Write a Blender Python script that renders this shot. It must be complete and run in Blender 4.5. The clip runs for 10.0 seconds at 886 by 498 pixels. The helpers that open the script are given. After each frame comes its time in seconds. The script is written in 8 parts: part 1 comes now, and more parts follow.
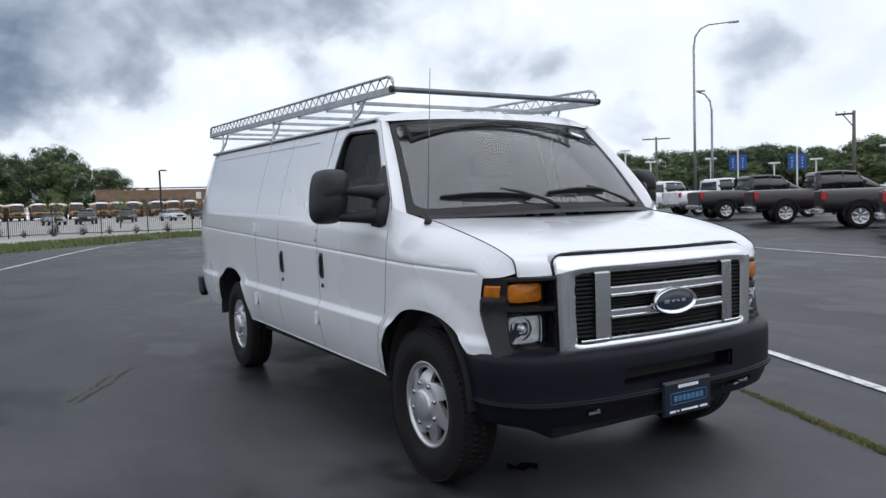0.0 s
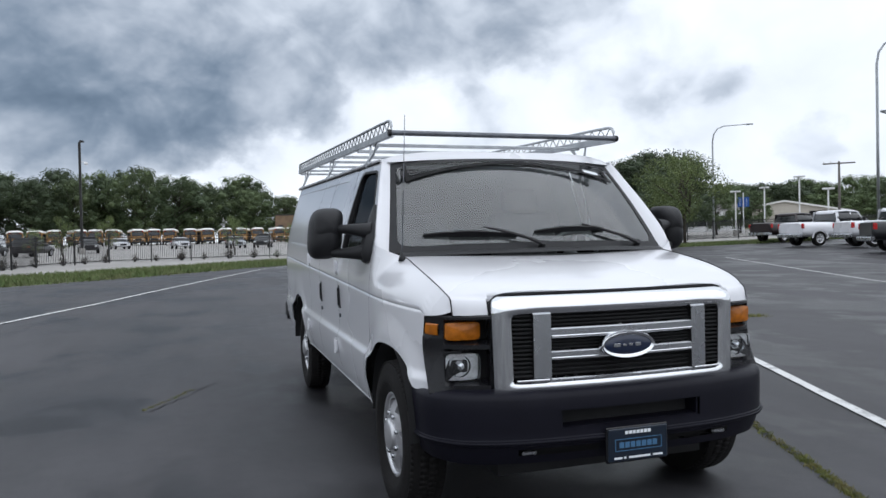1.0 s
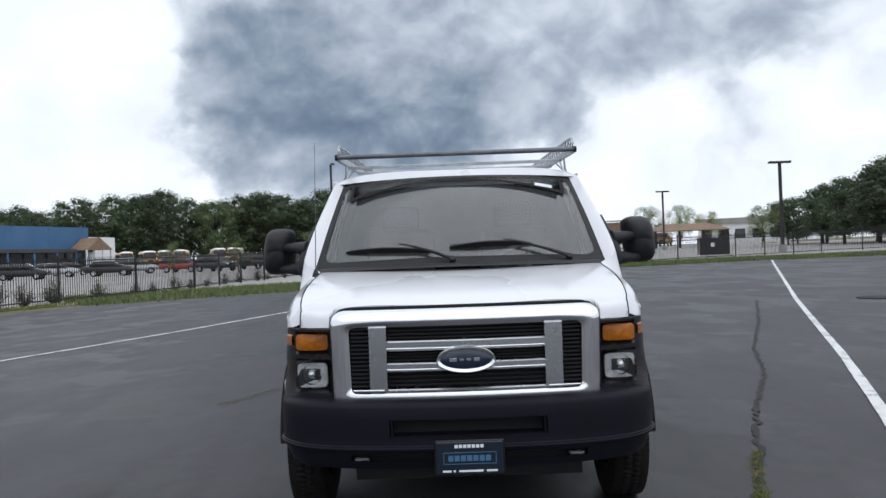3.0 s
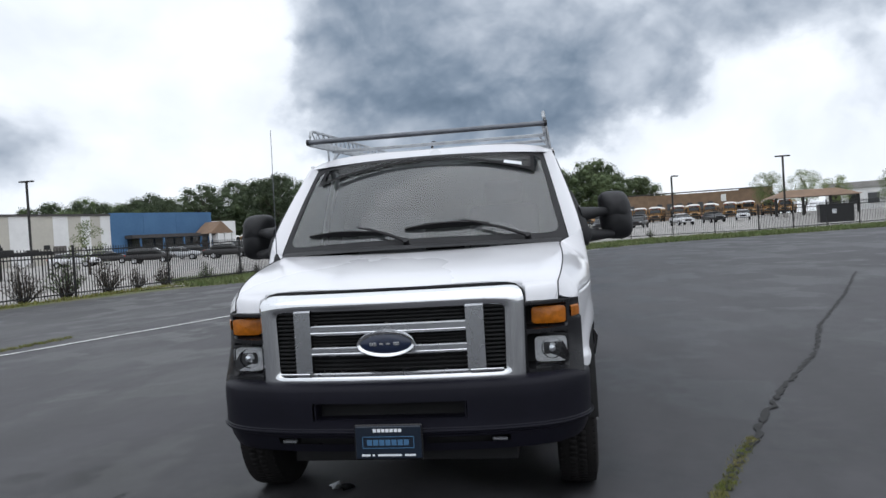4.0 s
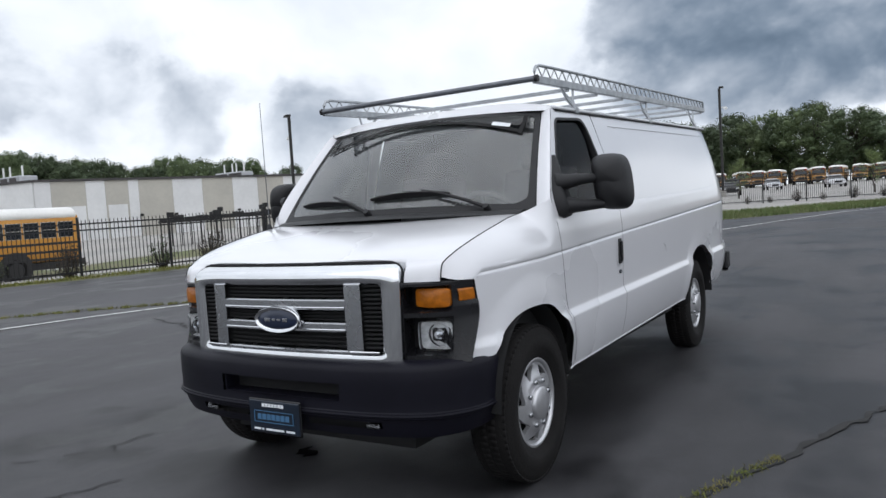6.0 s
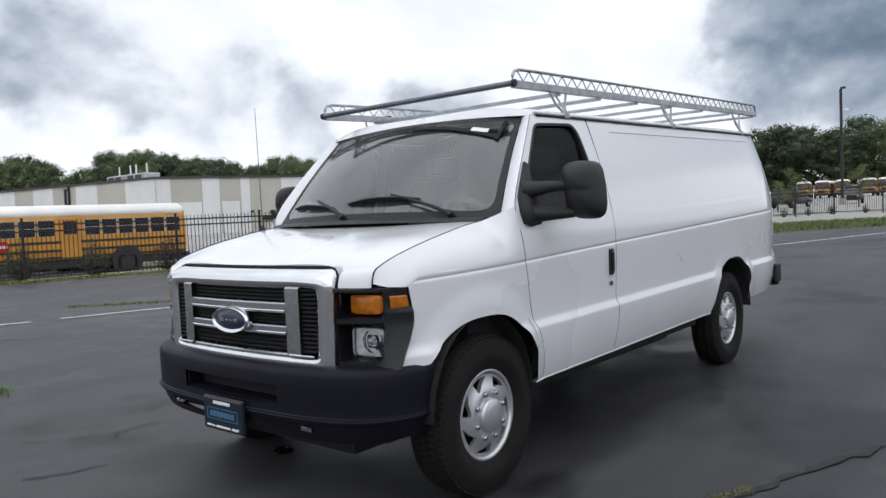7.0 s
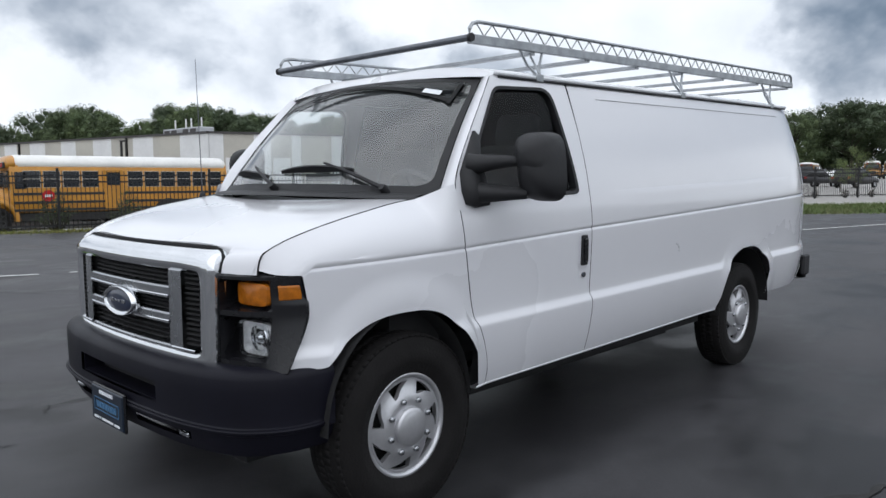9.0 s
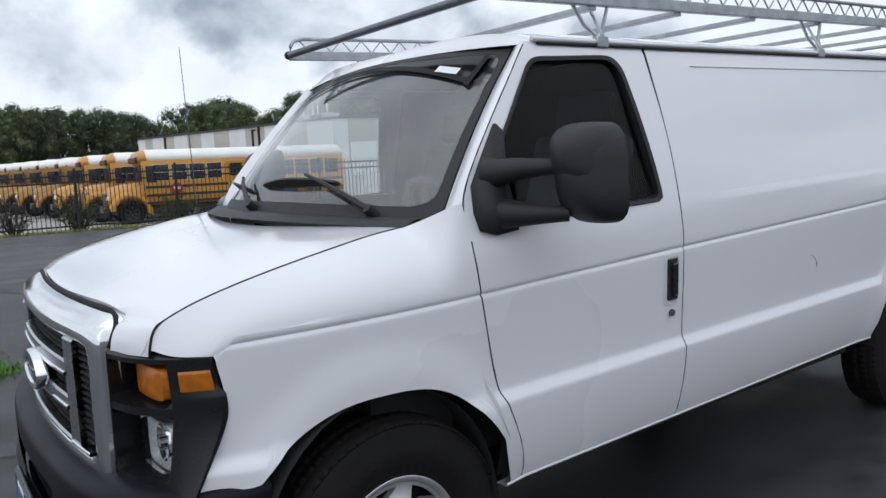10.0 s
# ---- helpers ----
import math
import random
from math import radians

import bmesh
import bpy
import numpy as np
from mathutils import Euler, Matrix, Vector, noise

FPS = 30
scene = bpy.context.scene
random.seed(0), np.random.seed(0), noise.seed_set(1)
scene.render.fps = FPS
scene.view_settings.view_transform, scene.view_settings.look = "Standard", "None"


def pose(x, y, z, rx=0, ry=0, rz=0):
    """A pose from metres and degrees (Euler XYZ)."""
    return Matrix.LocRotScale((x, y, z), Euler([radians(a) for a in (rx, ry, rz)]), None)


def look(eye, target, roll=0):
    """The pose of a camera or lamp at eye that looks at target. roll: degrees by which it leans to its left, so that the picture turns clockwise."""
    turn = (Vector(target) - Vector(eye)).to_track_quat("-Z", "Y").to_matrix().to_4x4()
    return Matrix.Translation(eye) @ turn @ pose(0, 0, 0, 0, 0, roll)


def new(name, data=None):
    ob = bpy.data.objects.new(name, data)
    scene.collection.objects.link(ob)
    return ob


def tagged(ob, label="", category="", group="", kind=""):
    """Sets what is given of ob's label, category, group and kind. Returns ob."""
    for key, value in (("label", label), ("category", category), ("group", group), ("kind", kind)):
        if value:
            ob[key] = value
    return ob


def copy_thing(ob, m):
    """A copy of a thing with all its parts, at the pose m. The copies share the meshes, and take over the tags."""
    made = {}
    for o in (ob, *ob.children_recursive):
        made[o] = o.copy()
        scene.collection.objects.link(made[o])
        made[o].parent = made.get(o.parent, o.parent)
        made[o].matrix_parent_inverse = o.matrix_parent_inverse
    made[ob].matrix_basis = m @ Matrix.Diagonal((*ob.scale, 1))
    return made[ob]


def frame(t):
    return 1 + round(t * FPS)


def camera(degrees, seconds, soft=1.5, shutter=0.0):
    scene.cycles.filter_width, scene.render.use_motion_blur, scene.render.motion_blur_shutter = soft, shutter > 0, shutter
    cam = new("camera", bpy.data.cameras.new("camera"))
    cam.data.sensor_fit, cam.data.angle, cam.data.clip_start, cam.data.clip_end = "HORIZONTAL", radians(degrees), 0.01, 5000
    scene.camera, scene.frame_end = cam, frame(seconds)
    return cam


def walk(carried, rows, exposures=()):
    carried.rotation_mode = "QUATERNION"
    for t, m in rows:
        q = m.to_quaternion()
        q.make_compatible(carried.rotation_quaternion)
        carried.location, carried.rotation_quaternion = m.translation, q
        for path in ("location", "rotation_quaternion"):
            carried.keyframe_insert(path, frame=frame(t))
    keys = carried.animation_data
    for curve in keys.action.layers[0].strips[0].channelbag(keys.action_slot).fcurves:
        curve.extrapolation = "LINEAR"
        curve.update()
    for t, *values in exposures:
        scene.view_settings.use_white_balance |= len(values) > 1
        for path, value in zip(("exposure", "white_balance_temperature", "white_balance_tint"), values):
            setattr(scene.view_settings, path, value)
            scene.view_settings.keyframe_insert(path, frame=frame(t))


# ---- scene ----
cam = camera(61.8, 10.0)
PATH = [
    (0, (-2.732, -3.195, 1.366), (-1.709, -1.480, 1.255), -1.8),
    (0.5, (-2.306, -3.472, 1.370), (-1.471, -1.656, 1.297), -1.8),
    (1, (-1.894, -3.759, 1.403), (-1.266, -1.860, 1.375), -1.2),
    (1.5, (-1.455, -3.962, 1.392), (-1.040, -2.005, 1.397), -1.2),
    (2, (-1.009, -4.177, 1.397), (-0.755, -2.193, 1.423), -1.4),
    (2.5, (-0.538, -4.260, 1.387), (-0.441, -2.262, 1.416), -1.9),
    (2.7, (-0.344, -4.258, 1.391), (-0.294, -2.259, 1.416), -1.9),
    (4, (0.849, -4.124, 1.384), (0.527, -2.151, 1.347), -3.5),
    (4.5, (1.277, -3.965, 1.370), (0.748, -2.037, 1.301), -4.1),
    (5, (1.701, -3.755, 1.383), (0.986, -1.890, 1.280), -4.2),
    (5.5, (2.110, -3.524, 1.377), (1.220, -1.737, 1.261), -4.0),
    (7, (3.054, -2.801, 1.353), (1.775, -1.267, 1.259), -2.5),
    (7.5, (3.223, -2.720, 1.370), (1.892, -1.230, 1.279), -1.8),
    (8, (3.302, -2.653, 1.363), (1.925, -1.206, 1.266), -1.5),
    (8.5, (3.290, -2.474, 1.359), (1.867, -1.074, 1.234), -1.5),
    (8.7, (3.244, -2.321, 1.369), (1.795, -0.948, 1.232), -0.8),
    (9, (3.112, -2.032, 1.393), (1.734, -0.595, 1.206), -0.2),
    (9.2, (3.071, -1.851, 1.399), (1.678, -0.429, 1.203), -1.2),
    (9.5, (2.932, -1.562, 1.451), (1.453, -0.234, 1.229), -1.0),
    (9.8, (2.783, -1.265, 1.478), (1.210, -0.052, 1.241), -2.0),
    (10, (2.683, -1.057, 1.506), (1.083, 0.119, 1.265), -2.5),
]
walk(cam, [(t, look(eye, target, roll)) for t, eye, target, roll in PATH], [(0.0, 0.19, 6160.0, 11.0), (2.5, 0.20, 6190.0, 11.0), (4.0, 0.20, 6280.0, 11.0), (5.5, 0.19, 6280.0, 11.3), (7.0, 0.24, 6370.0, 11.2), (8.0, 0.21, 6340.0, 11.2), (9.0, 0.19, 6250.0, 11.0), (10.0, 0.11, 6160.0, 11.0)])

# ---- world and light ----
world = bpy.data.worlds.new("overcast_sky")
scene.world = world
world.use_nodes = True
wn, wl = world.node_tree.nodes, world.node_tree.links
wn.clear()


def wnode(kind, **sets):
    n = wn.new(kind)
    for k, v in sets.items():
        n.inputs[k].default_value = v
    return n


def wmath(op, a, b=0.0):
    n = wn.new("ShaderNodeMath")
    n.operation = op
    for i, v in enumerate((a, b)):
        if isinstance(v, (int, float)):
            n.inputs[i].default_value = v
        else:
            wl.new(v, n.inputs[i])
    return n.outputs[0]


def wvec(op, a, b):
    n = wn.new("ShaderNodeVectorMath")
    n.operation = op
    for i, v in enumerate((a, b)):
        if isinstance(v, tuple):
            n.inputs[i].default_value = v
        else:
            wl.new(v, n.inputs[i])
    return n.outputs["Value"] if op == "DOT_PRODUCT" else n.outputs["Vector"]


def wmix(fac, a, b):
    n = wn.new("ShaderNodeMixRGB")
    for i, v in enumerate((fac, a, b)):
        if isinstance(v, (int, float, tuple)):
            n.inputs[i].default_value = v
        else:
            wl.new(v, n.inputs[i])
    return n.outputs[0]


def wramp(x, lo, hi):
    n = wn.new("ShaderNodeMapRange")
    n.interpolation_type = "SMOOTHSTEP"
    n.inputs["From Min"].default_value, n.inputs["From Max"].default_value = lo, hi
    wl.new(x, n.inputs["Value"])
    return n.outputs[0]


def heading(az, el):
    a, e = radians(az), radians(el)
    return (math.sin(a) * math.cos(e), math.cos(a) * math.cos(e), math.sin(e))


SUN_AZ, SUN_EL = 150.0, 58.0
sky = wn.new("ShaderNodeTexSky")
sky.sky_type = "NISHITA"
sky.sun_disc = False
sky.sun_elevation = radians(SUN_EL)
sky.sun_rotation = radians(SUN_AZ)
dim = wn.new("ShaderNodeVectorMath")
dim.operation = "SCALE"
dim.inputs["Scale"].default_value = 0.10
wl.new(sky.outputs[0], dim.inputs[0])
way = wn.new("ShaderNodeTexCoord").outputs["Generated"]
squeeze = wvec("MULTIPLY", way, (1.0, 1.0, 1.25))


def wnoise(vec, scale, detail=7.0, rough=0.55, shift=(0.0, 0.0, 0.0)):
    n = wnode("ShaderNodeTexNoise", Scale=scale, Detail=detail, Roughness=rough)
    wl.new(wvec("ADD", vec, shift), n.inputs["Vector"])
    return n


def bend(vec, by, much):
    return wvec("ADD", vec, wvec("MULTIPLY", wvec("SUBTRACT", by.outputs["Color"], (0.5, 0.5, 0.5)), (much, much, much)))


def wpuff(vec, scale, shift=(0.0, 0.0, 0.0)):
    """Heaped billows: high in the middle of each heap, low in the folds between them."""
    n = wn.new("ShaderNodeTexVoronoi")
    n.feature = "SMOOTH_F1"
    n.normalize = True
    n.inputs["Scale"].default_value, n.inputs["Detail"].default_value = scale, 4.0
    n.inputs["Roughness"].default_value, n.inputs["Lacunarity"].default_value, n.inputs["Smoothness"].default_value = 0.50, 2.1, 0.55
    wl.new(wvec("ADD", vec, shift), n.inputs["Vector"])
    return wmath("MULTIPLY", wmath("SUBTRACT", 0.27, n.outputs["Distance"]), 3.2)


warp = wnoise(squeeze, 3.2, 3.0, 0.5, (1.7, 1.2, 0.5))
curl = wnoise(squeeze, 11.0, 5.0, 0.55, (4.4, 0.3, 2.1))
soft = bend(squeeze, warp, 0.14)
heap = bend(soft, curl, 0.035)
big = wnoise(soft, 4.5, 3.0, 0.45, (3.1, 2.2, 0.9))
billow = wnoise(soft, 10.0, 4.0, 0.48, (9.4, 6.6, 2.8))
puff = wpuff(heap, 6.5)
# the same billows seen a little higher up: their difference gives the clouds lit tops and dull bellies
above = wpuff(heap, 6.5, (0.0, 0.0, 0.026))
straying = wn.new("ShaderNodeVectorMath")
straying.operation = "NORMALIZE"
wl.new(bend(bend(way, warp, 0.16), curl, 0.13), straying.inputs[0])
bent = straying.outputs["Vector"]
# heavy cumulus, then the thinner clouds: azimuth, elevation, half width in degrees, weight
HEAVY = [(-15, 12, 4.8, 0.88), (-12.5, 8.2, 4.2, 0.92), (-7, 8.2, 4.4, 0.80), (-2, 8.6, 3.6, 0.80), (2, 10.2, 3.6, 0.72), (-5, 13.5, 5.0, 0.46), (-14, 18, 5.0, 0.46), (-5, 20, 6, 0.55), (5, 16.0, 4.5, 0.55), (12, 15.6, 5, 0.64), (20, 15.6, 4.2, 0.62), (28, 16.4, 4.2, 0.58), (0, 28, 9, 0.45), (20, 29, 9, 0.4)]
THIN = [(8.0, 9.6, 1.7, 0.46), (21, 7.6, 2.6, 0.40), (33, 8.6, 3.2, 0.46), (37, 13, 3.0, 0.34), (53.0, 9.8, 2.8, 0.50), (45.4, 6.3, 1.7, 0.46), (41, 11, 1.6, 0.3), (-39, 8.4, 3.4, 0.42), (-42, 6.0, 3.0, 0.46), (-49, 9, 2.6, 0.30), (-51, 7.6, 3.2, 0.44), (-60, 8.2, 3.6, 0.50), (-66, 10.5, 3.4, 0.50), (-55, 12.5, 3.0, 0.26), (-71, 12, 3.2, 0.50), (-77, 8, 3.6, 0.50), (-84, 11, 4, 0.5), (-66, 22, 6, 0.4), (-92, 14, 6, 0.4)]
clear = None
for az, el, wide, weight in HEAVY + THIN:
    near = wvec("DOT_PRODUCT", bent, heading(az, el))
    blob = wmath("SUBTRACT", 1.0, wmath("MULTIPLY", wmath("POWER", wramp(near, math.cos(radians(wide * 1.9)), math.cos(radians(wide * 0.25))), 1.1), weight))
    clear = blob if clear is None else wmath("MULTIPLY", clear, blob)
dark = wmath("SUBTRACT", 1.0, clear)
detail = wmath("ADD", wmath("MULTIPLY", wmath("SUBTRACT", big.outputs[0], 0.5), 0.8), wmath("MULTIPLY", wmath("SUBTRACT", billow.outputs[0], 0.5), 0.9))
relief = wmath("SUBTRACT", above, puff)
body = wramp(wmath("ADD", dark, wmath("ADD", wmath("MULTIPLY", detail, 0.60), wmath("MULTIPLY", puff, 0.16))), 0.18, 0.60)
inside = wmath("ADD", wmath("ADD", 0.10, wmath("MULTIPLY", wmath("POWER", dark, 1.7), 0.68)), wmath("ADD", wmath("MULTIPLY", puff, -0.13), wmath("ADD", wmath("MULTIPLY", relief, 0.40), wmath("MULTIPLY", detail, 0.34))))
veil = wmath("ADD", wmath("MULTIPLY", detail, 0.60), wmath("ADD", wmath("MULTIPLY", puff, -0.06), 0.045))
tone = wmath("ADD", wmath("MULTIPLY", body, inside), wmath("MULTIPLY", wmath("SUBTRACT", 1.0, wmath("MULTIPLY", body, 0.7)), veil))
ramp = wn.new("ShaderNodeValToRGB")
ramp.color_ramp.interpolation = "B_SPLINE"
wl.new(wmath("ADD", wmath("MULTIPLY", tone, 0.78), 0.145), ramp.inputs[0])
stops = ramp.color_ramp.elements
stops[0].position, stops[0].color = 0.0, (0.98, 1.02, 1.05, 1)
stops[1].position, stops[1].color = 1.0, (0.095, 0.135, 0.185, 1)
for at, col in ((0.15, (0.88, 0.92, 0.955, 1)), (0.30, (0.75, 0.795, 0.845, 1)), (0.45, (0.56, 0.61, 0.67, 1)), (0.62, (0.36, 0.41, 0.475, 1)), (0.80, (0.170, 0.228, 0.300, 1))):
    e = stops.new(at)
    e.color = col
cover = wmath("ADD", 0.72, wmath("MULTIPLY", wramp(wmath("ADD", big.outputs[0], dark), 0.12, 0.42), 0.28))
back = wnode("ShaderNodeBackground", Strength=1.0)
# an overcast sky grows brighter towards its zenith
tall = wn.new("ShaderNodeSeparateXYZ")
wl.new(way, tall.inputs[0])
lift = wmath("ADD", 1.0, wmath("MULTIPLY", wramp(tall.outputs["Z"], 0.30, 0.95), 0.25))
full = wn.new("ShaderNodeVectorMath")
full.operation = "SCALE"
wl.new(wmix(cover, dim.outputs[0], ramp.outputs[0]), full.inputs[0])
wl.new(lift, full.inputs["Scale"])
wl.new(full.outputs[0], back.inputs["Color"])
wl.new(back.outputs[0], wn.new("ShaderNodeOutputWorld").inputs[0])

sun = new("sun", bpy.data.lights.new("sun", "SUN"))
sun.data.energy, sun.data.angle, sun.data.color = 0.6, radians(100), (1.0, 0.98, 0.95)
sun.matrix_world = look(Vector(heading(SUN_AZ, SUN_EL)) * 50, (0, 0, 0))
tagged(sun, kind="structure")

# ---- materials ----


def surface(name, col, rough=0.6, metal=0.0, vary=0.0, scale=6.0, bump=0.0, bump_scale=60.0, col2=None, coat=0.0, spread=(0.35, 0.65), per_object=0.0, spec=0.5):
    """A plain surface with two scales of variation in colour and gloss, and a fine relief."""
    m = bpy.data.materials.new(name)
    m.use_nodes = True
    n, l = m.node_tree.nodes, m.node_tree.links
    b = n["Principled BSDF"]
    b.inputs["Base Color"].default_value = (*col, 1)
    b.inputs["Roughness"].default_value = rough
    b.inputs["Metallic"].default_value = metal
    b.inputs["Coat Weight"].default_value = coat
    b.inputs["Coat Roughness"].default_value = 0.11
    b.inputs["Specular IOR Level"].default_value = spec
    place = n.new("ShaderNodeTexCoord")
    if vary or col2:
        t1 = n.new("ShaderNodeTexNoise")
        t1.inputs["Scale"].default_value, t1.inputs["Detail"].default_value = scale, 6
        t2 = n.new("ShaderNodeTexNoise")
        t2.inputs["Scale"].default_value, t2.inputs["Detail"].default_value = scale * 9, 4
        for t in (t1, t2):
            l.new(place.outputs["Object"], t.inputs["Vector"])
        both = n.new("ShaderNodeMath")
        both.operation = "MULTIPLY_ADD"
        l.new(t2.outputs[0], both.inputs[0])
        both.inputs[1].default_value = 0.4
        l.new(t1.outputs[0], both.inputs[2])
        span = n.new("ShaderNodeMapRange")
        span.inputs["From Min"].default_value, span.inputs["From Max"].default_value = spread[0] + 0.2, spread[1] + 0.2
        l.new(both.outputs[0], span.inputs["Value"])
        mix = n.new("ShaderNodeMixRGB")
        other = col2 or tuple(c * (1 - vary) for c in col)
        mix.inputs[1].default_value, mix.inputs[2].default_value = (*col, 1), (*other, 1)
        l.new(span.outputs[0], mix.inputs[0])
        out = mix.outputs[0]
        if per_object:
            info = n.new("ShaderNodeObjectInfo")
            hue = n.new("ShaderNodeHueSaturation")
            vr = n.new("ShaderNodeMapRange")
            vr.inputs["To Min"].default_value, vr.inputs["To Max"].default_value = 1 - per_object, 1 + per_object
            l.new(info.outputs["Random"], vr.inputs["Value"])
            l.new(vr.outputs[0], hue.inputs["Value"])
            l.new(out, hue.inputs["Color"])
            out = hue.outputs[0]
        l.new(out, b.inputs["Base Color"])
        rr = n.new("ShaderNodeMapRange")
        rr.inputs["To Min"].default_value, rr.inputs["To Max"].default_value = max(rough - 0.06, 0.02), min(rough + 0.08, 1)
        l.new(t1.outputs[0], rr.inputs["Value"])
        l.new(rr.outputs[0], b.inputs["Roughness"])
    if bump:
        t3 = n.new("ShaderNodeTexNoise")
        t3.inputs["Scale"].default_value, t3.inputs["Detail"].default_value = bump_scale, 4
        l.new(place.outputs["Object"], t3.inputs["Vector"])
        bp = n.new("ShaderNodeBump")
        bp.inputs["Strength"].default_value, bp.inputs["Distance"].default_value = bump, 0.01
        l.new(t3.outputs[0], bp.inputs["Height"])
        l.new(bp.outputs[0], b.inputs["Normal"])
    return m


def glazing(name, tint=(0.9, 0.95, 0.93), gloss=1.0, haze=0.0, rough=0.03, ior=1.5):
    """A thin pane: clear, with a mirror image that grows towards grazing angles."""
    m = bpy.data.materials.new(name)
    m.use_nodes = True
    n, l = m.node_tree.nodes, m.node_tree.links
    n.clear()
    clear, shine, mix, out = n.new("ShaderNodeBsdfTransparent"), n.new("ShaderNodeBsdfGlossy"), n.new("ShaderNodeMixShader"), n.new("ShaderNodeOutputMaterial")
    clear.inputs[0].default_value = (*tint, 1)
    shine.inputs["Roughness"].default_value = rough
    shine.inputs[0].default_value = (gloss, gloss, gloss, 1)
    fres = n.new("ShaderNodeFresnel")
    fres.inputs[0].default_value = ior
    l.new(fres.outputs[0], mix.inputs[0])
    l.new(clear.outputs[0], mix.inputs[1])
    l.new(shine.outputs[0], mix.inputs[2])
    last = mix.outputs[0]
    if haze:
        # a thin pale film in soft streaks paints a hazy sheen onto the glass
        film, veil = n.new("ShaderNodeBsdfDiffuse"), n.new("ShaderNodeMixShader")
        film.inputs[0].default_value = (0.41, 0.44, 0.45, 1)
        mp, tex, rng = n.new("ShaderNodeMapping"), n.new("ShaderNodeTexNoise"), n.new("ShaderNodeMapRange")
        mp.inputs["Scale"].default_value = (2.2, 1.2, 1.2)
        tex.inputs["Scale"].default_value, tex.inputs["Detail"].default_value = 1.0, 5
        rng.inputs["From Min"].default_value, rng.inputs["From Max"].default_value = 0.3, 0.7
        rng.inputs["To Min"].default_value, rng.inputs["To Max"].default_value = haze * 0.65, haze * 1.35
        l.new(n.new("ShaderNodeTexCoord").outputs["Object"], mp.inputs[0])
        l.new(mp.outputs[0], tex.inputs["Vector"])
        l.new(tex.outputs[0], rng.inputs["Value"])
        l.new(rng.outputs[0], veil.inputs[0])
        l.new(last, veil.inputs[1])
        l.new(film.outputs[0], veil.inputs[2])
        last = veil.outputs[0]
    l.new(last, out.inputs[0])
    return m


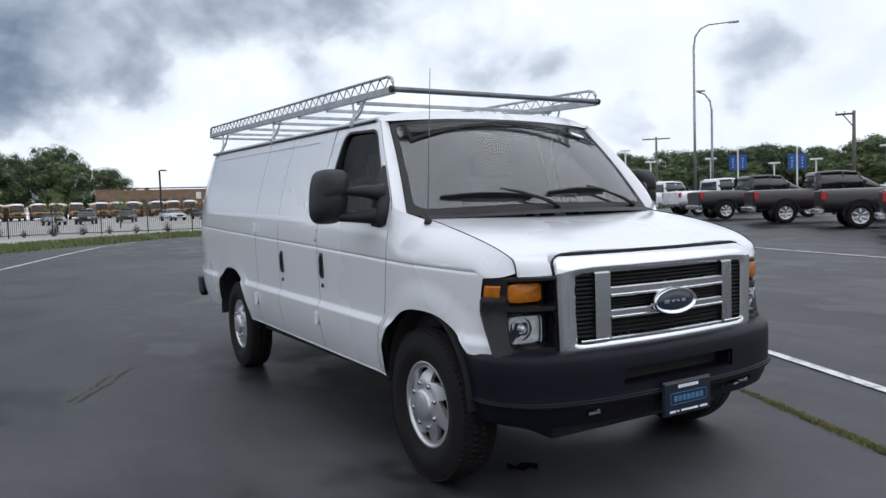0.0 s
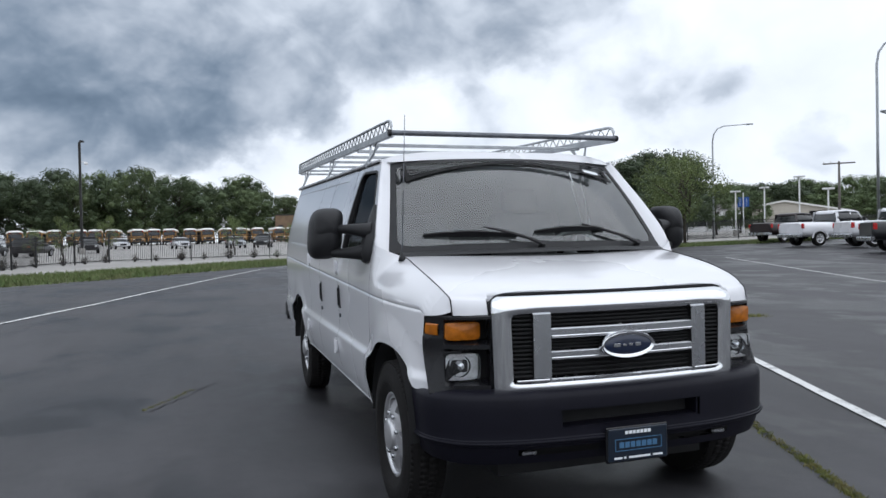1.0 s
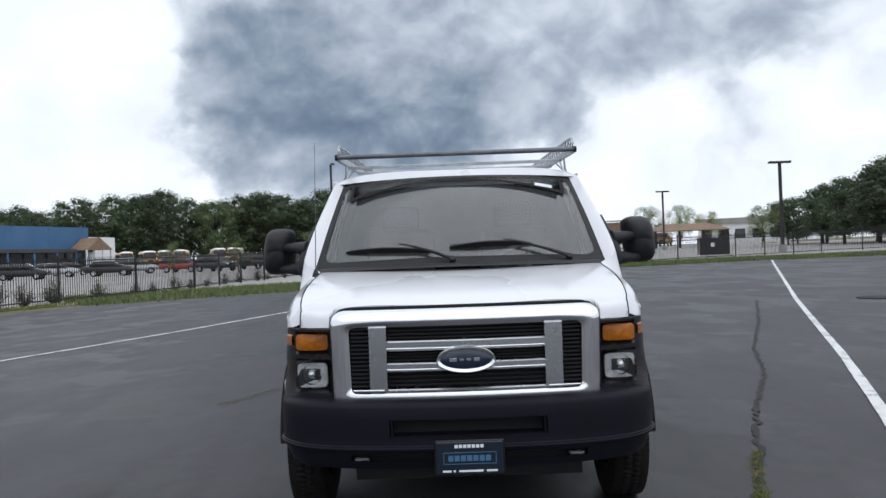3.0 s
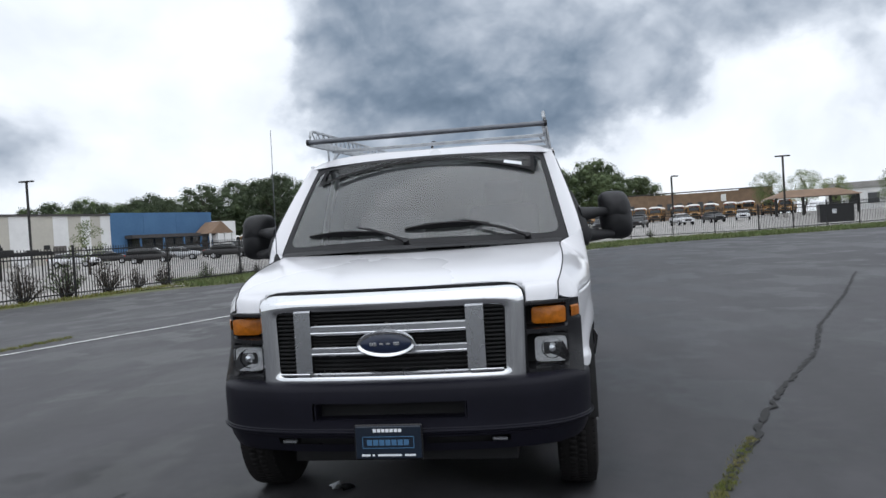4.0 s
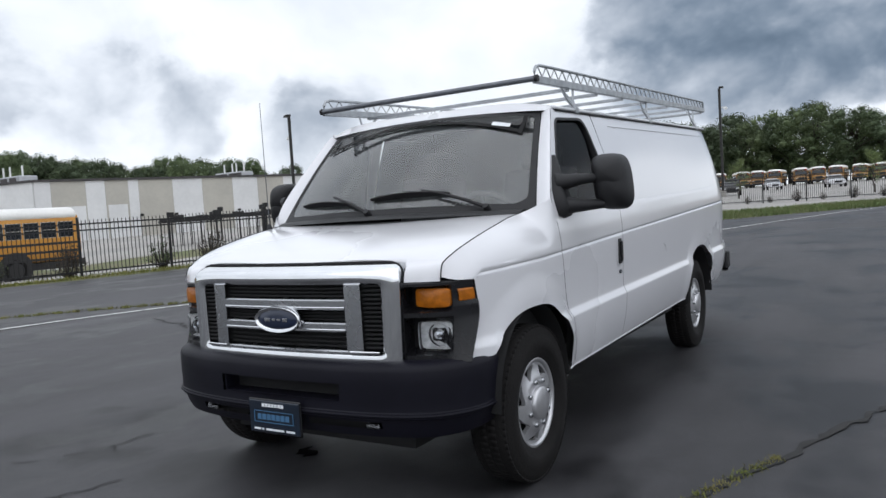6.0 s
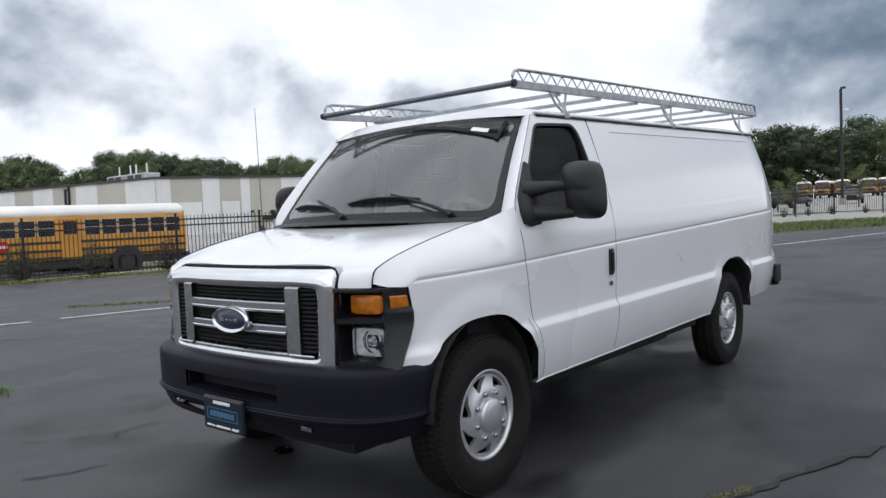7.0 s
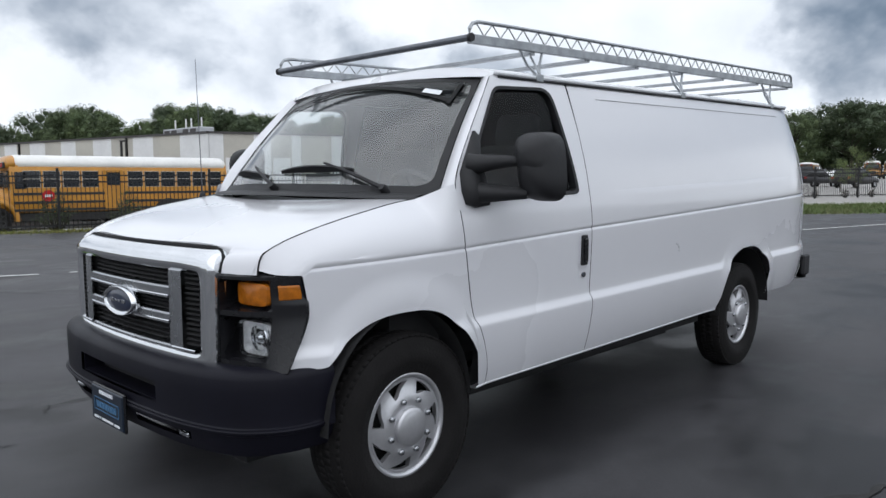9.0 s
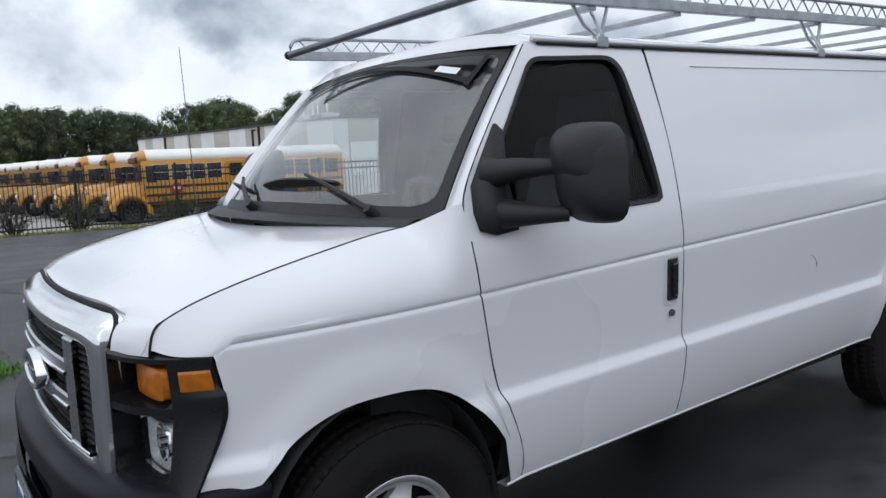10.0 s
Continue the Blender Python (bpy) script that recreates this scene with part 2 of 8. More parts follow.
def asphalt_material():
    m = bpy.data.materials.new("asphalt")
    m.use_nodes = True
    n, l = m.node_tree.nodes, m.node_tree.links
    b = n["Principled BSDF"]
    place = n.new("ShaderNodeTexCoord").outputs["Object"]

    def tex(scale, detail, rough=0.6, stretch=(1, 1, 1), turn=0.0):
        mp = n.new("ShaderNodeMapping")
        mp.inputs["Scale"].default_value = stretch
        mp.inputs["Rotation"].default_value = (0, 0, radians(turn))
        l.new(place, mp.inputs[0])
        t = n.new("ShaderNodeTexNoise")
        t.inputs["Scale"].default_value, t.inputs["Detail"].default_value, t.inputs["Roughness"].default_value = scale, detail, rough
        l.new(mp.outputs[0], t.inputs["Vector"])
        return t.outputs[0]

    def span(x, lo, hi, a, c):
        r = n.new("ShaderNodeMapRange")
        r.inputs["From Min"].default_value, r.inputs["From Max"].default_value = lo, hi
        r.inputs["To Min"].default_value, r.inputs["To Max"].default_value = a, c
        l.new(x, r.inputs["Value"])
        return r.outputs[0]

    def times(a, c):
        k = n.new("ShaderNodeMath")
        k.operation = "MULTIPLY"
        l.new(a, k.inputs[0])
        l.new(c, k.inputs[1])
        return k.outputs[0]

    wide = span(tex(0.10, 5), 0.35, 0.65, 0.80, 1.22)
    patch = span(tex(0.5, 6, 0.62, (1, 0.5, 1), -25), 0.40, 0.58, 0.56, 1.10)
    grit = span(tex(90, 3), 0.3, 0.7, 0.78, 1.22)
    streak = span(tex(1.2, 5, 0.6, (1, 0.16, 1), -25), 0.35, 0.7, 0.78, 1.24)
    blot = span(tex(0.75, 4, 0.55, (1, 0.75, 1), 20), 0.39, 0.48, 0.44, 1.0)
    scuff = span(tex(7, 5, 0.65), 0.35, 0.65, 0.9, 1.1)
    value = times(times(times(wide, patch), times(grit, streak)), times(blot, scuff))
    # damp oily stains on the ground before the van
    wob = n.new("ShaderNodeTexNoise")
    wob.inputs["Scale"].default_value, wob.inputs["Detail"].default_value = 4.0, 4
    l.new(place, wob.inputs["Vector"])
    shift = n.new("ShaderNodeVectorMath")
    shift.operation = "MULTIPLY_ADD"
    l.new(wob.outputs["Color"], shift.inputs[0])
    shift.inputs[1].default_value = (0.34, 0.34, 0.0)
    l.new(place, shift.inputs[2])
    for cx, cy, r in ((-1.72, -0.66, 0.17), (-1.50, -0.54, 0.15), (-2.10, 0.12, 0.24), (-2.42, -0.69, 0.27), (-0.91, -0.52, 0.36), (-2.64, 0.05, 0.12)):
        far = n.new("ShaderNodeVectorMath")
        far.operation = "DISTANCE"
        l.new(shift.outputs[0], far.inputs[0])
        far.inputs[1].default_value = (cx + 0.17, cy + 0.17, 0.0)
        value = times(value, span(far.outputs["Value"], r * 0.55, r * 1.25, 0.52, 1.0))
    col = n.new("ShaderNodeVectorMath")
    col.operation = "SCALE"
    col.inputs[0].default_value = (0.038, 0.037, 0.041)
    l.new(value, col.inputs["Scale"])
    l.new(col.outputs[0], b.inputs["Base Color"])
    l.new(span(times(patch, blot), 0.45, 1.0, 0.40, 0.70), b.inputs["Roughness"])
    l.new(span(times(patch, blot), 0.4, 1.0, 0.2, 0.5), b.inputs["Specular IOR Level"])
    bp = n.new("ShaderNodeBump")
    bp.inputs["Strength"].default_value, bp.inputs["Distance"].default_value = 0.35, 0.006
    l.new(tex(140, 3), bp.inputs["Height"])
    l.new(bp.outputs[0], b.inputs["Normal"])
    return m


M = {
    "asphalt": asphalt_material(),
    "white": surface("white_paint", (0.685, 0.685, 0.715), 0.27, 0, 0.05, 0.5, coat=1.0, spread=(0.0, 1.0)),
    "black": surface("black_plastic", (0.013, 0.013, 0.015), 0.55, 0, 0.25, 8, 0.12, 220, spec=0.4),
    "bumper": surface("grey_plastic", (0.0072, 0.0070, 0.0125), 0.45, 0, 0.2, 4, 0.10, 260, spec=0.15),
    "gloss": surface("gloss_black", (0.010, 0.010, 0.012), 0.26, 0, 0.2, 5, spec=0.35),
    # near-black: shade of gaps, hollows and cabin put into colour; also plain black parts
    "void": surface("shade_and_plain_black", (0.010, 0.010, 0.011), 0.9, 0, 0.2, 5),
    "rubber": surface("tyre_rubber", (0.0085, 0.0075, 0.0075), 0.8, 0, 0.3, 7, 0.3, 90, spec=0.25),
    "chrome": surface("chrome", (0.74, 0.75, 0.77), 0.10, 1.0, 0.05, 6),
    "dull_chrome": surface("satin_chrome", (0.42, 0.43, 0.45), 0.26, 1.0, 0.1, 6),
    "alloy": surface("silver_wheel_paint", (0.60, 0.60, 0.62), 0.32, 0.75, 0.12, 9),
    "galv": surface("galvanised_steel", (0.42, 0.44, 0.46), 0.42, 0.85, 0.25, 14, 0.1, 160),
    "tube": surface("dark_steel_tube", (0.16, 0.17, 0.19), 0.4, 0.7, 0.3, 10),
    "amber": surface("amber_lens", (0.45, 0.135, 0.006), 0.30, 0, 0.35, 40, 0.2, 90, coat=0.15, spec=0.3),
    "lamp": surface("lamp_reflector", (0.86, 0.87, 0.88), 0.25, 0.25, 0.35, 40, 0.5, 70),
    "glass": glazing("windscreen_glass", (0.84, 0.88, 0.87), haze=0.06, rough=0.06, ior=1.95),
    "side_glass": glazing("side_glass", (0.86, 0.89, 0.90), 0.30, rough=0.08),
    "clear": glazing("lens_glass", (0.95, 0.96, 0.97)),
    "band": glazing("tinted_band", (0.62, 0.64, 0.66), 0.6, rough=0.08, ior=1.6),
    "cloth": surface("grey_cloth", (0.055, 0.057, 0.062), 0.9, 0, 0.3, 12, 0.3, 300),
    "dash": surface("grey_dashboard", (0.10, 0.105, 0.11), 0.7, 0, 0.2, 8, 0.2, 200),
    "blue": surface("deep_blue_enamel", (0.008, 0.016, 0.045), 0.3, 0, 0.2, 20, coat=0.3),
    "plate": surface("navy_plate", (0.006, 0.013, 0.026), 0.30, 0, 0.2, 10),
    "ink_white": surface("white_print", (0.75, 0.77, 0.8), 0.5, 0, 0.06, 30),
    "ink_blue": surface("light_blue_print", (0.05, 0.14, 0.26), 0.5, 0, 0.1, 30),
    "line": surface("worn_white_line", (0.62, 0.62, 0.61), 0.8, 0, 0, 5, 0.3, 80, (0.28, 0.28, 0.28), spread=(0.52, 0.66)),
    "wet": surface("standing_water", (0.012, 0.012, 0.013), 0.04, 0, 0.2, 30),
    "crack": surface("crack_filler", (0.022, 0.022, 0.022), 0.9, 0, 0.3, 10),
    "concrete": surface("pale_concrete", (0.33, 0.315, 0.295), 0.9, 0, 0, 0.2, 0.2, 20, (0.26, 0.25, 0.238)),
    "grass": surface("grass_ground", (0.095, 0.120, 0.035), 0.95, 0, 0, 0.6, 0.6, 8, (0.14, 0.125, 0.07)),
    "blade": surface("grass_blades", (0.072, 0.115, 0.028), 0.8, 0, 0, 1.5, 0, 8, (0.125, 0.138, 0.055)),
    "tuft": surface("fresh_weed", (0.085, 0.20, 0.025), 0.8, 0, 0, 1.5, 0, 8, (0.13, 0.24, 0.05)),
    "moss": surface("crack_weed", (0.115, 0.14, 0.025), 0.9, 0, 0, 6, 0, 8, (0.19, 0.17, 0.06)),
    "bark": surface("bark", (0.055, 0.045, 0.036), 0.9, 0, 0.4, 5, 0.6, 20),
    "fence": surface("black_iron", (0.012, 0.012, 0.013), 0.5, 0.2, 0.2, 5),
    "yellow": surface("bus_yellow", (0.50, 0.225, 0.022), 0.4, 0, 0.18, 1.5, coat=0.3, per_object=0.06),
    # darker copy of the bus yellow, with shade and distance put into its colour
    "old_yellow": surface("shaded_bus_yellow", (0.33, 0.165, 0.035), 0.55, 0, 0.25, 1.5, per_object=0.15),
    "buswhite": surface("bus_roof_white", (0.78, 0.77, 0.74), 0.45, 0, 0.12, 1.2),
    "busblack": surface("bus_trim_black", (0.015, 0.014, 0.014), 0.5, 0, 0.3, 4),
    "busglass": surface("bus_window", (0.020, 0.024, 0.030), 0.10, 0, 0.4, 1.0, spec=0.8),
    "red": surface("red_lens", (0.45, 0.012, 0.012), 0.25, 0, 0.2, 10),
    "tan_wall": surface("tan_cladding", (0.50, 0.46, 0.40), 0.8, 0, 0.1, 0.4, 0.1, 8),
    "wall_white": surface("warehouse_white", (0.70, 0.70, 0.70), 0.85, 0, 0, 0.25, 0.15, 8, (0.62, 0.62, 0.62)),
    "wall_beige": surface("warehouse_beige", (0.46, 0.44, 0.39), 0.85, 0, 0, 0.25, 0.15, 8, (0.41, 0.39, 0.35)),
    "wall_blue": surface("warehouse_blue", (0.055, 0.135, 0.26), 0.75, 0, 0, 0.3, 0.1, 8, (0.045, 0.115, 0.23)),
    "coping": surface("roof_coping", (0.06, 0.055, 0.055), 0.7, 0, 0.3, 1),
    "brick": surface("brown_brick", (0.22, 0.145, 0.095), 0.9, 0, 0, 0.8, 0.3, 12, (0.17, 0.115, 0.08)),
    "roofing": surface("roof_membrane", (0.30, 0.29, 0.28), 0.9, 0, 0.2, 0.5),
    "wood": surface("weathered_pole_wood", (0.13, 0.12, 0.11), 0.9, 0, 0.3, 3, 0.4, 20),
    "dark_metal": surface("bronze_pole_paint", (0.022, 0.021, 0.020), 0.5, 0.3, 0.2, 3),
    "pale_metal": surface("pale_pole_paint", (0.72, 0.72, 0.72), 0.5, 0.0, 0.15, 3),
    "sign_blue": surface("banner_blue", (0.02, 0.09, 0.33), 0.6, 0, 0.15, 2),
    "truck_grey": surface("dark_grey_car_paint", (0.012, 0.012, 0.014), 0.32, 0.1, 0.1, 3, coat=0.25),
    "truck_maroon": surface("dark_maroon_car_paint", (0.017, 0.0085, 0.0095), 0.32, 0.1, 0.1, 3, coat=0.25),
    "truck_black": surface("black_car_paint", (0.011, 0.009, 0.010), 0.32, 0.1, 0.1, 3, coat=0.25),
    "car_silver": surface("silver_car_paint", (0.40, 0.41, 0.43), 0.3, 0.5, 0.1, 3, coat=0.6),
    "car_red": surface("red_car_paint", (0.28, 0.02, 0.02), 0.3, 0.1, 0.1, 3, coat=0.6),
    "car_glass": surface("car_window", (0.014, 0.016, 0.018), 0.08, 0, 0.3, 2, spec=0.8),
}


def leaf_material(name, a, b):
    m = surface(name, a, 0.75, 0, 0, 0.35, 0, 8, b, per_object=0.22)
    return m


LEAF = [leaf_material("foliage_dark", (0.037, 0.058, 0.027), (0.060, 0.083, 0.037)), leaf_material("foliage_mid", (0.062, 0.092, 0.038), (0.094, 0.125, 0.050)), leaf_material("foliage_light", (0.120, 0.160, 0.050), (0.150, 0.185, 0.060)), leaf_material("foliage_rust", (0.050, 0.034, 0.028), (0.066, 0.062, 0.034))]

# ---- small builders ----


def mesh_of(name, bm, mats, smooth=True):
    me = bpy.data.meshes.new(name)
    bm.normal_update()
    bm.to_mesh(me)
    bm.free()
    for m in mats if isinstance(mats, (list, tuple)) else [mats]:
        me.materials.append(M[m] if isinstance(m, str) else m)
    me.polygons.foreach_set("use_smooth", [smooth] * len(me.polygons))
    return me


def part(name, bm, mats, parent=None, label="", smooth=False, auto=None):
    """Links a bmesh as one mesh object under a thing or a part."""
    me = mesh_of(name, bm, mats, smooth or auto is not None)
    if auto is not None:
        me.set_sharp_from_angle(angle=radians(auto))
    ob = new(name, me)
    if parent is not None:
        ob.parent = parent
    if label:
        ob["label"] = label
    return ob


def share(name, mesh, parent, m):
    ob = new(name, mesh)
    ob.parent = parent
    ob.matrix_basis = m
    return ob


def thing(name, label, category, group="", kind="", at=None):
    ob = new(name)
    ob.empty_display_size = 0.2
    if at is not None:
        ob.matrix_basis = at
    return tagged(ob, label, category, group, kind)


def box(bm, x0, x1, y0, y1, z0, z1, m=None, bevel=0.0, mat=0, seg=1):
    made = bmesh.ops.create_cube(bm, size=1.0)["verts"]
    for v in made:
        v.co = Vector(((x0 + x1) / 2 + v.co.x * (x1 - x0), (y0 + y1) / 2 + v.co.y * (y1 - y0), (z0 + z1) / 2 + v.co.z * (z1 - z0)))
    faces = {f for v in made for f in v.link_faces}
    if bevel:
        out = bmesh.ops.bevel(bm, geom=list({e for v in made for e in v.link_edges}), offset=bevel, segments=seg, affect="EDGES", profile=0.5)
        faces = {f for f in faces if f.is_valid} | set(out["faces"])
        made = list({v for f in faces for v in f.verts})
    for f in faces:
        f.material_index = mat
    if m is not None:
        bmesh.ops.transform(bm, matrix=m, verts=made)
    return made


def boxed(*a, **k):
    bm = bmesh.new()
    box(bm, *a, **k)
    return bm


def rod(bm, p, q, r0, r1=None, n=8, mat=0, caps=True):
    """A round bar from p to q."""
    p, q = Vector(p), Vector(q)
    r1 = r0 if r1 is None else r1
    turn = (q - p).to_track_quat("Z", "Y").to_matrix()
    rings = []
    for c, r in ((p, r0), (q, r1)):
        rings.append([bm.verts.new(c + turn @ Vector((r * math.cos(a), r * math.sin(a), 0))) for a in (2 * math.pi * i / n for i in range(n))])
    for i in range(n):
        bm.faces.new((rings[0][i], rings[0][(i + 1) % n], rings[1][(i + 1) % n], rings[1][i])).material_index = mat
    if caps:
        bm.faces.new(rings[0][::-1]).material_index = mat
        bm.faces.new(rings[1]).material_index = mat


def pipe(bm, pts, r, n=8, mat=0, r_end=None):
    """A round tube along a line of points."""
    pts = [Vector(p) for p in pts]
    rings = []
    for i, p in enumerate(pts):
        d = (pts[min(i + 1, len(pts) - 1)] - pts[max(i - 1, 0)]).normalized()
        side = d.cross(Vector((0.013, 0.021, 1.0)))
        if side.length < 0.05:
            side = d.cross(Vector((0, 1, 0)))
        side.normalize()
        up = side.cross(d)
        k = r if r_end is None else r + (r_end - r) * i / (len(pts) - 1)
        rings.append([bm.verts.new(p + side * (k * math.cos(a)) + up * (k * math.sin(a))) for a in (2 * math.pi * j / n for j in range(n))])
    for a, b in zip(rings, rings[1:]):
        for j in range(n):
            bm.faces.new((a[j], a[(j + 1) % n], b[(j + 1) % n], b[j])).material_index = mat
    bm.faces.new(rings[0][::-1]).material_index = mat
    bm.faces.new(rings[-1]).material_index = mat


def spin(bm, profile, n=32, axis="X", mats=None, m=None):
    """A turned solid from (radius, along) pairs."""
    rings = []
    for r, a in profile:
        ring = []
        for i in range(n):
            c, s = math.cos(2 * math.pi * i / n), math.sin(2 * math.pi * i / n)
            v = Vector((a, r * c, r * s)) if axis == "X" else Vector((r * c, r * s, a))
            ring.append(bm.verts.new(m @ v if m is not None else v))
        rings.append(ring)
    for k, (a, b) in enumerate(zip(rings, rings[1:])):
        for i in range(n):
            f = bm.faces.new((a[i], a[(i + 1) % n], b[(i + 1) % n], b[i]))
            if mats:
                f.material_index = mats[k]
    return rings


def sheet(fn, us, vs, away=None, mat=None):
    """A grid of fn(u, v). away: a point that its front turns from."""
    bm = bmesh.new()
    g = [[bm.verts.new(fn(u, v)) for v in vs] for u in us]
    for i in range(len(us) - 1):
        for j in range(len(vs) - 1):
            f = bm.faces.new((g[i][j], g[i + 1][j], g[i + 1][j + 1], g[i][j + 1]))
            if mat:
                f.material_index = mat((us[i] + us[i + 1]) / 2, (vs[j] + vs[j + 1]) / 2)
    bm.normal_update()
    if away is not None:
        away = Vector(away)
        if sum((f.calc_center_median() - away).dot(f.normal) * f.calc_area() for f in bm.faces) < 0:
            bmesh.ops.reverse_faces(bm, faces=bm.faces[:])
    return bm


def steps(a, b, n):
    return [a + (b - a) * i / n for i in range(n + 1)]


def smooth_curve(points):
    """A smooth function through (x, y) points."""
    xs, ys = [p[0] for p in points], [p[1] for p in points]
    slopes = [(ys[min(i + 1, len(xs) - 1)] - ys[max(i - 1, 0)]) / (xs[min(i + 1, len(xs) - 1)] - xs[max(i - 1, 0)]) for i in range(len(xs))]

    def f(x):
        if x <= xs[0]:
            return ys[0]
        if x >= xs[-1]:
            return ys[-1]
        i = next(k for k in range(len(xs) - 1) if x <= xs[k + 1])
        h = xs[i + 1] - xs[i]
        t = (x - xs[i]) / h
        return (2 * t**3 - 3 * t**2 + 1) * ys[i] + (t**3 - 2 * t**2 + t) * h * slopes[i] + (3 * t**2 - 2 * t**3) * ys[i + 1] + (t**3 - t**2) * h * slopes[i + 1]

    return f


def straight(points):
    xs, ys = [p[0] for p in points], [p[1] for p in points]
    return lambda x: float(np.interp(x, xs, ys))


# ---- ground ----


def ground_z(x, y):
    """The lot is level round the van and climbs gently away from it; the bus yard in the west lies lower."""
    r = math.hypot(x, y - 1.0)
    az = math.degrees(math.atan2(x, y - 1.0))
    k = 0.0060 * max(0.0, min(1.0, (az + 62) / 24)) + 0.0035 * max(0.0, min(1.0, (az + 30) / 20)) + 0.010 * math.exp(-(((az - 62) / 28) ** 2))
    z = k * 3.0 * math.log1p(math.exp(min(60.0, (r - 9.0) / 3.0))) * max(0.0, min(1.0, (130 - abs(az)) / 30))
    if r > 220:
        z = min(z, k * 212)
    low = max(0.0, min(1.0, (-x - 19.0) / 10.0)) * max(0.0, min(1.0, (30.0 - y) / 14.0))
    return z * (1 - low) - 0.62 * low


def polar(name, centre, az0, az1, n_az, inner, outer, radii, mat, lift, label, seed=0):
    """A sheet between two outlines given as functions of the azimuth, laid on the ground."""
    bm = bmesh.new()
    rows = []
    for i in range(n_az + 1):
        az = az0 + (az1 - az0) * i / n_az
        s, c = math.sin(radians(az)), math.cos(radians(az))
        row = []
        for f in radii:
            r = inner(az) + (outer(az) - inner(az)) * f
            x, y = centre[0] + r * s, centre[1] + r * c
            row.append(bm.verts.new((x, y, ground_z(x, y) + lift)))
        rows.append(row)
    for a, b in zip(rows, rows[1:]):
        for j in range(len(radii) - 1):
            bm.faces.new((a[j], a[j + 1], b[j + 1], b[j]))
    ob = part(name, bm, mat, smooth=True)
    return tagged(ob, label, "ground", kind="structure")


C0 = (0.0, 5.0)
EDGE = [(-22.0, -9.0), (-19.6, 0.0), (-19.0, 3.0), (-18.0, 5.5), (-16.7, 8.3), (-15.9, 11.2), (-14.9, 13.9), (-13.6, 17.5), (-12.1, 20.6), (-9.6, 22.5), (-7.3, 24.0), (-4.6, 26.2), (-2.4, 28.9), (-0.5, 31.1), (1.9, 33.7), (5.6, 36.8), (12.0, 38.5), (17.0, 39.5), (23.5, 38.0), (29.0, 37.0), (35.0, 36.5), (46.0, 37.0), (60.0, 40.0), (90.0, 40.0)]


def az_of(p):
    return math.degrees(math.atan2(p[0] - C0[0], p[1] - C0[1]))


edge_r = straight([(az_of(p), math.hypot(p[0] - C0[0], p[1] - C0[1])) for p in EDGE])
far_r = lambda az: 2500.0
polar("ground", C0, -180, 180, 120, lambda az: 0.0, far_r, [0, 0.004, 0.008, 0.012, 0.016, 0.022, 0.03, 0.045, 0.06, 0.085, 0.12, 0.3, 1.0], "grass", -0.03, "grassy ground that reaches the horizon")


def lot_r(az):
    if -120 <= az <= 68:
        return edge_r(az)
    return 90.0


polar("parking_lot", C0, -180, 180, 300, lambda az: 0.0, lot_r, steps(0, 1, 60), "asphalt", 0.0, "dark worn asphalt of an open parking lot")
tagged(bpy.data.objects["parking_lot"], category="parking lot")
yard_in = lambda az: edge_r(az) + (1.6 if az < -28 else 7.5)
polar("bus_yard", C0, -112, 24, 110, yard_in, lambda az: 165.0, [0, 0.03, 0.06, 0.09, 0.12, 0.16, 0.2, 0.25, 0.3, 0.37, 0.45, 0.6, 0.8, 1.0], "concrete", 0.0, "pale concrete of a bus yard behind the fence")
tagged(bpy.data.objects["bus_yard"], category="pavement")
polar("dealer_lot", C0, 24, 66, 50, lambda az: edge_r(az) + 8.0, lambda az: 130.0, [0, 0.1, 0.25, 0.5, 1.0], "concrete", 0.0, "pale concrete of the lots beyond the trees")
tagged(bpy.data.objects["dealer_lot"], category="pavement")


def ribbon(name, pts, width, mat, lift, label, category, jitter=0.0, step=0.25, ragged=0.0):
    """A thin painted or cracked strip laid along a line on the ground."""
    rnd = random.Random(len(pts) * 7 + int(abs(pts[0][0]) * 100))
    line = []
    for a, b in zip(pts, pts[1:]):
        n = max(1, int(math.dist(a, b) / step))
        for i in range(n):
            line.append((a[0] + (b[0] - a[0]) * i / n, a[1] + (b[1] - a[1]) * i / n))
    line.append(pts[-1])
    bm = bmesh.new()
    prev = None
    for i, (x, y) in enumerate(line):
        q, p = line[min(i + 1, len(line) - 1)], line[max(i - 1, 0)]
        d = Vector((q[0] - p[0], q[1] - p[1])).normalized()
        nx, ny = -d.y, d.x
        off = rnd.uniform(-jitter, jitter)
        w = width * (1 + rnd.uniform(-ragged, ragged)) / 2
        x, y = x + nx * off, y + ny * off
        pair = [bm.verts.new((x + nx * s * w, y + ny * s * w, ground_z(x, y) + lift)) for s in (-1, 1)]
        if prev:
            bm.faces.new((prev[0], pair[0], pair[1], prev[1]))
        prev = pair
    return tagged(part(name, bm, mat), label, category, kind="structure")


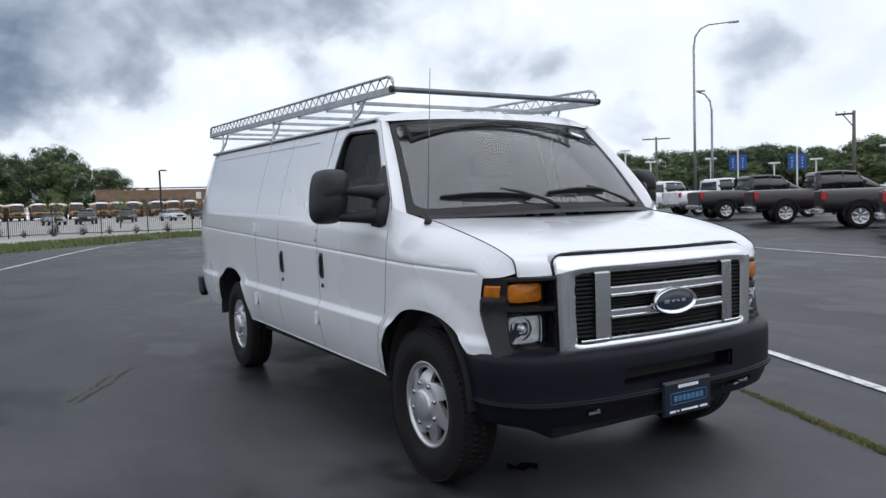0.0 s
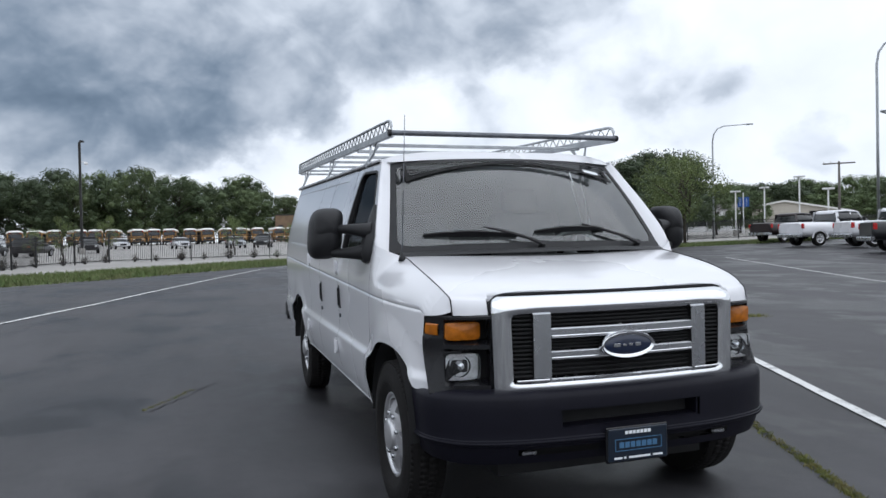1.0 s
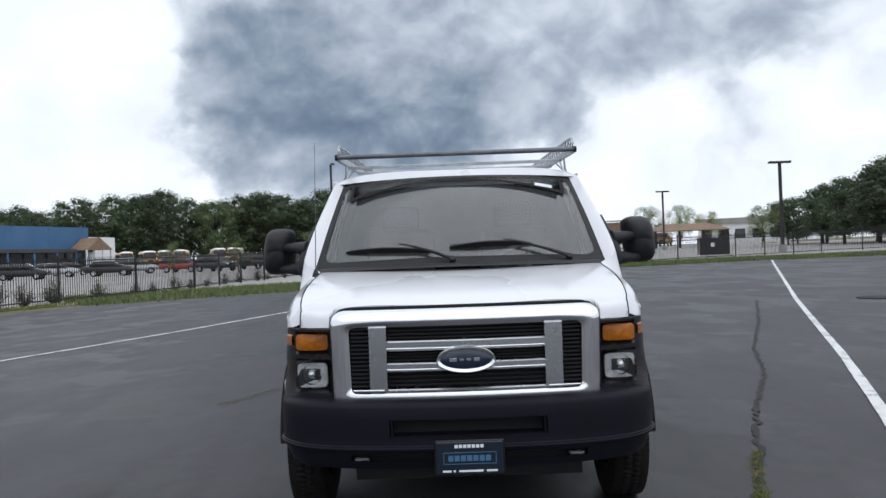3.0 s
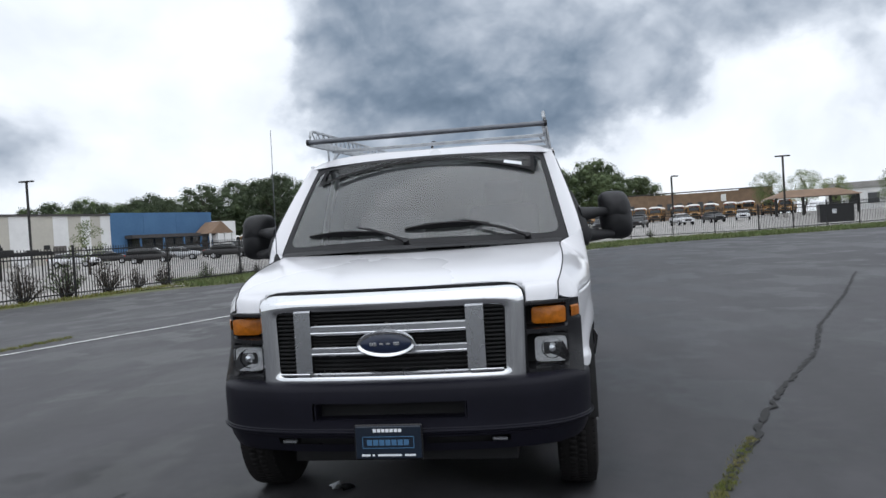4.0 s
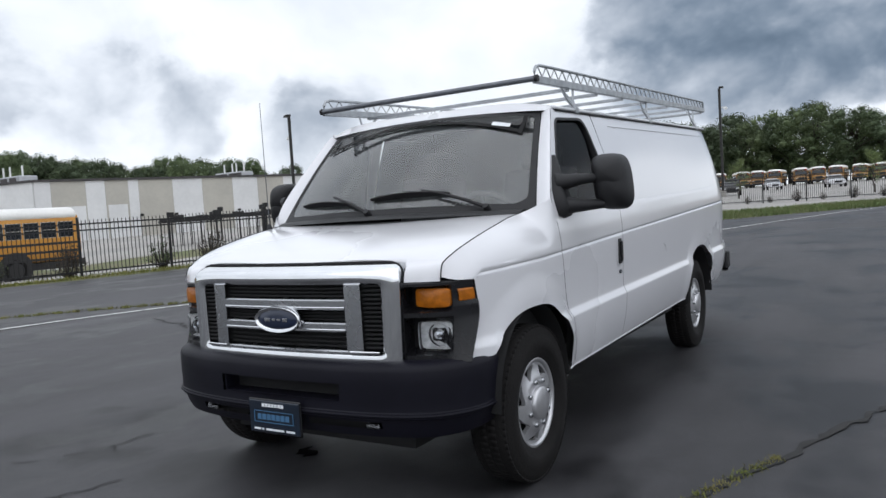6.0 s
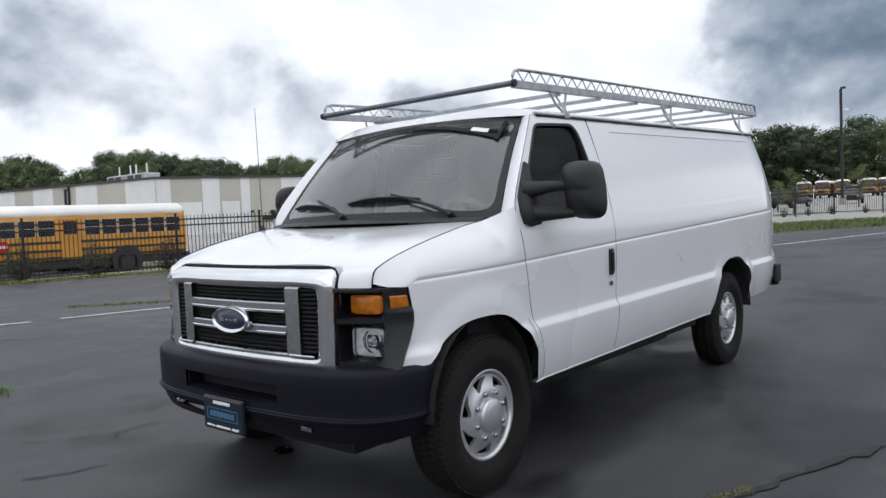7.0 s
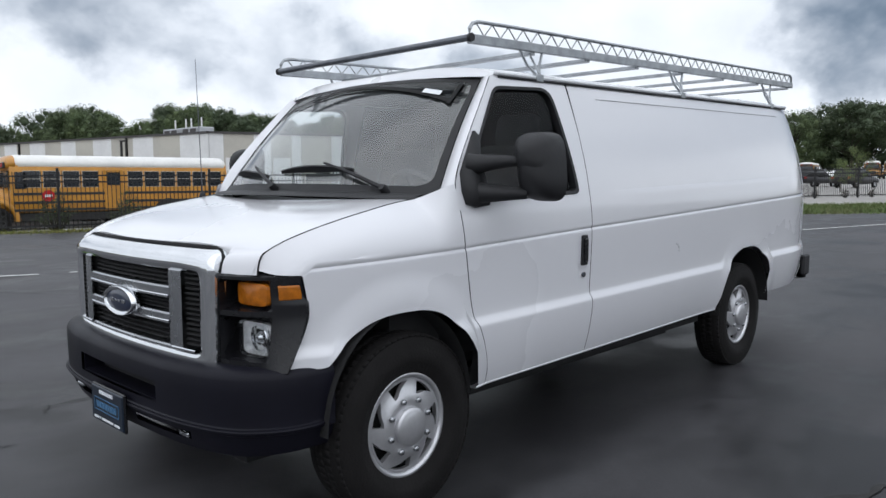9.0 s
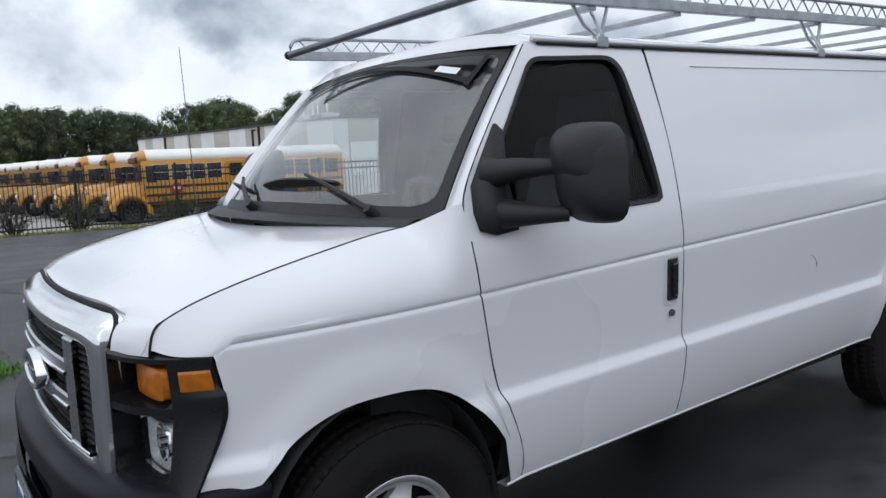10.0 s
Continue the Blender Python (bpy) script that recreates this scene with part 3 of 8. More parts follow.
ribbon("line_west", [(-9.30, 0.40), (-8.80, 1.70)], 0.10, "line", 0.010, "worn white painted line on the asphalt", "road marking", ragged=0.1)
ribbon("line_west_long", [(-8.72, 2.1), (-8.40, 3.3), (-7.92, 4.6), (-7.37, 5.7), (-6.15, 9.0), (-5.5, 10.9), (-4.93, 12.7), (-4.1, 15.2), (-3.0, 18.8), (-1.05, 24.9), (0.7, 30.0), (2.6, 33.3)], 0.10, "line", 0.010, "worn white painted line along the edge of the lot", "road marking", ragged=0.12)
ribbon("line_east", [(1.57, -2.6), (2.47, -0.41), (3.07, 1.05), (3.56, 2.19), (4.64, 4.77), (7.82, 12.77), (16.6, 34.1), (20.5, 43.5)], 0.10, "line", 0.010, "white painted line beside the van", "road marking", ragged=0.08)
ribbon("line_far", [(11.2, 0.5), (12.5, 5.2), (13.15, 8.0), (13.9, 10.3), (16.0, 14.8), (19.9, 23.0)], 0.10, "line", 0.010, "far white painted line on the asphalt", "road marking", ragged=0.1)
ribbon("crack_east", [(0.85, -2.0), (1.22, -1.08), (1.43, -0.57), (1.59, -0.19), (1.68, 0.05), (1.82, 0.42), (1.95, 0.70), (2.09, 1.06), (2.30, 1.60), (2.60, 2.30), (2.77, 2.69), (3.24, 3.64), (3.87, 5.48), (5.4, 9.0), (7.0, 13.0)], 0.035, "crack", 0.006, "dark jagged crack in the asphalt", "crack", 0.025, 0.06, 0.7)
ribbon("crack_front", [(-1.30, -1.25), (-1.18, -1.02), (-1.16, -0.85)], 0.012, "crack", 0.006, "short crack in the asphalt before the bumper", "crack", 0.02, 0.05, 0.7)
for k, line in enumerate(([(-1.76, -0.53), (-1.76, -0.34), (-1.71, -0.22)], [(-1.77, -0.50), (-1.60, -0.56)], [(-1.89, -0.73), (-1.83, -0.66)], [(-2.10, -0.93), (-1.94, -0.88)])):
    ribbon("crack_short", line, 0.010, "crack", 0.006, "short dark crack in the asphalt before the van", "crack", 0.02, 0.05, 0.7)
ribbon("puddle", [(-0.53, -0.09), (-0.46, -0.13), (-0.40, -0.18)], 0.09, "wet", 0.008, "small wet drip puddle on the asphalt beneath the bumper", "puddle", 0.02, 0.03, 0.6)
ribbon("crack_wide", [(-6.96, 3.75), (-6.4, 3.47), (-6.0, 3.42), (-5.45, 3.13)], 0.03, "crack", 0.006, "winding dark crack in the asphalt beside the lot line", "crack", 0.04, 0.1, 0.7)
ribbon("crack_west", [(-10.5, 2.9), (-9.0, 4.4), (-8.0, 5.0), (-7.7, 7.6), (-7.0, 8.6)], 0.03, "crack", 0.006, "weedy crack in the asphalt beyond the line", "crack", 0.06, 0.12, 0.6)
ribbon("crack_north", [(-2.30, 2.91), (-2.15, 3.2), (-2.03, 3.41), (-1.9, 3.75), (-1.77, 3.97)], 0.012, "crack", 0.006, "short weedy crack in the asphalt beside the van", "crack", 0.02, 0.06, 0.7)


def weeds(name, spots, n, spread, tall, mat, label, seed):
    """Loose blades round the given spots: one object that nobody could count."""
    rnd = random.Random(seed)
    vs, fs = [], []
    for _ in range(n):
        cx, cy = rnd.choice(spots)
        x, y = cx + rnd.gauss(0, spread), cy + rnd.gauss(0, spread)
        z = ground_z(x, y)
        a, h, w = rnd.uniform(0, 6.3), tall * rnd.uniform(0.4, 1.2), tall * rnd.uniform(0.10, 0.2)
        lx, ly = rnd.gauss(0, 0.5) * h, rnd.gauss(0, 0.5) * h
        k = len(vs)
        vs += [(x - w * math.cos(a), y - w * math.sin(a), z), (x + w * math.cos(a), y + w * math.sin(a), z), (x + lx, y + ly, z + h)]
        fs.append((k, k + 1, k + 2))
    me = bpy.data.meshes.new(name)
    me.from_pydata(vs, [], fs)
    me.materials.append(M[mat])
    return tagged(new(name, me), label, "weeds", kind="stuff")


def along(pts, gap):
    out = []
    for a, b in zip(pts, pts[1:]):
        n = max(1, int(math.dist(a, b) / gap))
        out += [(a[0] + (b[0] - a[0]) * i / n, a[1] + (b[1] - a[1]) * i / n) for i in range(n)]
    return out


weeds("crack_weeds", along([(1.22, -1.08), (1.43, -0.57), (1.59, -0.19), (1.82, 0.42), (1.97, 0.75)], 0.09) + along([(1.22, -1.08), (1.43, -0.57), (1.62, -0.1)], 0.05), 2600, 0.020, 0.022, "moss", "yellow-green weeds growing out of the crack", 3)
weeds("weed_tuft", [(-4.05, -0.62), (-4.3, -0.78), (-3.92, -0.60), (-4.6, -0.68)], 1700, 0.095, 0.055, "tuft", "low green weed patch on the asphalt", 4)
weeds("line_weeds", along([(-10.3, 3.0), (-9.0, 4.4), (-8.0, 5.2), (-7.6, 7.6)], 0.25), 1500, 0.06, 0.05, "moss", "sparse weeds in the crack by the line", 5)
weeds("far_weed_tuft", [(6.55, 6.15), (6.75, 6.08)], 300, 0.09, 0.04, "moss", "small weed patch on the asphalt", 6)

weeds("short_crack_weeds", along([(-2.36, 2.98), (-2.13, 3.4), (-1.95, 3.8)], 0.08), 420, 0.016, 0.014, "moss", "dry weeds in a short crack beside the van", 7)

# ---- the van: its nose points to -y, the front axle stands at y = 0 ----
WIDER = Matrix.Diagonal((1.016, 0.985, 1.0, 1.0))
van = thing("cargo_van", "long white cargo van with dark grey bumper, standing on asphalt", "van", at=WIDER)
MID = (0, 2.2, 1.0)


def rake(p):
    """The body sits higher towards the tail."""
    x, y, z = p
    k = 0.011 + 0.012 * max(0.0, min(1.0, (z - 0.75) / 0.5))
    return Vector((x, y, z + k * max(0.0, y - 0.3)))


side_x = smooth_curve([(0.44, 0.922), (0.48, 0.938), (0.56, 0.960), (0.66, 0.978), (0.735, 0.984), (0.746, 0.984), (0.756, 0.979), (0.776, 0.9665), (0.788, 0.9635), (0.82, 0.9635), (0.87, 0.965), (0.98, 0.971), (1.08, 0.974), (1.18, 0.972), (1.30, 0.955), (1.45, 0.925), (1.60, 0.885), (1.75, 0.838), (1.85, 0.805), (1.885, 0.790)])
PROFILE_Z = [0.46, 0.49, 0.53, 0.6, 0.68, 0.735, 0.744, 0.750, 0.756, 0.766, 0.776, 0.783, 0.79, 0.81, 0.87, 0.96, 1.04, 1.060, 1.067, 1.073, 1.077, 1.080, 1.083, 1.087, 1.093, 1.100, 1.13]
belt = straight([(-0.47, 1.068), (0.3, 1.096), (1.35, 1.117), (4.85, 1.172)])


def on_belt(y, z):
    """Moves a height with the belt line, which climbs towards the tail."""
    w = max(0.0, min(1.0, (z - 0.82) / 0.22)) * max(0.0, min(1.0, (1.40 - z) / 0.25))
    return z + (belt(y) - 1.08) * w


def arch(y, c, r, top, base=0.46, p=2.6):
    u = abs(y - c) / r
    return base if u >= 1 else base + (top - base) * (1 - u**p) ** (1 / p)


def sill_z(y):
    return max(arch(y, -0.02, 0.385, 0.865), arch(y, 3.47, 0.44, 0.845))


def X(y, z):
    x = side_x(z)
    d = z - belt(y)
    if abs(d) < 0.03:
        fade = max(0.0, min(1.0, (y + 0.46) / 0.05))
        x -= 0.0065 * fade * math.exp(-((d / 0.0055) ** 2))
    if y < 0.25:
        x *= 1 - 0.086 * ((0.25 - y) / 0.72) ** 2
    if y > 4.25:
        x -= 0.075 * ((y - 4.25) / 0.6) ** 2.4
    for c, r, t in ((-0.02, 0.385, 0.405), (3.47, 0.44, 0.385)):
        d = math.hypot((y - c) / r, (z - 0.46) / t)
        if d < 1.45 and z < 1.05:
            k = max(0.0, min(1.0, (1.42 - d) / 0.34))
            x += (0.016 if c < 1 else 0.009) * k * k * (3 - 2 * k)
    return x


seam_front = smooth_curve([(0.44, 0.505), (0.52, 0.50), (0.60, 0.475), (0.70, 0.43), (0.80, 0.388), (1.08, 0.328), (1.37, 0.295)])
lamp_back = smooth_curve([(0.67, -0.565), (0.73, -0.53), (0.88, -0.455), (0.95, -0.452), (1.04, -0.468)])
hood_x = smooth_curve([(-0.615, 0.785), (-0.5, 0.812), (-0.3, 0.826), (-0.1, 0.824), (0.1, 0.815), (0.27, 0.835)])
hood_z = smooth_curve([(-0.615, 1.056), (-0.59, 1.112), (-0.52, 1.158), (-0.41, 1.197), (-0.27, 1.233), (-0.11, 1.266), (0.05, 1.294), (0.27, 1.322)])
GAP = 0.0028


lamp_edge = straight([(-0.64, 0.739), (-0.588, 0.816), (-0.535, 0.860), (-0.47, 0.890)])


def fender(sx):
    ys = steps(0, 1, 52)
    low = steps(0, 0.9, 44) + [0.93] + [0.9 + 0.1 * (z - 1.04) / 0.06 for z in (1.060, 1.067, 1.073, 1.077, 1.080, 1.083, 1.087, 1.093, 1.100)]
    up = [0.03, 0.07] + steps(0.12, 1, 14)

    def fn(s, t):
        y0 = -0.50 + 0.90 * s
        if t <= 1:
            zb = max(sill_z(y0), 0.700 if y0 < -0.33 else 0)
            z = zb + (1.04 - zb) * t / 0.9 if t <= 0.9 else 1.04 + 0.06 * (t - 0.9) / 0.1
            y = y0 + (lamp_back(z) + 0.50) * (1 - s) ** 3 + (seam_front(z) - GAP - 0.40) * s**4
            if s < 0.06:
                z = min(z, 1.046 + 0.054 * s / 0.06)
            z = on_belt(y, z)
            return rake((sx * X(y, z), y, z))
        t -= 1
        y = y0 + (0.032 - 0.152 * t) * (1 - s) ** 3 + (seam_front(1.10 + 0.27 * t) - GAP - 0.40) * s**4
        ze = on_belt(y, 1.10)
        e = Vector((X(y, ze), 0, ze))
        if s < 0.06:
            e.z = min(e.z, 1.046 + 0.054 * s / 0.06)
        if y < -0.468:
            e = Vector((min(e.x, lamp_edge(y)), 0, 1.047))
        sm = Vector((hood_x(min(y, 0.27)) + GAP, 0, hood_z(min(y, 0.27))))
        if y > 0.16:
            k = max(0.0, min(1.0, (y - 0.16) / 0.13))
            sm = sm.lerp(Vector((0.925, 0, 1.372)), k * k * (3 - 2 * k))
        mid = Vector((e.x * 0.995, 0, (sm.z * 0.55 + e.z * 0.45)))
        q = e * (1 - t) ** 2 + mid * 2 * t * (1 - t) + sm * t * t
        q = q.lerp(Vector((lamp_edge(y), 0, 1.047 + 0.009 * t)), (1 - s) ** 9 * (1 - t**6))
        k = max(0.0, (s - 0.80) / 0.20) ** 1.5
        return rake((sx * (q.x + (X(y, q.z) - q.x) * k), y, q.z))

    return sheet(fn, ys, low + [1 + u for u in up], MID)


win_outer_front = smooth_curve([(1.26, 0.296), (1.31, 0.292), (1.37, 0.295), (1.45, 0.335), (1.60, 0.455), (1.75, 0.59), (1.85, 0.68), (1.885, 0.715)])
DOOR_BACK = 1.335


def door_lower(sx):
    zs = [z for z in PROFILE_Z] + [1.16, 1.20, 1.23, 1.262]

    def fn(s, z):
        y = seam_front(z) + GAP + (DOOR_BACK - GAP - seam_front(z) - GAP) * s
        z = on_belt(y, z)
        return rake((sx * X(y, z), y, z))

    return sheet(fn, steps(0, 1, 24), zs, MID)


def ring_points(pts, n):
    """n points spread evenly along a closed outline."""
    pts = pts + [pts[0]]
    d = [0.0]
    for a, b in zip(pts, pts[1:]):
        d.append(d[-1] + math.dist(a, b))
    return [(float(np.interp(t, d, [p[0] for p in pts])), float(np.interp(t, d, [p[1] for p in pts]))) for t in (d[-1] * i / n for i in range(n))]


def rounded(corners, n=6):
    """A closed outline with each corner (a, b, radius) rounded."""
    out = []
    k = len(corners)
    for i, (a, b, r) in enumerate(corners):
        p = Vector((a, b))
        u = (Vector(corners[i - 1][:2]) - p)
        v = (Vector(corners[(i + 1) % k][:2]) - p)
        r = min(r, u.length * 0.49, v.length * 0.49)
        s, e = p + u.normalized() * r, p + v.normalized() * r
        for j in range(n + 1):
            t = j / n
            q = s * (1 - t) ** 2 + p * 2 * t * (1 - t) + e * t * t
            out.append((q.x, q.y))
    return out


WINDOW = [(0.385, 1.288, 0.09), (0.405, 1.45, 0.06), (0.705, 1.822, 0.05), (1.165, 1.838, 0.09), (1.235, 1.300, 0.03)]
OUTER = [(0.3, 1.26)] + [(win_outer_front(z) + GAP, z) for z in steps(1.28, 1.878, 11)] + [(1.0, 1.878), (DOOR_BACK - 0.012, 1.878), (DOOR_BACK - GAP, 1.6), (DOOR_BACK - GAP, 1.26), (0.8, 1.26)]


def centre_angle_ring(outline, centre, n):
    """Points of an outline met by n rays from its middle, so that two outlines can be joined."""
    pts = ring_points(outline, 400)
    ang = [math.atan2(p[1] - centre[1], p[0] - centre[0]) for p in pts]
    out = []
    for i in range(n):
        a = -math.pi + 2 * math.pi * i / n
        best = min(range(len(pts)), key=lambda k: abs(math.atan2(math.sin(ang[k] - a), math.cos(ang[k] - a))))
        out.append(pts[best])
    return out


def door_frame(sx):
    """The frame round the side window, turned inwards at its edge."""
    c = (0.82, 1.55)
    n = 120
    a, b = centre_angle_ring(OUTER, c, n), centre_angle_ring(rounded(WINDOW), c, n)
    for p in OUTER:
        a[min(range(n), key=lambda k: math.dist(a[k], p))] = p
    bm = bmesh.new()
    rings = []
    for f, dx in ((0, 0), (0.35, 0), (0.7, 0), (1, 0), (1, -0.035)):
        rings.append([bm.verts.new(rake((sx * (X(p[0] + (q[0] - p[0]) * f, p[1] + (q[1] - p[1]) * f) + dx), p[0] + (q[0] - p[0]) * f, p[1] + (q[1] - p[1]) * f))) for p, q in zip(a, b)])
    for r, s in zip(rings, rings[1:]):
        for i in range(n):
            f = bm.faces.new((r[i], r[(i + 1) % n], s[(i + 1) % n], s[i]))
    bmesh.ops.recalc_face_normals(bm, faces=bm.faces[:])
    return bm


def window_rubber(sx):
    c, n = (0.82, 1.55), 120
    w = rounded(WINDOW)
    big = centre_angle_ring(w, c, n)
    bm = bmesh.new()
    rings = []
    for f, dx in ((1.012, 0.004), (1.0, 0.007), (0.955, 0.004), (0.95, -0.03)):
        rings.append([bm.verts.new(rake((sx * (X(c[0] + (p[0] - c[0]) * f, c[1] + (p[1] - c[1]) * f) + dx), c[0] + (p[0] - c[0]) * f, c[1] + (p[1] - c[1]) * f))) for p in big])
    for r, s in zip(rings, rings[1:]):
        for i in range(n):
            bm.faces.new((r[i], r[(i + 1) % n], s[(i + 1) % n], s[i]))
    bmesh.ops.recalc_face_normals(bm, faces=bm.faces[:])
    return bm


def tail_y(z):
    return 4.84 - 0.23 * max(0.0, z - 1.15) ** 1.3


def cargo_side(sx, y0, y1, back=False):
    """A stretch of the cargo side between two seams."""
    def fn(s, t):
        y = y0 + GAP + (y1 - y0 - 2 * GAP) * s
        if back:
            y = y0 + GAP + (4.84 - y0) * s
        zb = sill_z(y)
        if t < 1:
            z = 0.46 + 0.67 * t
            if z < 0.9:
                z = zb + (0.9 - zb) * (z - 0.46) / 0.44
        else:
            z = 1.13 + (1.885 - 1.13) * (t - 1)
        if back:
            y = y0 + GAP + (tail_y(z) - y0) * s
        z = on_belt(y, z)
        return rake((sx * X(y, z), y, z))

    lows = [(z - 0.46) / 0.67 for z in PROFILE_Z[:-1]]
    ups = [1 + t for t in steps(0, 1, 18)]
    return sheet(fn, steps(0, 1, max(10, int((y1 - y0) * 26))), lows + ups, MID)


def roof_z(x, y):
    u = min(1.0, abs(x) / 0.79)
    z = 1.885 + 0.092 * (1 - u**3.2) ** 0.8
    front = max(0.0, min(1.0, (y - 0.60) / 0.55))
    return z - 0.05 * (1 - front) ** 2 * (1 - u**2)


def screen(u, v):
    """A point of the windscreen: u across from -1 to 1, v up from 0 to 1."""
    k = 1 - u * u
    low = Vector((0.868 * u, 0.262 - 0.215 * k, 1.312 + 0.012 * k))
    top = Vector((0.738 * u, 0.708 - 0.095 * k, 1.860 + 0.034 * k))
    p = low.lerp(top, v)
    p.y -= 0.035 * math.sin(math.pi * v) * (0.4 + 0.6 * k)
    p.z += 0.028 * math.sin(math.pi * v) * (0.4 + 0.6 * k)
    return p


def roof():
    def fn(u, s):
        x = 0.79 * u
        k = min(1.0, abs(u) / 0.935)
        y0 = screen(u * 0.93, 1.0).y + 0.01
        y = y0 + (4.66 - y0 - 0.05 * u * u) * s
        z = roof_z(x, y)
        if s == 0:
            z = screen(u * 0.93, 1.0).z + 0.004
        if s > 0.97:
            z -= 0.06 * ((s - 0.97) / 0.03) ** 2
        return rake((x, y, z))

    return sheet(fn, steps(-1, 1, 28), [0, 0.012, 0.03, 0.06, 0.1, 0.16] + steps(0.24, 0.96, 12) + [0.975, 0.99, 1.0], MID)


def hood():
    zc = smooth_curve([(-0.665, 1.142), (-0.62, 1.163), (-0.5, 1.203), (-0.3, 1.250), (-0.1, 1.287), (0.05, 1.308), (0.2, 1.325)])
    lamp_y = straight([(0.60, -0.680), (0.634, -0.668), (0.735, -0.640), (0.79, -0.612), (0.82, -0.59)])

    def top(u, s):
        x = abs(u) * 0.785
        yf = -0.742 + 0.125 * x * x + 0.085 if x < 0.636 else lamp_y(x) + 0.050
        yb = screen(u * 0.94, 0).y - 0.055 - 0.02 * (1 - u * u)
        y = yf + (yb - yf) * s
        xs, zs = hood_x(max(y, -0.615)), hood_z(max(y, -0.615))
        z = zs + (zc(y) - zs) * (1 - abs(u) ** 5.5)
        return Vector((u * (xs - GAP), y, z))

    def fn(u, s):
        p = top(u, max(0.0, s))
        if s < 0:
            if abs(p.x) > 0.636:
                low = Vector((p.x, lamp_y(abs(p.x)) + 0.004, 1.053))
                c = Vector((p.x, low.y + 0.006, p.z - 0.006))
                t = -s
                p = p * (1 - t) ** 2 + c * 2 * t * (1 - t) + low * t * t
            else:
                p = p + Vector((0, 0, 0.03 * s))
        return rake(p)

    global hood_edge
    hood_edge = lambda s, u: fn(s * (1 + GAP / 0.8), u)
    half = steps(0, 0.79, 24) + [0.8095, 0.812] + steps(0.83, 1.0, 10)
    us = [-u for u in half[:0:-1]] + half
    return sheet(fn, us, [-1, -0.8, -0.6, -0.4, -0.2, 0, 0.015, 0.03, 0.06] + steps(0.1, 1, 22), MID)


def pillar(sx):
    """The white windscreen pillar between the glass and the door."""
    def fn(s, t):
        a = screen(1.0, t) + Vector((0.004, 0, 0.002))
        z = 1.372 + (1.885 - 1.372) * t
        b = Vector((X(win_outer_front(z), z), win_outer_front(z) - GAP, z))
        p = a.lerp(b, s)
        bulge = 0.020 * math.sin(math.pi * s)
        p += Vector((0.7, -0.5, 0.2)) * bulge
        return rake((sx * p.x, p.y, p.z))

    return sheet(fn, steps(0, 1, 8), steps(-0.05, 1, 26), MID)


def screen_piece(u0, u1, v0, v1, nu, nv, lift=0.0):
    def fn(u, v):
        p = screen(u, v)
        return rake(p + Vector((0, -0.75, 0.66)) * lift)

    return sheet(fn, steps(u0, u1, nu), steps(v0, v1, nv), (0, 1.2, 1.2))


def screen_rim():
    """The black border printed round the windscreen."""
    bm = bmesh.new()
    n = 160
    a = ring_points([(-1, 0), (-1, 1), (1, 1), (1, 0)], n)
    inner = ring_points(rounded([(-0.958, 0.075, 0.10), (-0.966, 0.965, 0.08), (0.966, 0.965, 0.08), (0.958, 0.075, 0.10)], 8), 800)
    rows = []
    for p in a:
        q = min(inner, key=lambda k: (math.atan2(k[1] - 0.5, k[0] * 1.3) - math.atan2(p[1] - 0.5, p[0] * 1.3)) ** 2)
        rows.append([bm.verts.new(rake(screen(p[0] + (q[0] - p[0]) * f, p[1] + (q[1] - p[1]) * f) + Vector((0, -0.75, 0.66)) * 0.004)) for f in (0, 0.5, 1)])
    for i in range(n):
        r, s = rows[i], rows[(i + 1) % n]
        for j in range(2):
            bm.faces.new((r[j], s[j], s[j + 1], r[j + 1]))
    bmesh.ops.recalc_face_normals(bm, faces=bm.faces[:])
    return bm


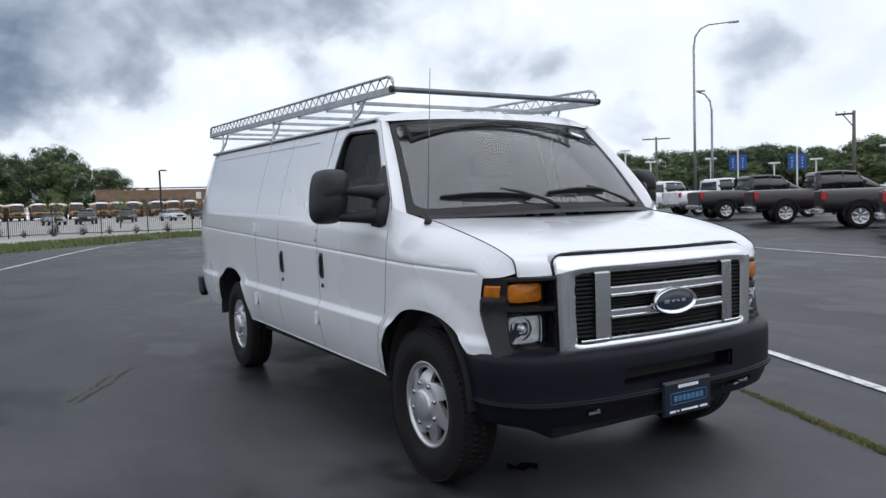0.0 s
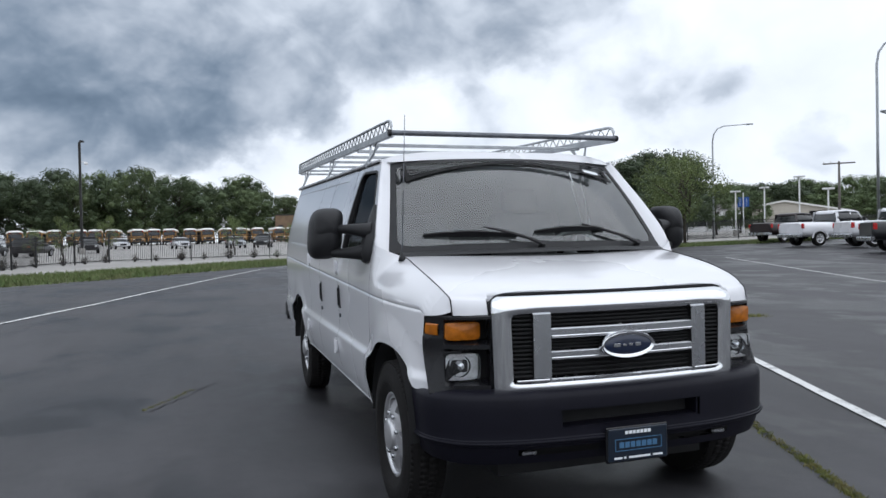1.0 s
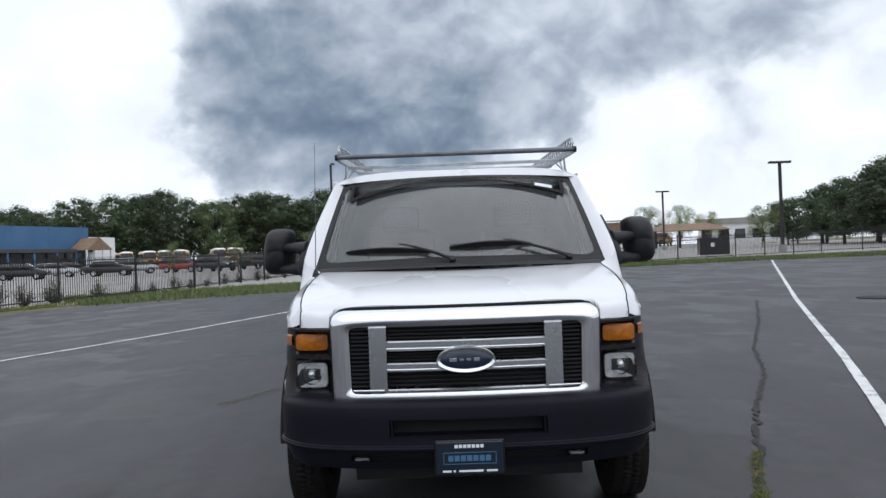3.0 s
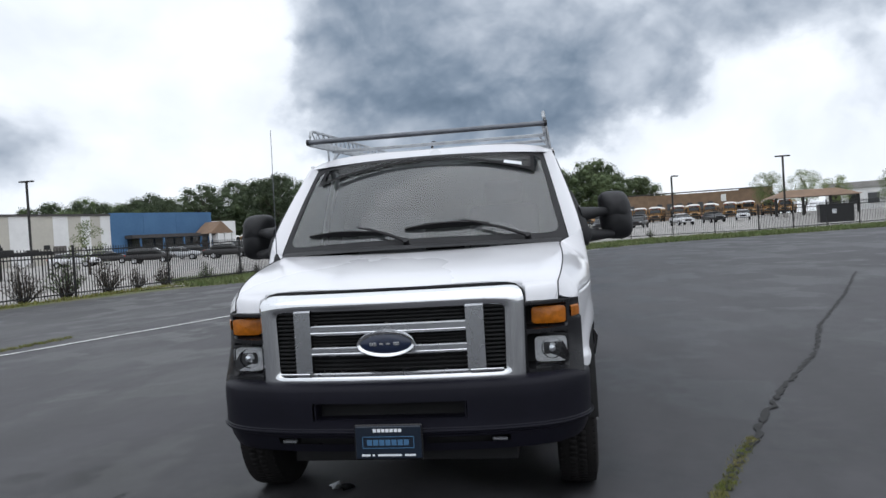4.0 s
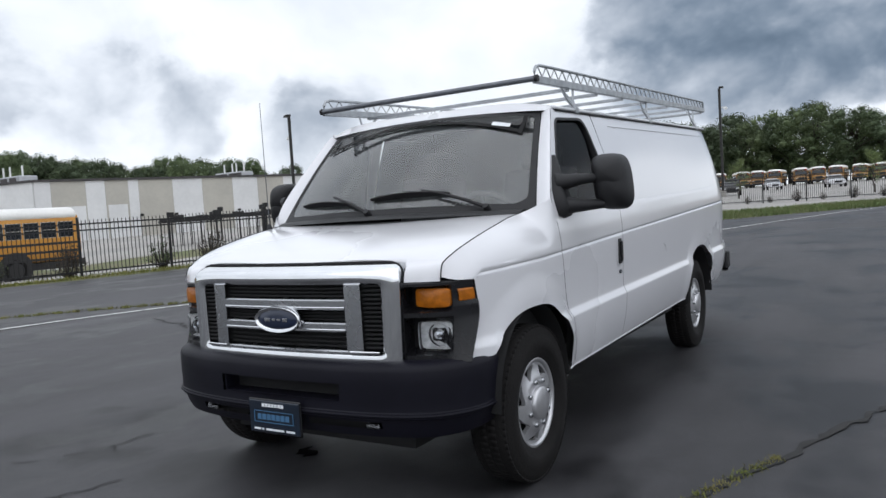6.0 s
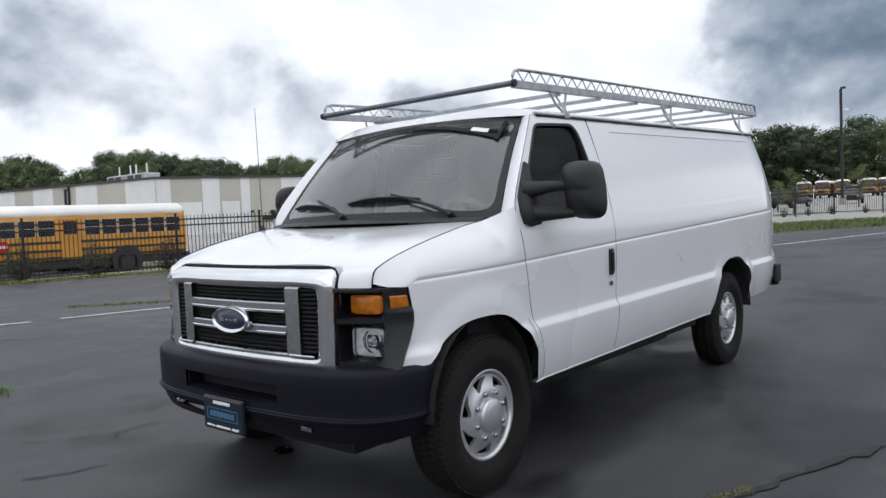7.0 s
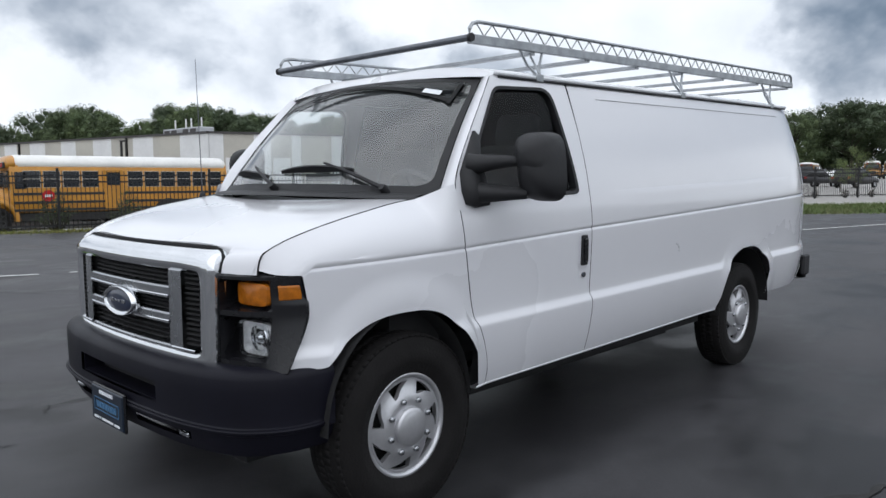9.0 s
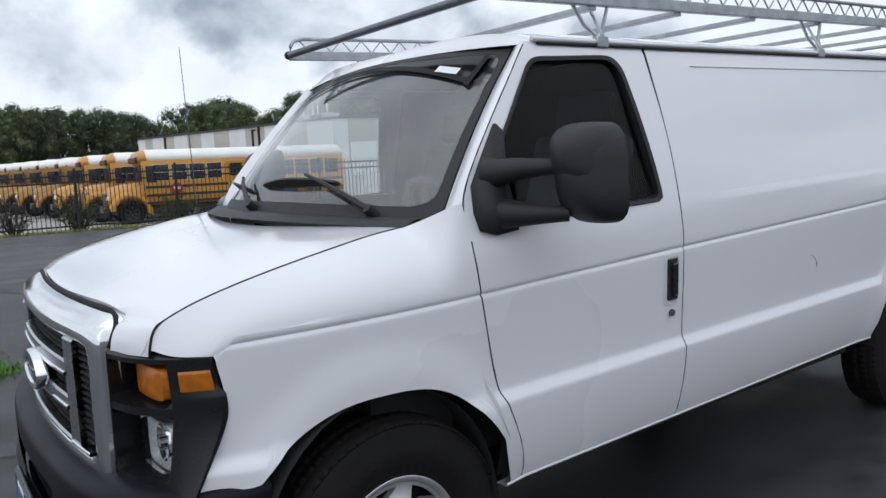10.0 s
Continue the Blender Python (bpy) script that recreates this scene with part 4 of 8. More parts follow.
for sx in (-1, 1):
    f = part("fender", fender(sx), "white", van, smooth=True, auto=40)
    door = part("front_door", door_lower(sx), "white", van, smooth=True, auto=40)
    part("window_frame", door_frame(sx), "white", door, smooth=True, auto=40)
    part("window_seal", window_rubber(sx), "black", door, "black rubber window seal", smooth=True, auto=40)
    pane = part("side_window", sheet(lambda a, r: rake((sx * (X(0.82 + (a[0] - 0.82) * r, 1.55 + (a[1] - 1.55) * r) - 0.014), 0.82 + (a[0] - 0.82) * r, 1.55 + (a[1] - 1.55) * r)), (lambda w: w + [w[0]])(rounded(WINDOW)), [0.01, 0.5, 0.985], MID), "side_glass", door, "dark tinted side window", smooth=True)
    pane.visible_shadow = False
    part("windscreen_pillar", pillar(sx), "white", van, smooth=True, auto=40)
    if sx > 0:
        part("cargo_side", cargo_side(sx, DOOR_BACK, 4.84, True), "white", van, smooth=True, auto=40)
    else:
        part("cargo_door", cargo_side(sx, DOOR_BACK, 2.13), "white", van, smooth=True, auto=40)
        part("cargo_door", cargo_side(sx, 2.13, 2.69), "white", van, smooth=True, auto=40)
        part("cargo_side", cargo_side(sx, 2.69, 4.84, True), "white", van, smooth=True, auto=40)
    # near-black sheets added behind the seams, their shade put into the colour
    part("inner_panel", sheet(lambda y, z: rake((sx * (X(y, z) - 0.045), y, z)), steps(0.42, 2.95, 30), steps(0.48, 1.30, 8), MID), "void", van, "near-black sheet added behind the door seams for their shade")
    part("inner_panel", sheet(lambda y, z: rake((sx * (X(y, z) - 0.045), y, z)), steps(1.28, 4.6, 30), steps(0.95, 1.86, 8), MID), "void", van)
    # rocker lip and drip rail
    bm = sheet(lambda y, t: rake((sx * (X(y, 0.46) - 0.0 + [0, 0.004, 0, -0.05][int(t)]), y, 0.463 - [0, 0.004, 0.011, 0.013][int(t)])), steps(0.43, 3.0, 26), [0, 1, 2, 3], MID)
    part("rocker_sill", bm, "white", van, smooth=True)
    bm = bmesh.new()
    pipe(bm, [rake((sx * 0.797, y, 1.887)) for y in steps(0.74, 4.62, 30)], 0.011, 6)
    part("drip_rail", bm, "white", van, smooth=True)
    bm = bmesh.new()
    pipe(bm, [rake((sx * 0.803, y, 1.873)) for y in steps(0.76, 4.60, 30)], 0.006, 6)
    part("drip_seal", bm, "black", van, "thin dark strip under the drip rail", smooth=True)
    # wheel housings
    for c, r, top in ((-0.02, 0.40, 0.875), (3.47, 0.455, 0.885)):
        def well(a, t, c=c, r=r, top=top):
            return (sx * (X(c, 0.9) - 0.015 - 0.42 * t), c - r * math.cos(a) * 1.0, 0.44 + (top - 0.44) * math.sin(a))
        part("wheel_housing", sheet(well, steps(0, math.pi, 18), [0, 0.05, 1]), "void", van, smooth=True)
        part("wheel_housing", sheet(lambda a, t: (sx * 0.50, c - r * math.cos(a) * t, 0.44 + (top - 0.44) * math.sin(a) * t), steps(0, math.pi, 18), [0.02, 1]), "void", van)

part("roof", roof(), "white", van, smooth=True, auto=50)
hood_ob = part("hood", hood(), "white", van, smooth=True, auto=50)
# a raised near-black tube paints the shaded gap along each side of the hood
for sx in (-1, 1):
    bm = bmesh.new()
    pipe(bm, [hood_edge(sx, u) + Vector((0, 0, 0.0006)) for u in [-1, -0.8, -0.6, -0.4, -0.2] + steps(0, 1, 30)], 0.0032, 6)
    part("hood_gap", bm, "void", hood_ob, "thin near-black line for the shade between hood and wing", smooth=True)
glass = part("windscreen", screen_piece(-0.96, 0.96, 0.03, 0.97, 30, 16), "glass", van, smooth=True)
glass.visible_shadow = False
part("windscreen_border", screen_rim(), "black", glass, "black border of the windscreen", smooth=True)
arc_v = lambda u: 0.775 + 0.155 * (1 - (abs(u) / 0.87) ** 2.0)
tint = part("tint_band", sheet(lambda u, v: rake(screen(u, arc_v(u) + (0.968 - arc_v(u)) * v) + Vector((0, -0.75, 0.66)) * 0.003), steps(-0.93, 0.93, 40), steps(0, 1, 4), (0, 1.2, 1.2)), "band", glass, "dark tinted band along the top of the glass", smooth=True)


def strip(path, wide, lift):
    """A narrow strip lying on the glass along (u, v) points."""
    bm = bmesh.new()
    prev = None
    for i, (u, v) in enumerate(path):
        a, b = Vector(path[max(i - 1, 0)]), Vector(path[min(i + 1, len(path) - 1)])
        d = (b - a)
        d = Vector((d.x * 0.8, d.y * 0.72)).normalized()
        n = Vector((-d.y / 0.8, d.x / 0.72)) * wide / 2
        pair = [bm.verts.new(rake(screen(u + s * n.x, v + s * n.y) + Vector((0, -0.75, 0.66)) * lift)) for s in (-1, 1)]
        if prev:
            bm.faces.new((prev[0], pair[0], pair[1], prev[1]))
        prev = pair
    return bm


arc = [(u, arc_v(u)) for u in steps(-0.87, 0.87, 36)]
part("sun_strip_edge", strip(arc, 0.024, 0.012), "void", glass, "black curved trim on the glass")
for s in (-1, 1):
    part("sun_strip_end", strip([(s * 0.875, 0.745), (s * 0.900, 0.955)], 0.022, 0.012), "void", glass, "black trim end on the glass")
part("stock_sticker", strip([(0.66, 0.862), (0.80, 0.835)], 0.030, 0.017), "ink_white", glass, "small white sticker on the windscreen")

# cowl below the glass
part("cowl", sheet(lambda u, t: rake(screen(u * 0.955, 0.03) + Vector((0, -0.10 * t - 0.0, -0.018 * t - 0.006 + 0.012 * math.sin(3.1 * t)))), steps(-1, 1, 40), steps(0, 1, 5), (0, 1, 0.5)), "black", van, "black plastic cowl below the windscreen", smooth=True)


def wiper(u0, v0, u1, v1, blade_u0, blade_u1, blade_v0, blade_v1):
    w = bmesh.new()
    up = Vector((0, -0.75, 0.66))
    base = rake(screen(u0, v0) + up * 0.03)
    tip = rake(screen(u1, v1) + up * 0.032)
    pipe(w, [base, base.lerp(tip, 0.3) + up * 0.014, base.lerp(tip, 0.7) + up * 0.012, tip], 0.012, 6, r_end=0.006)
    rod(w, rake(screen(u0, v0) - up * 0.01), base + up * 0.012, 0.02, 0.017, 10)
    arm = part("wiper", w, "black", van, "black windscreen wiper arm", smooth=True, auto=40)
    b = bmesh.new()
    pts = [rake(screen(blade_u0 + (blade_u1 - blade_u0) * t, blade_v0 + (blade_v1 - blade_v0) * t) + up * (0.012 + 0.012 * math.sin(math.pi * t))) for t in steps(0, 1, 12)]
    g = []
    for i, p in enumerate(pts):
        d = (pts[min(i + 1, 12)] - pts[max(i - 1, 0)]).normalized()
        k = 0.008 + 0.013 * math.sin(math.pi * i / 12)
        flank = d.cross(up).normalized()
        g.append([b.verts.new(p + flank * x + up * z) for x, z in ((-0.005, -k), (0.005, -k), (0.004, k), (-0.004, k))])
    for r, q in zip(g, g[1:]):
        for j in range(4):
            b.faces.new((r[j], r[(j + 1) % 4], q[(j + 1) % 4], q[j]))
    b.faces.new(g[0][::-1])
    b.faces.new(g[-1])
    part("wiper_blade", b, "black", arm, "black wiper blade")


wiper(-0.05, 0.03, -0.42, 0.19, -0.80, -0.20, 0.165, 0.125)
wiper(0.74, 0.03, 0.30, 0.20, -0.07, 0.50, 0.155, 0.175)

# aerial
bm = bmesh.new()
spin(bm, [(0.0, 0.0), (0.022, 0.0), (0.018, 0.02), (0.008, 0.045), (0.0, 0.046)], 12, "Z", None, Matrix.Translation((-0.838, 0.10, 1.285)))
base = part("aerial_base", bm, "black", van, smooth=True)
bm = bmesh.new()
rod(bm, (-0.838, 0.10, 1.32), (-0.815, 0.07, 2.07), 0.003, 0.0018, 6)
part("aerial_rod", bm, "tube", base, smooth=True)

# ---- grille ----


def face_y(x):
    return -0.742 + 0.125 * x * x


grille = part("grille_surround", bmesh.new(), "chrome", van, "chrome grille surround")
bm = bmesh.new()
n = 200
outer = ring_points(rounded([(-0.631, 0.692, 0.012), (-0.641, 1.137, 0.075), (0.641, 1.137, 0.075), (0.631, 0.692, 0.012)], 10), 900)
inner = ring_points(rounded([(-0.545, 0.742, 0.015), (-0.553, 1.052, 0.03), (0.553, 1.052, 0.03), (0.545, 0.742, 0.015)], 8), 900)


def brow_y(x, z):
    """The surround leans back in its upper part."""
    return face_y(x) + 0.060 * max(0.0, (z - 1.082) / 0.058) ** 1.6


rows = []
for p in ring_points([(-0.62, 0.702), (-0.62, 1.14), (0.62, 1.14), (0.62, 0.702)], n):
    key = math.atan2((p[1] - 0.90) * 2.4, p[0])
    near = lambda pts: min(pts, key=lambda k: abs(math.atan2(math.sin(math.atan2((k[1] - 0.90) * 2.4, k[0]) - key), math.cos(math.atan2((k[1] - 0.90) * 2.4, k[0]) - key))))
    o, i = near(outer), near(inner)
    row = [(o[0], brow_y(o[0], o[1]) + 0.055, o[1]), (o[0], brow_y(o[0], o[1]) + 0.010, o[1])]
    for f in (0.12, 0.35, 0.55, 0.7, 0.85):
        x, z = o[0] + (i[0] - o[0]) * f, o[1] + (i[1] - o[1]) * f
        row.append((x, brow_y(x, z) - 0.004 * math.sin(math.pi * f) + 0.004 * max(0.0, (f - 0.55) / 0.45) ** 1.4, z))
    row += [(i[0], face_y(i[0]) + 0.008, i[1]), (i[0] * 0.994, face_y(i[0]) + 0.06, 0.897 + (i[1] - 0.897) * 0.98)]
    rows.append([bm.verts.new(v) for v in row])
for i in range(n):
    r, s = rows[i], rows[(i + 1) % n]
    for j in range(len(r) - 1):
        bm.faces.new((r[j], r[j + 1], s[j + 1], s[j]))
bmesh.ops.recalc_face_normals(bm, faces=bm.faces[:])
me = mesh_of("grille_surround", bm, ["chrome"], True)
me.set_sharp_from_angle(angle=radians(35))
grille.data = me


# a near-black tube puts the shade of the hood's front seam into colour
bm = bmesh.new()
seal = [(x, face_y(x) + 0.030 + 0.044 * max(0.0, min(1.0, (z - 1.06) / 0.08)), z + 0.001) for x, z in [(-0.638, 1.055), (-0.638, 1.085), (-0.626, 1.110), (-0.602, 1.130), (-0.565, 1.139)] + [(x, 1.1405) for x in steps(-0.52, 0.52, 18)] + [(0.565, 1.139), (0.602, 1.130), (0.626, 1.110), (0.638, 1.085), (0.638, 1.055)]]
pipe(bm, seal, 0.0075, 6)
part("hood_seal", bm, "void", grille, "near-black line for the shade of the gap along the hood edge", smooth=True)


def bent_bar(x0, x1, z0, z1, out, deep, bevel=0.006):
    """A bar that follows the curve of the grille."""
    prof = [(deep, z0), (-out + bevel, z0), (-out, z0 + bevel), (-out, z1 - bevel), (-out + bevel, z1), (deep, z1)]
    return sheet(lambda x, k: (x, face_y(x) + prof[int(k)][0], prof[int(k)][1]), steps(x0, x1, max(2, int(abs(x1 - x0) * 24))), list(range(6)), (0, 0, 0.9))


for s in (-1, 1):
    part("grille_post", bent_bar(s * 0.372, s * 0.455, 0.738, 1.056, 0.004, 0.05), "dull_chrome", grille, smooth=True, auto=30)
    part("grille_foot", bent_bar(s * 0.385, s * 0.535, 0.743, 0.755, 0.010, 0.05, 0.003), "chrome", grille, smooth=True, auto=30)
    for k in range(15):
        z = 0.765 + 0.0195 * k
        part("grille_fin", bent_bar(s * 0.456, s * 0.545, z, z + 0.008, -0.012, 0.04, 0.002), "void", grille)
for z0, z1 in ((0.938, 0.985), (0.838, 0.880), (0.738, 0.756)):
    part("grille_bar", bent_bar(-0.372, 0.372, z0, z1, 0.004, 0.05), "dull_chrome", grille, smooth=True, auto=30)
    if z0 > 0.8:
        part("grille_bar_edge", bent_bar(-0.371, 0.371, z0 + 0.001, z0 + 0.014, 0.009, 0.02, 0.003), "chrome", grille, smooth=True, auto=30)
for z0, z1 in ((0.757, 0.838), (0.880, 0.938), (0.985, 1.054)):
    for k in range(4):
        z = z0 + (z1 - z0) * (k + 0.5) / 4
        part("grille_fin", bent_bar(-0.372, 0.372, z, z + 0.006, -0.022, 0.04, 0.001), "void", grille)
part("grille_back", sheet(lambda x, z: (x, face_y(x) + 0.062, z), steps(-0.56, 0.56, 12), [0.73, 1.06], (0, 0, 0.9)), "void", grille)


def oval(rx, rz, y0, y1, n=48, ring=0.0):
    bm = bmesh.new()
    rings = []
    if ring:
        prof = [(1.0, y1), (1.0, y0 + 0.006), (0.97, y0), (1 - ring * 0.55, y0 + 0.001), (1 - ring, y0 + 0.008), (1 - ring, y1)]
    else:
        prof = [(1.0, y1), (1.0, y0 + 0.003), (0.95, y0), (0.5, y0 - 0.003), (0.001, y0 - 0.004)]
    for f, y in prof:
        kz = f if not ring else 1 - (1 - f) * rx / rz
        rings.append([bm.verts.new((rx * f * math.cos(a), y, rz * kz * math.sin(a))) for a in (2 * math.pi * i / n for i in range(n))])
    for a, b in zip(rings, rings[1:]):
        for i in range(n):
            bm.faces.new((a[i], a[(i + 1) % n], b[(i + 1) % n], b[i]))
    bmesh.ops.recalc_face_normals(bm, faces=bm.faces[:])
    for v in bm.verts:
        v.co += Vector((0, 0, 0.892))
    return bm


badge = part("badge", oval(0.140, 0.063, -0.775, -0.74, ring=0.13), "chrome", van, "oval badge with chrome rim and dark blue field", smooth=True, auto=40)
part("badge_field", oval(0.126, 0.047, -0.766, -0.745), "blue", badge, "dark blue field", smooth=True)
bm = bmesh.new()
for x, w, h in ((-0.060, 0.034, 0.016), (-0.020, 0.020, 0.010), (0.012, 0.020, 0.010), (0.050, 0.028, 0.016)):
    box(bm, x - w / 2, x + w / 2, -0.7725, -0.768, 0.892 - h / 2, 0.892 + h / 2, bevel=0.001)
part("badge_mark", bm, "dull_chrome", badge, "plain silver marks")

# ---- head lamps ----
lamp_plan = smooth_curve([(0.0, -0.672), (0.35, -0.640), (0.62, -0.588), (0.80, -0.535), (1.0, -0.468)])
lamp_x = smooth_curve([(0.0, 0.634), (0.35, 0.735), (0.62, 0.815), (0.80, 0.865), (1.0, 0.905)])


def lamp_point(sx, u, z, deep=0.0):
    """A point of the lamp housing: u runs from the grille (0) round the corner to the fender (1)."""
    back = lamp_back(z) - lamp_back(1.04)
    x = lamp_x(u) - 0.013 * max(0.0, u - 0.6) / 0.4 * (1.0 if z > 0.95 else 0.0)
    y = lamp_plan(u) + back * max(0.0, (u - 0.55) / 0.45)
    out = Vector((0.25 + 0.7 * u, -1 + 0.75 * u, 0)).normalized()
    return Vector((sx * (x - out.x * deep), y - out.y * deep, z))


for sx in (-1, 1):
    us, zs = steps(0, 1, 28), [0.690, 0.702, 0.735, 0.755] + steps(0.775, 0.865, 5) + [0.885, 0.90, 0.92, 0.935] + steps(0.95, 1.02, 4) + [1.034, 1.046, 1.058]

    def housing(u, z):
        """Two hollows: the upper for the amber lamp, the lower for the head lamp."""
        deep = 0.0
        if 0.05 < u < 0.665 and 0.925 < z < 1.03:
            deep = max(0.024, -0.548 - lamp_plan(u))
        if 0.05 < u < 0.665 and 0.735 < z < 0.89:
            deep = max(0.030, -0.535 - lamp_plan(u))
        if z in (zs[0], zs[-1]) or u in (0, 1):
            deep = 0.012
        return lamp_point(sx, u, z, deep)

    lamp = part("headlamp", sheet(housing, us, zs, (0, 0, 0.9)), "gloss", van, "black headlamp housing that wraps round the corner", smooth=True, auto=35)

    def block(u0, u1, z0, z1, d0, d1, nu=6):
        prof = [(d1, z0), (d0 + 0.006, z0), (d0, z0 + 0.006), (d0 - 0.002, (z0 + z1) / 2), (d0, z1 - 0.006), (d0 + 0.006, z1), (d1, z1)]
        bm = sheet(lambda u, k: lamp_point(sx, u, prof[int(k)][1], prof[int(k)][0]), steps(u0, u1, nu), list(range(7)), (0, 0, 0.9))
        bmesh.ops.holes_fill(bm, edges=[e for e in bm.edges if e.is_boundary])
        return bm

    def flat(x0, x1, z0, z1, y0, sweep, thick, dome):
        """A lens that faces ahead, with softly rounded edges and a slight dome."""
        def fn(a, r):
            c, q = math.cos(a), math.sin(a)
            k = (abs(c) ** 7 + abs(q) ** 7) ** (-1 / 7)
            x = (x0 + x1) / 2 + (x1 - x0) / 2 * k * c * min(r, 1.0)
            z = (z0 + z1) / 2 + (z1 - z0) / 2 * k * q * min(r, 1.0)
            y = y0 + sweep * ((x - x0) / (x1 - x0)) ** 2 - dome * (1 - min(r, 1.0) ** 2) + (thick if r > 1 else 0)
            return (sx * x, y, z)
        return sheet(fn, steps(0, 2 * math.pi, 40), [0.01, 0.4, 0.7, 0.88, 0.96, 1.0, 1.1], (0, 0, 0.9))

    part("turn_lamp", flat(0.668, 0.826, 0.938, 1.020, -0.604, 0.020, 0.05, 0.010), "amber", lamp, "amber turn signal lens", smooth=True, auto=40)
    part("side_marker", block(0.745, 0.945, 0.958, 1.014, -0.006, 0.03), "amber", lamp, "amber side marker lens", smooth=True, auto=30)
    bowl = part("head_light", flat(0.675, 0.824, 0.754, 0.874, -0.590, 0.015, 0.05, -0.038), "lamp", lamp, "clear rectangular headlight", smooth=True, auto=40)
    bm = bmesh.new()
    spin(bm, [(0.0005, 0.030), (0.016, 0.027), (0.020, 0.012), (0.024, 0.004)], 20, "Z", None, Matrix.Translation((sx * 0.755, -0.560, 0.816)) @ Vector((0, -1, 0)).to_track_quat("Z", "Y").to_matrix().to_4x4())
    spin(bm, [(0.046, 0.0), (0.050, 0.012), (0.054, 0.0)], 24, "Z", None, Matrix.Translation((sx * 0.755, -0.566, 0.816)) @ Vector((0, -1, 0)).to_track_quat("Z", "Y").to_matrix().to_4x4())
    part("bulb", bm, "chrome", bowl, smooth=True, auto=40)
    lens = part("lens", flat(0.670, 0.829, 0.749, 0.879, -0.606, 0.018, 0.03, 0.008), "clear", bowl, "clear lens", smooth=True, auto=40)
    lens.visible_shadow = False

# ---- front bumper ----
plan = [(-0.925, -0.36), (-0.924, -0.45), (-0.910, -0.53), (-0.868, -0.61), (-0.785, -0.69), (-0.66, -0.745), (-0.45, -0.785), (-0.2, -0.803), (0, -0.808)]
plan = plan + [(-x, y) for x, y in plan[-2::-1]]


def plan_at():
    d = [0.0]
    for a, b in zip(plan, plan[1:]):
        d.append(d[-1] + math.dist(a, b))
    return smooth_curve([(k / d[-1], p[0]) for k, p in zip(d, plan)]), smooth_curve([(k / d[-1], p[1]) for k, p in zip(d, plan)])


plan_x, plan_y = plan_at()
BUMPER = [(0.716, 0.17), (0.716, 0.075), (0.712, 0.042), (0.703, 0.018), (0.690, 0.004), (0.674, -0.001), (0.628, -0.002), (0.622, -0.002), (0.540, 0.000), (0.512, 0.001), (0.503, 0.000), (0.499, -0.006), (0.484, -0.009), (0.474, -0.005), (0.467, 0.012), (0.455, 0.015), (0.425, 0.022), (0.385, 0.042), (0.376, 0.12)]


def bumper_point(u, k):
    z, inn = BUMPER[k]
    if inn < 0:
        inn *= 0.8 * min(1.0, min(u, 1 - u) / 0.05)
    x, y = plan_x(u), plan_y(u)
    e = 0.004
    d = Vector((plan_x(min(u + e, 1)) - plan_x(max(u - e, 0)), plan_y(min(u + e, 1)) - plan_y(max(u - e, 0)))).normalized()
    nx, ny = d.y, -d.x
    arch_up = 0.0
    if abs(x) > 0.80 and k > 9:
        arch_up = 0.012 * min(1.0, (abs(x) - 0.80) / 0.15) * (k - 9) / 9
    return Vector((x - nx * inn, y - ny * inn, z + arch_up + 0.012 * max(0, abs(x) - 0.5)))


bm = bmesh.new()
us = steps(0, 1, 110)
g = [[bm.verts.new(bumper_point(u, k)) for k in range(len(BUMPER))] for u in us]
for i in range(len(us) - 1):
    xm = (g[i][5].co.x + g[i + 1][5].co.x) / 2
    for k in range(len(BUMPER) - 1):
        if abs(xm) < 0.355 and k == 7:
            continue
        if k == 15 and 0.17 < abs(xm) < 0.56:
            continue
        bm.faces.new((g[i][k], g[i][k + 1], g[i + 1][k + 1], g[i + 1][k]))
bmesh.ops.recalc_face_normals(bm, faces=bm.faces[:])
bumper = part("front_bumper", bm, "bumper", van, "dark grey plastic front bumper", smooth=True, auto=40)
bm = bmesh.new()
pipe(bm, [bumper_point(u, 12) + Vector((0, 0, 0.004)) for u in steps(0.02, 0.98, 80)], 0.0060, 8)
part("bumper_ridge", bm, "bumper", bumper, smooth=True)
# near-black boxes stand for the shaded space behind the openings
bm = bmesh.new()
for z0, z1, x0, x1 in ((0.53, 0.635, -0.37, 0.37), (0.41, 0.47, -0.57, -0.16), (0.41, 0.47, 0.16, 0.57)):
    box(bm, x0, x1, -0.70, -0.60, z0, z1)
part("bumper_back", bm, "void", bumper, "near-black boxes for the shade behind the bumper openings")
bm = bmesh.new()
box(bm, -0.36, 0.36, -0.785, -0.70, 0.536, 0.543)
box(bm, -0.36, 0.36, -0.785, -0.70, 0.619, 0.627)
for s in (-1, 1):
    box(bm, s * 0.355 - 0.004, s * 0.355 + 0.004, -0.785, -0.70, 0.54, 0.622)
part("opening_lip", bm, "bumper", bumper)
for s in (-1, 1):
    bm = bmesh.new()
    box(bm, s * 0.50 - 0.035, s * 0.50 + 0.035, -0.757, -0.735, 0.424, 0.446, bevel=0.006)
    part("tow_slot", bm, "dull_chrome", bumper, "small metal tow slot")

